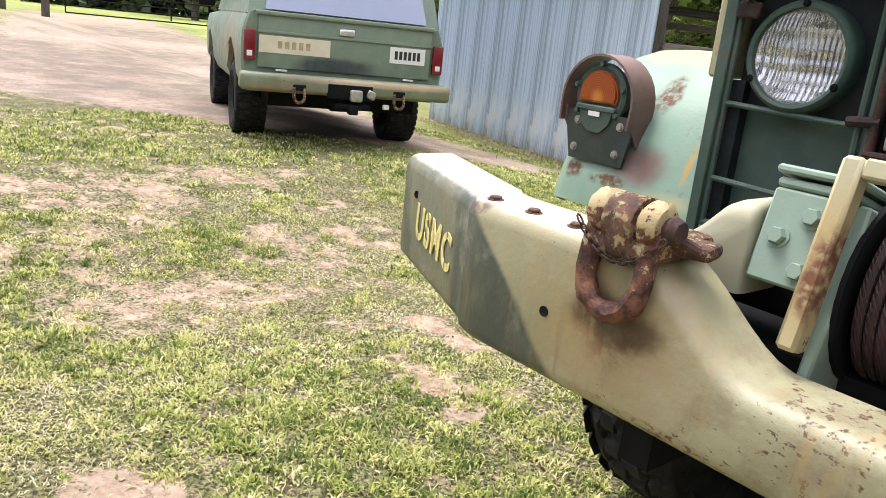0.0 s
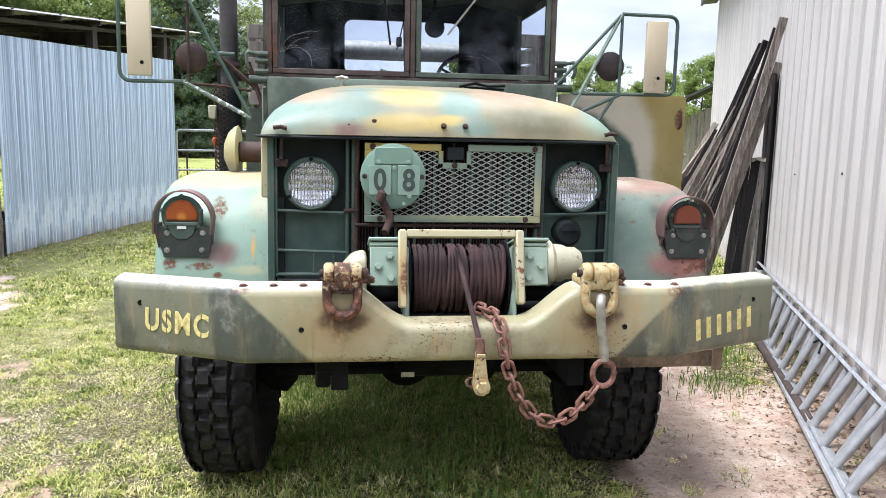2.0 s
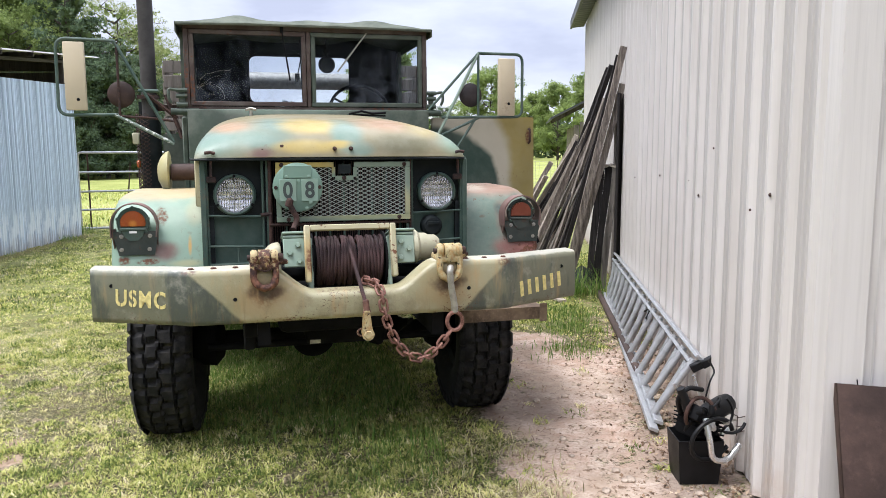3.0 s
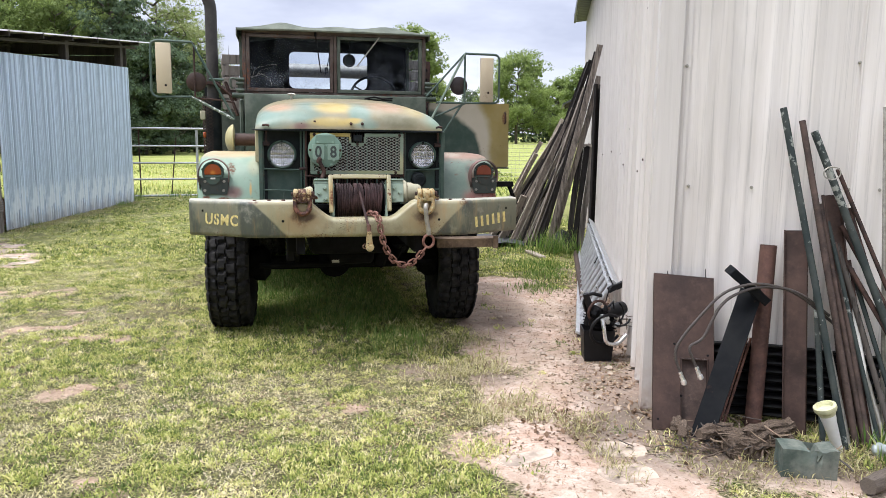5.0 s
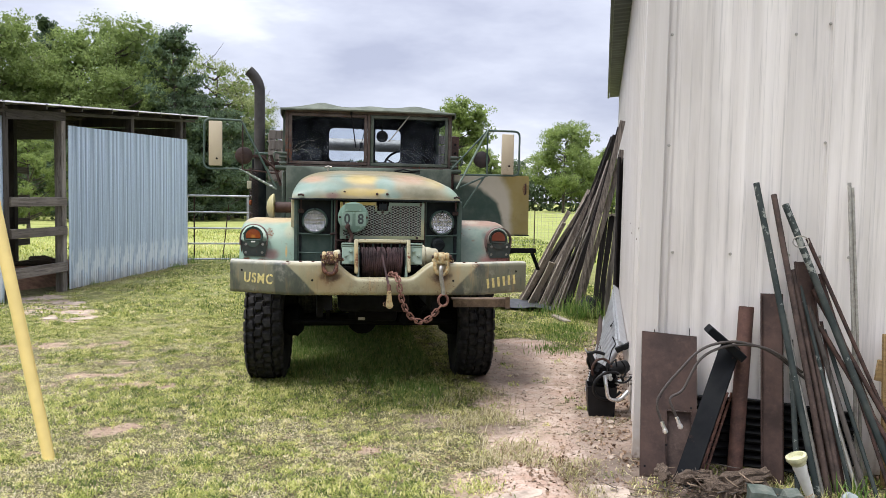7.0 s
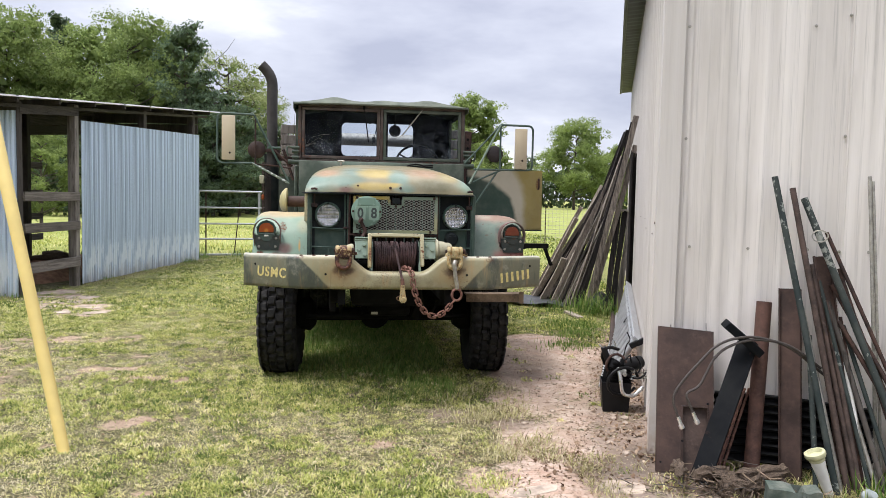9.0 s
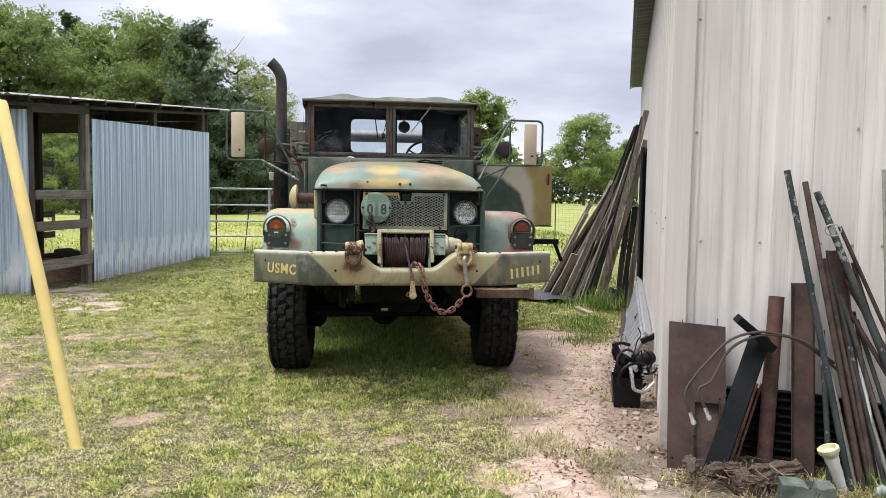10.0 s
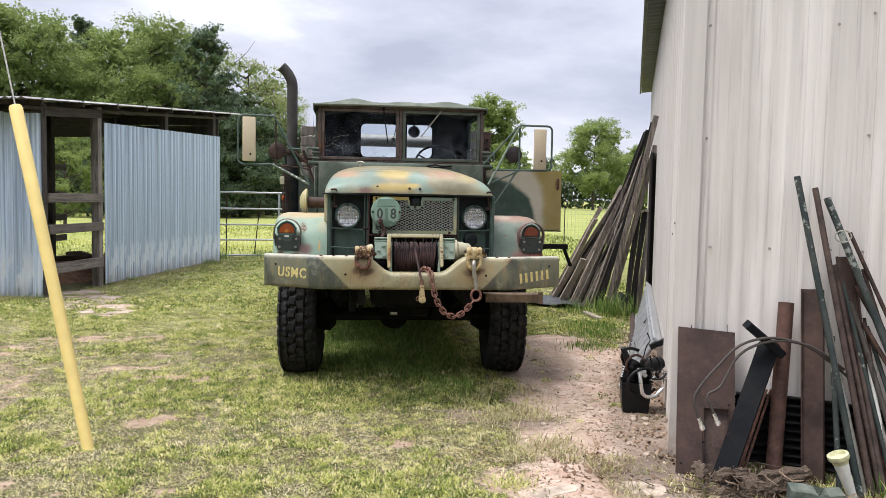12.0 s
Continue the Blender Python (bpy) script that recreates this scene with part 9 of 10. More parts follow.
            rows.append([(l * (f - 0.5), y + k2, 0.3 * k2), (l * (f - 0.5), y - k2, 0.5 * k2), (l * (f - 0.5), y - 0.6 * k2, -0.5 * k2), (l * (f - 0.5), y + 0.7 * k2, -0.4 * k2)])
        vs = grid(bm, rows, True)
        bm.faces.new(vs[0])
        bm.faces.new(vs[-1])
        a, b = rng.gauss(0.42, 0.22), rng.gauss(0.64, 0.10)
        ob = solid("wood_splinter", bm, (M_ROTWOOD, M_LITTERWOOD, M_ROTWOOD, M_DARKWOOD)[i % 4], "splintered strip of rotten wood on the heap", "wood", "rotten wood pile", smooth=0)
        ob.matrix_basis = Matrix.Translation(fw(a, b, 0.02 + max(0.0, 0.17 - abs(a - 0.45) * 0.3) * rng.random())) @ pose(0, 0, 0, rng.uniform(-40, 40), rng.uniform(-22, 22), rng.uniform(0, 180))
    bm = bmn()
    n = 26
    tube(bm, [(-0.2 + 0.42 * i / n, 0.012 * math.sin(3 * i / n), 0.02 * math.sin(5 * i / n) * i / n) for i in range(n + 1)], 0.05, 28, False, [0.041 + 0.009 * math.sin(math.pi * i / n) - 0.010 * (i / n) ** 3 for i in range(n + 1)])
    for v in bm.verts:
        ang = math.atan2(v.co.z, v.co.y)
        q = Vector((v.co.x * 14, 6 * math.cos(ang), 6 * math.sin(ang)))
        v.co += Vector((0, v.co.y, v.co.z)) * (0.13 * noise.noise(q * 0.5) + 0.09 * noise.noise(q * 1.7) - 0.16 * max(0.0, noise.noise(Vector((v.co.x * 4, 3 * ang, 5)))))
    ob = solid("firewood_log", bm, M_LOG, "grey brown weathered log lying in the grass", "log", smooth=60)
    ob.matrix_basis = Matrix.Translation(fw(1.08, 0.92, 0.05)) @ pose(0, 0, 0, 0, 0, 15)
    solid("glass_insulator", lathe(bmn(), [(0, 0.07), (0.02, 0.068), (0.03, 0.05), (0.03, 0.035), (0.042, 0.02), (0.04, 0.0), (0, 0.0)], pose(0, 0, 0, 60, 0, 0), 18), plain("pale_green_glass", (0.30, 0.335, 0.33), 0.15, 0, 0.1, 8, 0.8), "pale green glass insulator lying by the scrap", "insulator", at=tuple(fw(1.16, 0.52, 0.03)))
    # boards at the far end
    strip(1.72, 0.14, 1.70, 0.10, 0.95, 0.55, 0.03, M_YELLOWWOOD, "yellowed wide board standing against the wall", -20, "board")
    strip(1.62, 0.20, 1.61, 0.13, 0.62, 0.28, 0.02, M_BROWNSTEEL, "dark brown rusted plate against the board", -20)
    lean("board", bar(bmn(), fw(1.40, 0.12, 0.72), fw(2.1, 0.12, 0.64), 0.02, 0.13, 0.003), M_YELLOWWOOD, "yellow brown plank lying level against the wall", "board")


build_front_clutter()


def build_ladder():
    l = thing("extension_ladder", tuple(sw(1.8, 0.2)), 0, "aluminium extension ladder lying on edge against the wall", "ladder")
    o = sw(1.8, 0.2)

    def rail(s0, s1, out0, z0, out1, z1, w):
        bm = bmn()
        a, b = sw(s0, out0, z0), sw(s1, out1, z1)
        bar(bm, a - o, b - o, 0.028, w, 0.002, 0)
        return part("rail", bm, M_ALU, l)

    top0, top1 = (0.065, 0.42), (0.065, 0.46)
    for k, d in ((0, 0.0), (1, 0.065)):
        bm = bmn()
        a, b = sw(1.8 + 0.12 * k, top0[0] + d * 0.5, top0[1] + 0.03 - d * 0.9), sw(6.35, top1[0] + d * 0.5, top1[1] + 0.03 - d * 0.9)
        bar(bm, a - o, b - o, 0.09 if k == 0 else 0.05, 0.022, 0.002, 40)
        part("rail", bm, M_ALU, l)
        bm = bmn()
        a, b = sw(1.70 + 0.1 * k, 0.36 - d * 0.7, 0.03 + d * 0.2), sw(6.30, 0.20 - d * 0.7, 0.035 + d * 0.2)
        bar(bm, a - o, b - o, 0.06, 0.022, 0.002, 20)
        part("rail", bm, M_ALU, l)
        for i in range(15):
            s = 1.93 + i * 0.30 + 0.13 * k
            bm = rod(bmn(), sw(s, 0.34 - 0.035 * (s - 1.7) - d * 0.8, 0.05) - o, sw(s, top0[0] + 0.02 + d * 0.2, 0.42 + 0.003 * i - d * 0.8) - o, 0.025, None, 12)
            part("rung", bm, M_ALU, l)
    for s, out, z in ((1.80, 0.03, 0.44), (1.81, 0.09, 0.41)):
        part("end_cap", box(bmn(), tuple(sw(s, out, z) - o), (0.05, 0.045, 0.085), (0, 60, -20), 0.006), M_BLACKPLASTIC, l)
    bm = tube(bmn(), [p - o for p in (sw(3.4, 0.16, 0.36), sw(3.5, 0.12, 0.40), sw(3.65, 0.10, 0.39), sw(3.75, 0.14, 0.33))], 0.008, 6)
    part("rope_tie", bm, M_BLACKPLASTIC, l)


build_ladder()
solid("scrap_pipe", (lambda b: lathe(b, [(0.024, -1.7), (0.033, -1.7), (0.033, 1.7), (0.024, 1.7), (0.024, -1.6), (0, -1.6)][::1], along((2.42, 1.545, 0.035), (3.56, 4.60, 0.035))[0], 14))(bmn()), M_PIPERUST, "rusty steel pipe lying on the ground along the ladder", "pipe")


def build_engine():
    t = thing("parts_tub", (1.78, -0.27, 0), -15, "black plastic tub of engine parts by the wall", "tub")
    bm = bmn()
    grid(bm, [[(-0.10, -0.09, 0), (0.10, -0.09, 0), (0.10, 0.10, 0), (-0.10, 0.10, 0)], [(-0.118, -0.108, 0.24), (0.118, -0.108, 0.24), (0.118, 0.115, 0.24), (-0.118, 0.115, 0.24)]], True)
    vs = [v for v in bm.verts if v.co.z < 0.01]
    bm.faces.new(vs)
    part("tub", thicken(bm, 0.006), M_BLACKPLASTIC, t)
    e = thing("small_engine", (1.79, -0.27, 0.2), 10, "black small engine with bent bright pipes and hoses", "engine")
    bm = box(bmn(), (0.0, 0, 0.10), (0.17, 0.15, 0.14), (0, 15, 0), 0.02, 2)
    part("block", bm, M_DARK, e)
    for i in range(6):
        part("cooling_fin", box(bmn(), (0.01, 0, 0.045 + i * 0.022), (0.2, 0.17, 0.006), (0, 15, 0)), M_DARK, e)
    part("muffler", lathe(bmn(), [(0, -0.11), (0.05, -0.1), (0.056, -0.06), (0.056, 0.06), (0.05, 0.1), (0, 0.11)], pose(0.13, 0.0, 0.16, 0, 80, 10), 20), M_BLACKPLASTIC, e)
    part("carburettor", box(bmn(), (-0.06, -0.06, 0.18), (0.1, 0.08, 0.08), (10, 30, 20), 0.015, 2), M_DARK, e)
    part("intake_stub", rod(bmn(), (-0.10, -0.04, 0.2), (-0.15, -0.03, 0.32), 0.028, 0.022, 14), M_BLACKPLASTIC, e)
    loop = [(-0.02 + 0.135 * math.cos(a), -0.13 - 0.02 * math.sin(a), 0.06 + 0.115 * math.sin(a)) for a in [0.3 + i * 0.26 for i in range(22)]]
    part("black_hose", tube(bmn(), loop, 0.012, 8), M_BLACKPLASTIC, e)
    part("bright_pipe", tube(bmn(), rounded([(-0.05, -0.11, 0.17), (-0.055, -0.15, 0.08), (-0.04, -0.16, -0.04), (0.06, -0.16, -0.06), (0.15, -0.15, 0.01)], 0.06, 5), 0.016, 10), M_CHROME, e)
    rng = random.Random(17)
    for i in range(6):
        a0 = rng.uniform(0, 6.28)
        c0 = Vector((rng.uniform(-0.09, 0.09), rng.uniform(-0.13, -0.02), rng.uniform(0.05, 0.2)))
        r0 = rng.uniform(0.05, 0.10)
        tilt = Matrix.Rotation(rng.uniform(-0.8, 0.8), 3, "Z") @ Matrix.Rotation(rng.uniform(-0.6, 0.6), 3, "Y")
        part("black_hose", tube(bmn(), [c0 + tilt @ Vector((r0 * math.cos(a), 0.02 * math.sin(2 * a), r0 * math.sin(a))) for a in [a0 + j * 0.3 for j in range(13)]], rng.uniform(0.005, 0.011), 7), M_BLACKPLASTIC if i % 3 else M_RUST, e)
    for i in range(7):
        p = Vector((rng.uniform(-0.11, 0.11), rng.uniform(-0.15, -0.08), rng.uniform(0.03, 0.22)))
        part("fitting", lathe(bmn(), [(0, 0.02), (0.012, 0.02), (0.016, 0.01), (0.016, -0.01), (0.01, -0.03), (0, -0.03)], Matrix.Translation(p) @ pose(0, 0, 0, rng.uniform(0, 180), rng.uniform(0, 90), 0), 10), (M_CHROME, M_GALV, M_DARK)[i % 3], e)
    part("handlebar", tube(bmn(), rounded([(-0.10, 0.02, 0.17), (-0.16, -0.02, 0.26), (-0.12, -0.05, 0.33), (-0.02, -0.05, 0.30)], 0.04, 4), 0.013, 8), M_BLACKPLASTIC, e)
    part("lever", rod(bmn(), (-0.06, -0.02, 0.2), (-0.17, 0.0, 0.34), 0.007, None, 8), M_CHROME, e)
    part("lever", rod(bmn(), (0.02, 0.0, 0.22), (-0.02, 0.02, 0.36), 0.007, None, 8), M_CHROME, e)
    part("shaft", rod(bmn(), (0.08, -0.03, 0.10), (0.28, -0.05, 0.10), 0.007, None, 8), M_GALV, e)
    part("shaft", rod(bmn(), (0.08, -0.05, 0.06), (0.28, -0.08, 0.055), 0.006, None, 8), M_GALV, e)
    bm = bmn()
    for x in (0.19, 0.28):
        tube(bm, [(x, -0.09, 0.03), (x, -0.09, 0.14), (x, 0.02, 0.14)], 0.003, 5)
    for z in (0.05, 0.08, 0.13):
        rod(bm, (0.19, -0.09, z), (0.28, -0.09, z), 0.0025, None, 5)
    part("wire_guard", bm, M_RUST, e)
    part("bolt_head", bolt(bmn(), (-0.01, -0.11, 0.13), (0, -1, 0), 0.016, 0.02), M_CHROME, e)
    part("cable", tube(bmn(), rounded([(0.06, 0.02, 0.2), (0.08, 0.0, 0.33), (0.13, 0.02, 0.36), (0.11, 0.05, 0.42)], 0.03, 3), 0.005, 6), M_BLACKPLASTIC, e)


build_engine()


def build_lumber():
    rng = random.Random(9)

    def board(s0, o0, s1, o1, z1, w, t, mat, roll, label):
        """A board from its foot to its head; its broad side faces the yard, turned by roll."""
        a, b = sw(s0, o0, 0.02), sw(s1, o1, z1)
        d = (b - a).normalized()
        n = Vector((-0.25, -1.0, 0.15))
        n = Matrix.Rotation(radians(roll), 3, d) @ (n - d * n.dot(d)).normalized()
        u = d.cross(n)
        bm = bmn()
        rows = []
        for i in range(9):
            f = i / 8
            c = a.lerp(b, f) + n * (0.02 * math.sin(3.1 * f) * math.sin(s0 * 7)) + u * (0.012 * math.sin(5 * f + s0 * 9))
            k = w / 2 * (1 - 0.1 * math.sin(4 * f + o0 * 11) ** 2)
            rows.append([c + u * k + n * t / 2, c - u * k + n * t / 2, c - u * k - n * t / 2, c + u * k - n * t / 2])
        vs = grid(bm, rows, True)
        bm.faces.new(vs[0])
        bm.faces.new(vs[-1])
        solid("old_board", bm, mat, label, "board", "lumber leaning on the building", smooth=0)

    grey = "long grey weathered board leaning on the building"
    # foot (along the wall, out from it) and head (along, out, height) of each board
    front = (((6.68, 0.66, 6.34, 0.05, 2.93), 0.085, M_LUMBER, "broad grey plank leaning on the building"), ((6.78, 0.76, 6.41, 0.09, 2.84), 0.055, M_BLACKWOOD, grey), ((6.74, 0.60, 6.41, 0.04, 2.51), 0.08, M_LUMBER, grey),
             ((7.04, 0.98, 6.58, 0.14, 2.74), 0.06, M_BLACKWOOD, "long dark board leaning on the building"), ((7.14, 1.08, 6.65, 0.18, 2.72), 0.055, M_BLACKWOOD, "long dark board leaning on the building"), ((7.17, 1.21, 6.70, 0.37, 2.08), 0.055, M_LUMBER, grey))
    for (s0, o0, s1, o1, z1), w, mat, label in front:
        board(s0, o0, s1, o1, z1, w, 0.04, mat, rng.uniform(-12, 12), label)
    # the fan behind them, filled by like boards
    for i in range(17):
        f = i / 16
        mat = (M_LUMBER, M_BLACKWOOD, M_BLACKWOOD, M_LUMBER, M_GREYWOOD)[i % 5]
        board(6.84 + 0.34 * f + rng.uniform(-0.02, 0.05), 0.80 + 0.42 * f, 6.50 + 0.22 * f + rng.uniform(-0.03, 0.03), 0.14 + 0.24 * f, 2.6 - 0.75 * f + rng.uniform(-0.5, 0.1), rng.uniform(0.028, 0.05), 0.04, mat, rng.uniform(-35, 35), grey if mat is not M_BLACKWOOD else "blackened board within the lumber pile")
    for i in range(9):
        f = i / 8
        board(7.18 + 0.46 * f, 1.20 + 0.26 * f, 6.76 + 0.42 * f, 0.36 + 0.2 * f, 2.02 - 0.32 * f + rng.uniform(-0.25, 0.08), rng.uniform(0.03, 0.05), 0.035, (M_BLACKWOOD, M_LUMBER, M_LUMBERPALE)[i % 3], rng.uniform(-35, 35), ("blackened board within the lumber pile", grey, "pale split board within the lumber pile")[i % 3])
    pale = "shorter pale split board leaning on the lumber pile"
    for (s0, o0, s1, o1, z1), w, mat in (((7.68, 1.43, 7.17, 0.50, 1.92), 0.06, M_LUMBERPALE), ((7.72, 1.58, 7.15, 0.55, 1.74), 0.07, M_LUMBERPALE), ((7.81, 1.65, 7.35, 0.82, 1.58), 0.06, M_LUMBER), ((7.67, 1.59, 7.28, 0.88, 1.40), 0.07, M_LUMBERPALE), ((7.38, 1.41, 7.19, 1.07, 0.76), 0.10, M_LUMBERPALE)):
        board(s0, o0, s1, o1, z1, w, 0.03, mat, rng.uniform(-25, 25), pale)
    for i in range(5):
        board(7.55 + 0.05 * i, 1.33 + 0.05 * i, 7.12 + 0.03 * i, 0.52 + 0.08 * i, 1.70 - 0.13 * i, rng.uniform(0.035, 0.055), 0.03, (M_BLACKWOOD, M_DARKWOOD)[i % 2], rng.uniform(-35, 35), "dark split board within the lumber pile")
    for i in range(3):
        board(6.63 + 0.02 * i, 0.36 - 0.085 * i, 6.59 - 0.01 * i, 0.25 - 0.085 * i, 1.56, 0.085, 0.022, M_GREYWOOD if i == 2 else M_BLACKWOOD, 0, "upright fence paling leaning on the building")
    rag = bmn()
    grid(rag, [[sw(6.58, 0.02 + 0.3 * j / 8, 1.535) + Vector((0.0, (i - 1.5) * 0.03, 0.035 * math.sin(math.pi * i / 3) + 0.012 * math.sin(j * 2.1 + i))) for j in range(9)] for i in range(4)])
    solid("cloth_strip", thicken(rag, 0.006), M_LUMBERPALE, "pale frayed cloth lying over the tops of the palings", "cloth")
    for s0, w, mat, lab in ((6.43, 0.20, M_BLACKWOOD, "dark plank standing against the building"), (6.68, 0.22, M_GREYWOOD, "grey plank standing against the building")):
        bm = bmn()
        bar(bm, sw(s0, 0.055, 0.0), sw(s0, 0.050, 2.40), 0.028, w, 0.003, 69.7)
        solid("old_board", bm, mat, lab, "board", "lumber leaning on the building", smooth=0)
    bm = bmn()
    rows = [[sw(6.75 + 0.12 * i, 1.0 + 0.16 * j + 0.05 * math.sin(i), 0.03 + 0.05 * abs(math.sin(i * 1.3 + j * 0.9))) for j in range(7)] for i in range(9)]
    grid(bm, rows)
    solid("tarpaulin", thicken(bm, 0.004), plain("grey_black_tarpaulin", (0.045, 0.047, 0.052), 0.55, 0, 0.3, 6), "crumpled dark tarpaulin on the ground by the lumber", "tarpaulin")
    bm = bmn()
    rows = [[sw(6.25 + 0.10 * i, 0.28 + 0.09 * j, 0.05 + 0.28 * math.sin(math.pi * (i + 0.5) / 7) * math.sin(math.pi * (j + 0.5) / 5)) for j in range(6)] for i in range(8)]
    grid(bm, rows)
    solid("black_bag", thicken(bm, 0.004), M_BLACKPLASTIC, "black plastic bag at the end of the ladder", "bag")
    solid("plank_scrap", bar(bmn(), sw(6.3, 0.95, 0.03), sw(5.75, 0.72, 0.03), 0.09, 0.03, 0.004), M_LUMBERPALE, "pale piece of broken plank lying in the weeds", "board")


build_lumber()


def build_stand():
    s = thing("side_step", (1.2, 3.0, 0))
    s.parent = TRUCK
    part("step_rail", span(bmn(), -0.3, 0.90, -0.03, 0.03, 1.09, 1.15, 0.005), M_DARK, s)
    part("step_brace", bar(bmn(), (0.86, 0, 1.09), (0.95, 0.02, 0.88), 0.04, 0.03), M_DARK, s)
    part("step_brace", bar(bmn(), (0.62, 0, 1.10), (-0.2, 0.02, 0.95), 0.03, 0.03), M_DARK, s)


build_stand()
def build_lean_to():
    b = thing("far_barn", (9.75, 20.6, 0), -20, "grey board lean-to with a dark iron roof beyond the building", "shed")
    for i in range(16):
        part("wall_board", span(bmn(), 0.45 + i * 0.2, 0.635 + i * 0.2, 0.0, 0.025, 0.0, 2.55 + 0.10 * i, 0.004), M_GREYWOOD, b)
    part("side_wall", span(bmn(), 0.45, 0.475, 0.03, 4.0, 0.0, 2.5), M_GREYWOOD, b)
    part("roof", prism(bmn(), [(-0.35, 2.72), (4.2, 5.0), (4.2, 5.06), (-0.35, 2.78)], pose(0, 4.2, 0, 90, 0, 0), 4.8), M_DARKTRIM, b)
    for i in range(5):
        part("rafter", bar(bmn(), (-0.25, -0.3 + i * 0.5, 2.70), (4.0, -0.3 + i * 0.5, 4.83), 0.05, 0.10), M_DARKWOOD, b)


build_lean_to()


def build_cart():
    c = thing("garden_cart", (-9.65, 13.8, 0), 20, "small red garden cart standing behind the shed", "cart")
    part("tray", box(bmn(), (0, 0, 0.42), (0.75, 0.42, 0.2), (0, 0, 0), 0.02), paint("red_cart_paint", (0.42, 0.035, 0.03), (), 0.1, 0.5), c)
    for x in (-0.25, 0.25):
        for y in (-0.22, 0.22):
            part("wheel", lathe(bmn(), [(0.03, -0.03), (0.15, -0.03), (0.16, 0), (0.15, 0.03), (0.03, 0.03)], pose(x, y, 0.16, 90, 0, 0), 18), M_TYRE, c)
        part("leg", span(bmn(), x - 0.02, x + 0.02, -0.2, 0.2, 0.14, 0.33), M_DARK, c)
    part("handle", rod(bmn(), (0.36, 0, 0.4), (0.85, 0, 0.55), 0.012, None, 8), M_DARK, c)


build_cart()


# ==== grass, weeds and litter ====
def blades(name, pts, length, width, lean_by, seed, material, label, category="grass", tone=None, tall=None, leafy=0.0):
    """Single curved-over blades as triangles, one island each; tone (0 to 1) sets a blade's place in the colour ramp."""
    rng = np.random.default_rng(seed)
    n = len(pts)
    z = height_at(pts[:, 0], pts[:, 1])
    a = rng.uniform(0, 2 * np.pi, n)
    l = length * rng.uniform(0.5, 1.35, n) * (1.0 if tall is None else tall)
    t = np.clip(rng.normal(lean_by, 0.3, n), 0, 1.35)
    base = np.stack([pts[:, 0], pts[:, 1], z - 0.004], 1)
    out = np.stack([np.cos(a), np.sin(a), np.zeros(n)], 1)
    b2 = a + rng.uniform(0.9, 2.2, n)
    broad = np.where(rng.uniform(0, 1, n) < leafy, 1.9, 1.0)
    side = np.stack([np.cos(b2), np.sin(b2), np.zeros(n)], 1) * (width * broad * rng.uniform(0.6, 1.4, n) / 2)[:, None]
    up = np.array([[0, 0, 1.0]])
    mid = base + (out * np.sin(t * 0.6)[:, None] + up * np.cos(t * 0.6)[:, None]) * (l * 0.5)[:, None]
    tip = mid + (out * np.sin(t * 1.3)[:, None] + up * np.cos(t * 1.3)[:, None]) * (l * 0.5)[:, None]
    co = np.stack([base, mid + side, mid - side, tip], 1).reshape(-1, 3)
    i = np.arange(n)[:, None] * 4
    tri = np.concatenate([i + np.array([[0, 1, 2]]), i + np.array([[2, 1, 3]])], 0)
    me = bpy.data.meshes.new(name)
    me.vertices.add(len(co))
    me.vertices.foreach_set("co", co.astype(np.float32).ravel())
    me.loops.add(tri.size)
    me.loops.foreach_set("vertex_index", tri.astype(np.int32).ravel())
    me.polygons.add(len(tri))
    me.polygons.foreach_set("loop_start", np.arange(0, tri.size, 3, dtype=np.int32))
    if tone is None:
        tone = rng.uniform(0, 1, n)
    at = me.attributes.new("tone", "FLOAT", "POINT")
    at.data.foreach_set("value", np.repeat(np.clip(tone, 0, 1), 4).astype(np.float32))
    me.update(calc_edges=True)
    me.materials.append(material)
    return tagged(new(name, me), label, category, kind="stuff")


def scatter(x0, x1, y0, y1, per, seed):
    rng = np.random.default_rng(seed)
    n = int((x1 - x0) * (y1 - y0) * per)
    return np.stack([rng.uniform(x0, x1, n), rng.uniform(y0, y1, n)], 1), rng


def outside(p):
    """Points not inside the building, the shed's walls or under the wheels."""
    d = p - np.array([[1.64, -1.37]])
    a, s = d[:, 0] * 0.938 - d[:, 1] * 0.347, d[:, 0] * 0.347 + d[:, 1] * 0.938
    return ~((a > -0.02) & (s > -0.03))


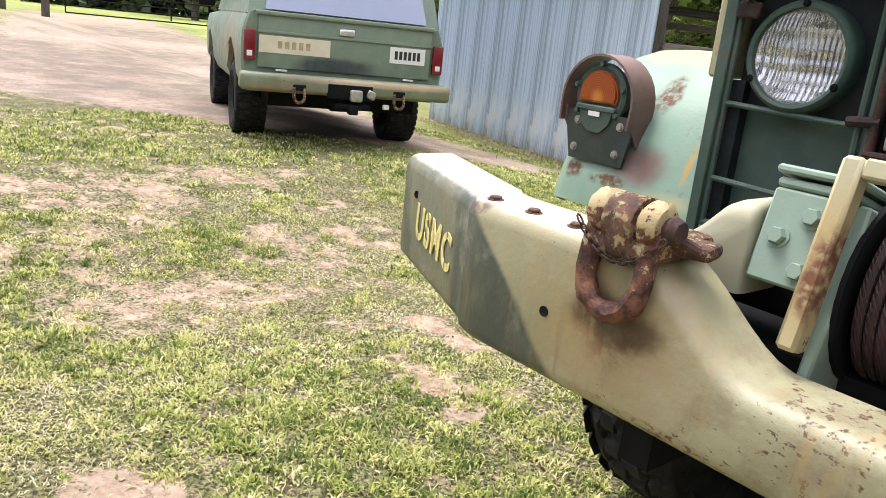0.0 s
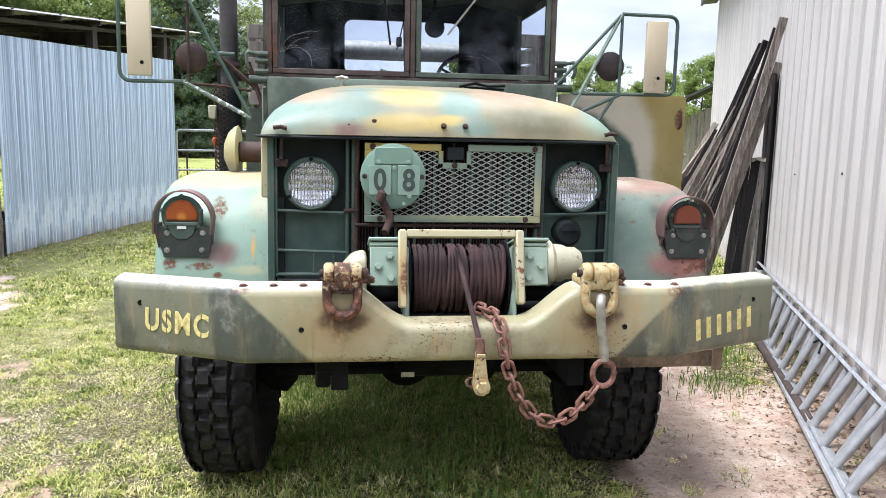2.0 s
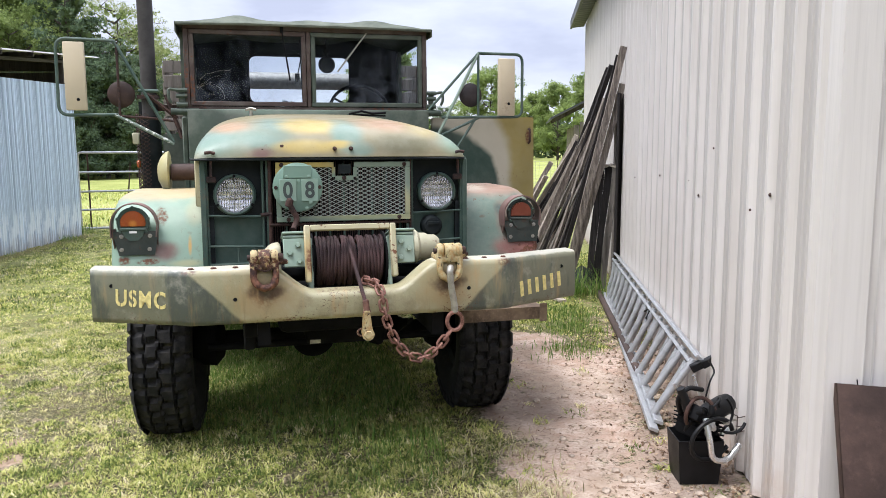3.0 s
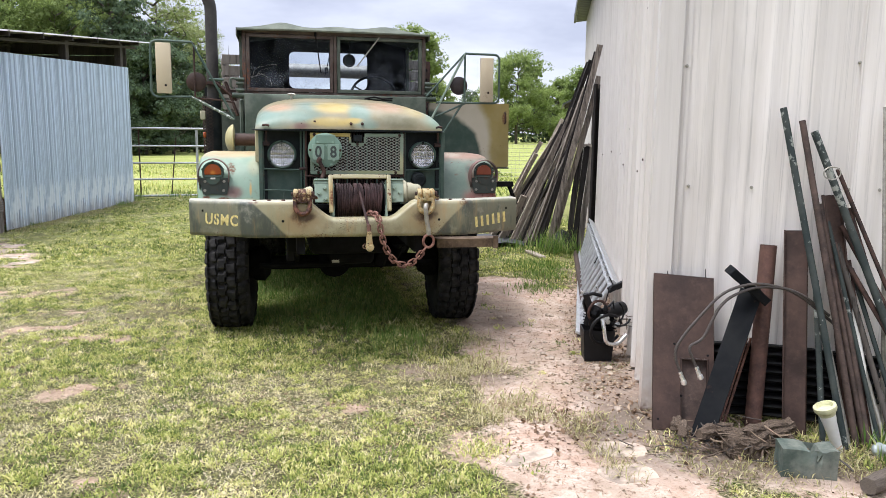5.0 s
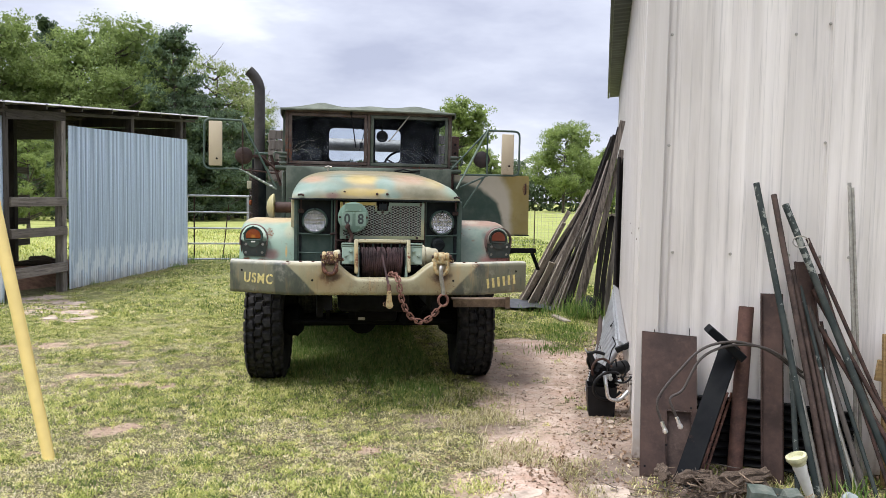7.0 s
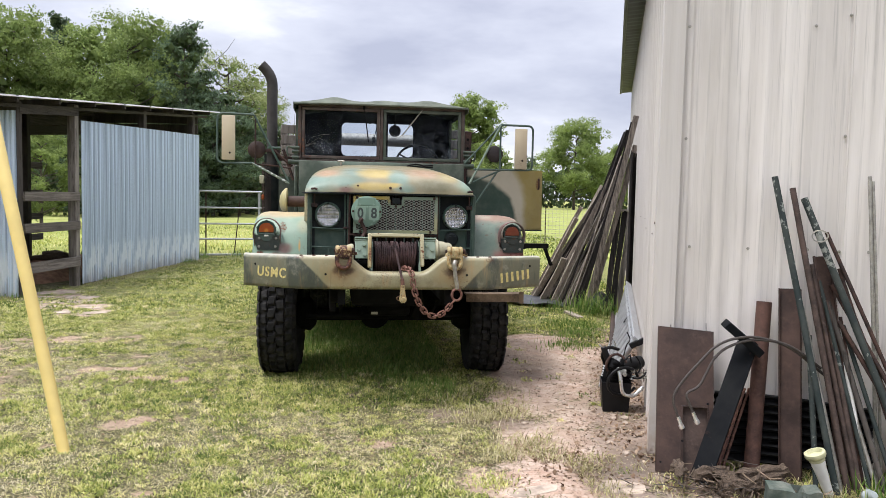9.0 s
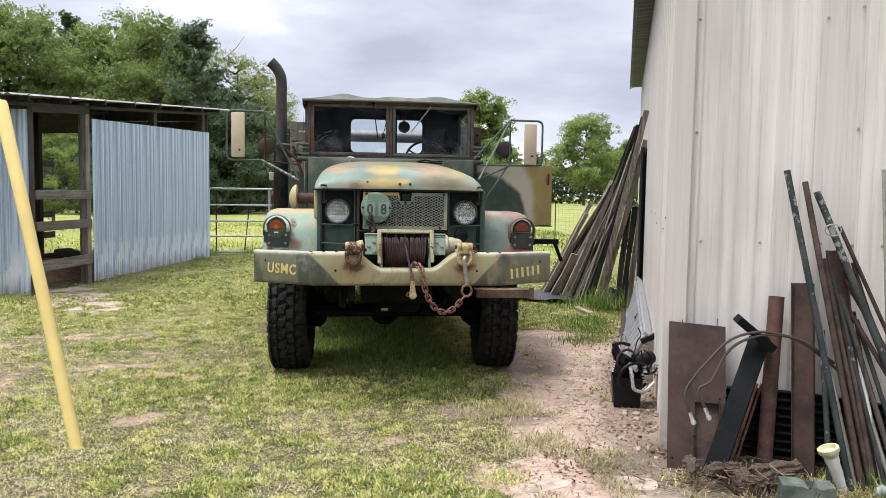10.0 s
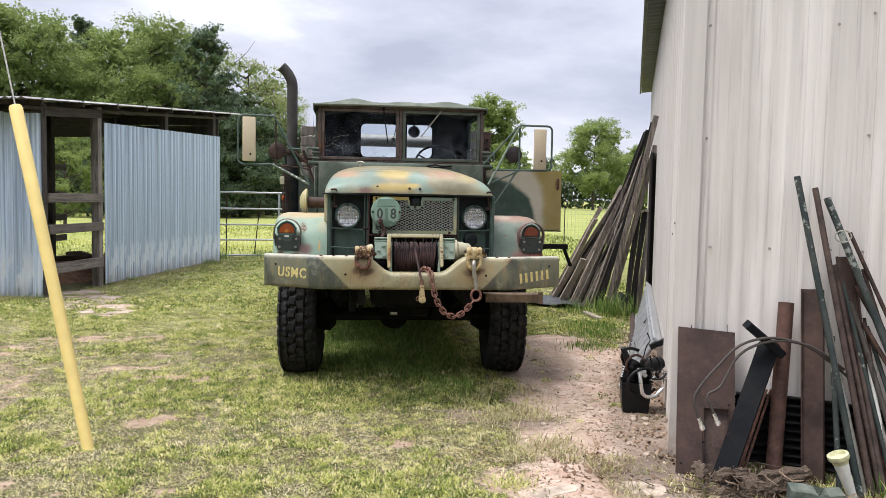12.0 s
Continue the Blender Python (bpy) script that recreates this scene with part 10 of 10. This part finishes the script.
def sow():
    def open_to(p, lo=0.0):
        x, y = p[:, 0], p[:, 1]
        lo = np.where(x > 0.3, lo * 0.1, lo)
        b = bareness(x, y)
        f = np.clip(1.25 - 1.9 * b + 1.5 * (cloud(x, y, 6.0, 61, 3) - 0.5), lo, 1)
        return np.where((x < -5.2) & (y > 6.4) & (y < 13.3), 0.0, f) * outside(p)

    def lush(p):
        under = smooth(p[:, 1], -0.5, 0.1) * (1 - smooth(np.abs(p[:, 0] + 0.2), 0.8, 1.1))
        by_truck = 0.9 * (1 - smooth(np.hypot(p[:, 0] + 1.9, p[:, 1] - 0.5), 0.5, 1.3))
        return np.maximum(np.maximum(under, by_truck), smooth(cloud(p[:, 0], p[:, 1], 0.9, 31, 5) + 0.9 * (cloud(p[:, 0], p[:, 1], 4.0, 33, 3) - 0.5), 0.28, 0.66))

    def clumps(c, k, r, rng, spread=0.16):
        """k blades about each centre; a clump keeps one tone and one height."""
        n = len(c)
        w = lush(c)
        tone = np.clip(0.52 - 0.24 * w + rng.normal(0, 0.27, n), 0, 1)
        tall = 0.55 + 0.75 * w * rng.uniform(0.5, 1.2, n)
        p = np.repeat(c, k, 0) + rng.normal(0, 1, (n * k, 2)) * np.repeat(r, k)[:, None]
        tone = np.repeat(tone, k) + rng.normal(0, spread, n * k)
        keep = outside(p)
        return p[keep], tone[keep], np.repeat(tall, k)[keep]

    # green tufts, thick where the turf thrives
    c, rng = scatter(-5.2, 1.9, -3.2, 5.0, 345, 1)
    c = c[rng.uniform(0, 1, len(c)) < open_to(c, 0.10) * (0.34 + 0.66 * lush(c))]
    p, tone, tall = clumps(c, 36, rng.uniform(0.010, 0.05, len(c)), rng)
    blades("grass", p, 0.034, 0.0066, 0.95, 3, M_GRASS, "short green tufts of mown grass", tone=tone, tall=tall, leafy=0.10)
    # unmown grass under the truck
    c, rng = scatter(-0.82, 0.62, -0.2, 5.0, 2600, 71)
    c = c[rng.uniform(0, 1, len(c)) < smooth(cloud(c[:, 0], c[:, 1], 2.0, 72, 4) + 0.5 * smooth(c[:, 1], 0.0, 1.5) - 0.25, 0.30, 0.62)]
    blades("grass", c, 0.085, 0.0075, 0.55, 73, M_WEED, "longer green grass under the truck", tone=np.clip(rng.normal(0.6, 0.22, len(c)), 0, 1))
    # matted dead stems between them
    d, rng = scatter(-5.2, 1.9, -3.2, 5.0, 3300, 4)
    d = d[rng.uniform(0, 1, len(d)) < open_to(d, 0.06) * (1.0 - 0.6 * lush(d))]
    tone = np.clip(1.6 * (cloud(d[:, 0], d[:, 1], 2.2, 41, 4) - 0.5) + 0.5 + rng.normal(0, 0.22, len(d)), 0, 1)
    blades("dry_grass", d, 0.034, 0.0055, 1.15, 4, M_STRAW, "matted dead straw-coloured grass", tone=tone)
    # dry fringe beside the worn path
    d, rng = scatter(0.1, 1.35, -1.5, 0.7, 5200, 44)
    d = d[rng.uniform(0, 1, len(d)) < smooth(cloud(d[:, 0], d[:, 1], 2.4, 45, 4), 0.36, 0.62) * (1 - smooth(np.abs(d[:, 0] - 0.72), 0.1, 0.48))]
    blades("dry_grass", d, 0.085, 0.006, 1.05, 46, M_STRAW, "tangled dead grass beside the worn path", tone=rng.uniform(0.0, 0.9, len(d)))
    # dead weeds and litter along the foot of the iron sheets
    rng = np.random.default_rng(52)
    t = rng.uniform(0, 1, 5200)
    along_side = rng.uniform(0, 1, 5200) < 0.5
    lx = np.where(along_side, -5.4 * t, rng.normal(0.16, 0.10, 5200))
    ly = np.where(along_side, rng.normal(-0.2, 0.11, 5200), 1.8 + 5.4 * t)
    ca, sa = math.cos(radians(-11.2)), math.sin(radians(-11.2))
    d = np.stack([-5.29 + ca * lx - sa * ly, 6.38 + sa * lx + ca * ly], 1)
    blades("dry_grass", d, 0.085, 0.008, 1.0, 53, M_STRAW, "dead weeds and litter along the shed wall", tone=rng.uniform(0.0, 0.6, len(d)))
    # longer pasture grass beyond the gate
    f, rng = scatter(-14.0, 9.0, 14.6, 34.0, 95, 58)
    w = smooth(cloud(f[:, 0], f[:, 1], 0.5, 59, 4), 0.36, 0.62)
    f, w = f[rng.uniform(0, 1, len(f)) < 0.3 + 0.7 * w], None
    tone = np.clip(1.7 * (cloud(f[:, 0], f[:, 1], 0.35, 60, 4) - 0.5) + 0.34 + rng.normal(0, 0.16, len(f)), 0, 1)
    blades("pasture_grass", f, 0.11, 0.035, 0.6, 61, M_GRASS, "longer pasture grass beyond the gate", tone=tone)
    # straw, twigs and thin grass about the scrap
    d, rng = scatter(1.0, 3.0, -3.0, -1.4, 5200, 47)
    q = d - np.array([[1.64, -1.37]])
    out = -(q[:, 0] * 0.347 + q[:, 1] * 0.938)
    d = d[(out > 0.05) & (rng.uniform(0, 1, len(d)) < 0.8 * (1 - smooth(out, 0.75, 1.2)) * smooth(cloud(d[:, 0], d[:, 1], 3.0, 48, 3), 0.35, 0.6))]
    blades("dry_grass", d, 0.075, 0.0055, 1.05, 49, M_STRAW, "dead grass and twigs about the scrap", tone=rng.uniform(0.0, 0.75, len(d)) ** 1.6)
    # further off: broader, sparser blades
    f, rng = scatter(-9.5, 5.0, -4.0, 14.5, 170, 2)
    f = f[~((f[:, 0] > -5.2) & (f[:, 0] < 1.9) & (f[:, 1] > -3.2) & (f[:, 1] < 5.0))]
    f = f[rng.uniform(0, 1, len(f)) < open_to(f) * (0.45 + 0.55 * lush(f))]
    p, tone, tall = clumps(f, 13, rng.uniform(0.02, 0.07, len(f)), rng)
    blades("grass", p, 0.040, 0.015, 0.85, 5, M_GRASS, "mown grass further from the truck", tone=np.clip(tone - 0.04, 0, 1), tall=tall)
    # behind the camera's way
    f, rng = scatter(-5.0, 4.5, -8.5, -3.1, 90, 92)
    f = f[rng.uniform(0, 1, len(f)) < open_to(f) * (0.45 + 0.55 * lush(f))]
    p, tone, tall = clumps(f, 12, rng.uniform(0.02, 0.08, len(f)), rng)
    blades("grass", p, 0.045, 0.016, 0.85, 93, M_GRASS, "mown grass at the near side of the yard", tone=tone, tall=tall)
    # tall growth by the lumber, walls and posts
    spots = [(3.25, 4.65, 0.34, 380, 0.34), (2.95, 5.1, 0.4, 130, 0.17), (3.3, 5.9, 0.4, 200, 0.17), (2.6, 3.9, 0.4, 420, 0.08), (4.2, 8.2, 0.5, 300, 0.24), (0.46, -1.80, 0.13, 420, 0.045), (-4.0, 13.9, 0.3, 300, 0.3), (-2.9, 14.8, 0.5, 300, 0.22),
             (2.62, -2.25, 0.16, 70, 0.13), (2.45, -2.55, 0.2, 90, 0.07), (1.55, -1.95, 0.16, 80, 0.06), (-4.85, 8.9, 0.25, 160, 0.12), (-4.5, 10.5, 0.25, 160, 0.10), (2.2, 2.3, 0.28, 420, 0.07), (2.5, 3.0, 0.3, 420, 0.09), (2.75, 3.6, 0.35, 420, 0.09), (2.02, 1.7, 0.06, 24, 0.06), (-3.95, 12.6, 0.25, 140, 0.14), (-5.4, 6.2, 0.3, 120, 0.10), (-6.6, 6.3, 0.4, 160, 0.10),
             (2.0, 5.6, 0.7, 260, 0.055), (2.6, 6.6, 0.7, 160, 0.06)]
    g = np.random.default_rng(14)
    for x, y, r, n, h in spots:
        p = np.stack([g.normal(x, r * 0.55, n), g.normal(y, r * 0.55, n)], 1)
        p = p[outside(p)]
        blades("weeds", p, h, 0.010 if h > 0.12 else 0.007, 0.4 if h > 0.06 else 0.95, int(abs(x * 100) + n), M_WEED if h > 0.06 else M_GRASS, "tall green weeds and seeding grass", "weeds")
    # chips, dead leaves and pebbles
    p, r = scatter(-1.0, 3.6, -3.4, 4.5, 560, 6)
    b = bareness(p[:, 0], p[:, 1])
    d = p - np.array([[1.64, -1.37]])
    wall = -(d[:, 0] * 0.938 - d[:, 1] * 0.347)
    front = -(d[:, 0] * 0.347 + d[:, 1] * 0.938)
    close = np.where((wall > 0) & (front < 0.1), 1 - smooth(wall, 0.35, 0.95), np.where(front > 0, 1 - smooth(front, 0.4, 1.1), 0))
    p = p[(r.uniform(0, 1, len(p)) < np.clip(b * 0.14 * smooth(cloud(p[:, 0], p[:, 1], 1.6, 71, 4), 0.54, 0.68) + close * 0.95, 0, 1)) & outside(p)]
    blades("leaf_litter", p, 0.026, 0.017, 1.3, 7, M_LITTER, "brown dead leaves and bark chips on the soil", "litter")
    p, r = scatter(0.8, 3.2, -2.9, 3.0, 700, 16)
    d = p - np.array([[1.64, -1.37]])
    wall, front = -(d[:, 0] * 0.938 - d[:, 1] * 0.347), -(d[:, 0] * 0.347 + d[:, 1] * 0.938)
    close = np.where((wall > 0) & (front < 0.1), 1 - smooth(wall, 0.12, 0.6), np.where(front > 0, 1 - smooth(front, 0.3, 0.85), 0))
    p = p[(r.uniform(0, 1, len(p)) < close * smooth(cloud(p[:, 0], p[:, 1], 3.0, 17, 4), 0.34, 0.6)) & outside(p)]
    blades("leaf_litter", p, 0.042, 0.024, 1.25, 18, M_LITTER, "heaped brown leaves at the foot of the wall", "litter", tone=r.uniform(0.0, 0.8, len(p)))
    q, r = scatter(-4.5, 2.2, -3.2, 4.0, 45, 8)
    blades("leaf_litter", q[outside(q)], 0.024, 0.018, 1.3, 9, M_LITTER, "scattered dead leaves in the grass", "litter")
    rng3 = random.Random(2)
    for i in range(26):
        a = rng3.uniform(-0.4, 2.6)
        c = Vector((1.15 + 0.2 * a + rng3.uniform(-0.45, 0.5), a - 1.2, 0.0))
        s = rng3.uniform(0.012, 0.03)
        bm = bmn()
        bmesh.ops.create_icosphere(bm, subdivisions=2, radius=s)
        for v in bm.verts:
            v.co *= 1 + 0.35 * noise.noise(v.co * 40 + Vector((i, 0, 0)))
            v.co.z *= 0.6
        solid("pebble", bm, M_STONE, "small pinkish stone on the bare soil", "stone", "stones on the path", at=(c.x, c.y, float(height_at(np.array([c.x]), np.array([c.y]))[0]) + s * 0.3))
    tw, r = scatter(0.6, 1.9, -2.9, 2.2, 120, 83)
    tw = tw[(bareness(tw[:, 0], tw[:, 1]) > 0.5) & outside(tw)]
    blades("twigs", tw, 0.07, 0.004, 1.35, 84, M_LITTER, "thin dry twigs and stems on the bare soil", "twigs", tone=r.uniform(0.0, 0.7, len(tw)))
    def slab(x, y, w, h, turn, label, group):
        rng4 = random.Random(int(1000 * x))
        poly = []
        for i in range(14):
            a = 2 * math.pi * i / 14
            q = max(abs(math.cos(a)), abs(math.sin(a))) ** 0.8
            r = 0.5 / q * rng4.uniform(0.84, 1.04)
            poly.append((w * r * math.cos(a), h * r * math.sin(a)))
        bm = prism(bmn(), poly, pose(0, 0, 0), 0.03)
        bmesh.ops.bevel(bm, geom=bm.edges[:], offset=0.005, segments=1, affect="EDGES")
        z = float(height_at(np.array([x]), np.array([y]))[0])
        solid("flat_stone", bm, M_STONE, label, "stone", group, at=(x, y, z - 0.0262), turn=turn)

    for x, y, w, h, turn in ((0.68, -1.93, 0.34, 0.13, 20), (1.22, -1.92, 0.30, 0.22, -12), (1.12, -2.2, 0.32, 0.22, 8), (1.75, -2.75, 0.4, 0.22, 5)):
        slab(x, y, w, h, turn, "flat pale paving stone sunk in the soil", "sunk paving stones")
    for x, y, w, turn in ((-5.3, 7.0, 0.55, 10), (-4.85, 7.15, 0.5, 30), (-5.0, 6.45, 0.55, -15), (-4.45, 6.55, 0.5, 5), (-4.75, 5.9, 0.55, 40), (-4.25, 6.0, 0.5, -8), (-4.5, 5.4, 0.5, 20), (-4.0, 5.45, 0.45, -25), (-4.3, 4.85, 0.5, 8), (-3.8, 4.9, 0.4, 35)):
        slab(x, y, w, w * 0.6, turn, "flat pale stone by the shed opening", "stones at the shed")


k = Mat("dead_leaf_brown")
M_LITTER = k.done(k.ramp(k.attribute("tone"), [(0.0, (0.09, 0.055, 0.035)), (1.0, (0.50, 0.40, 0.30)), (0.5, (0.26, 0.17, 0.11))]), 0.9, 0, None, 0.2)
sow()
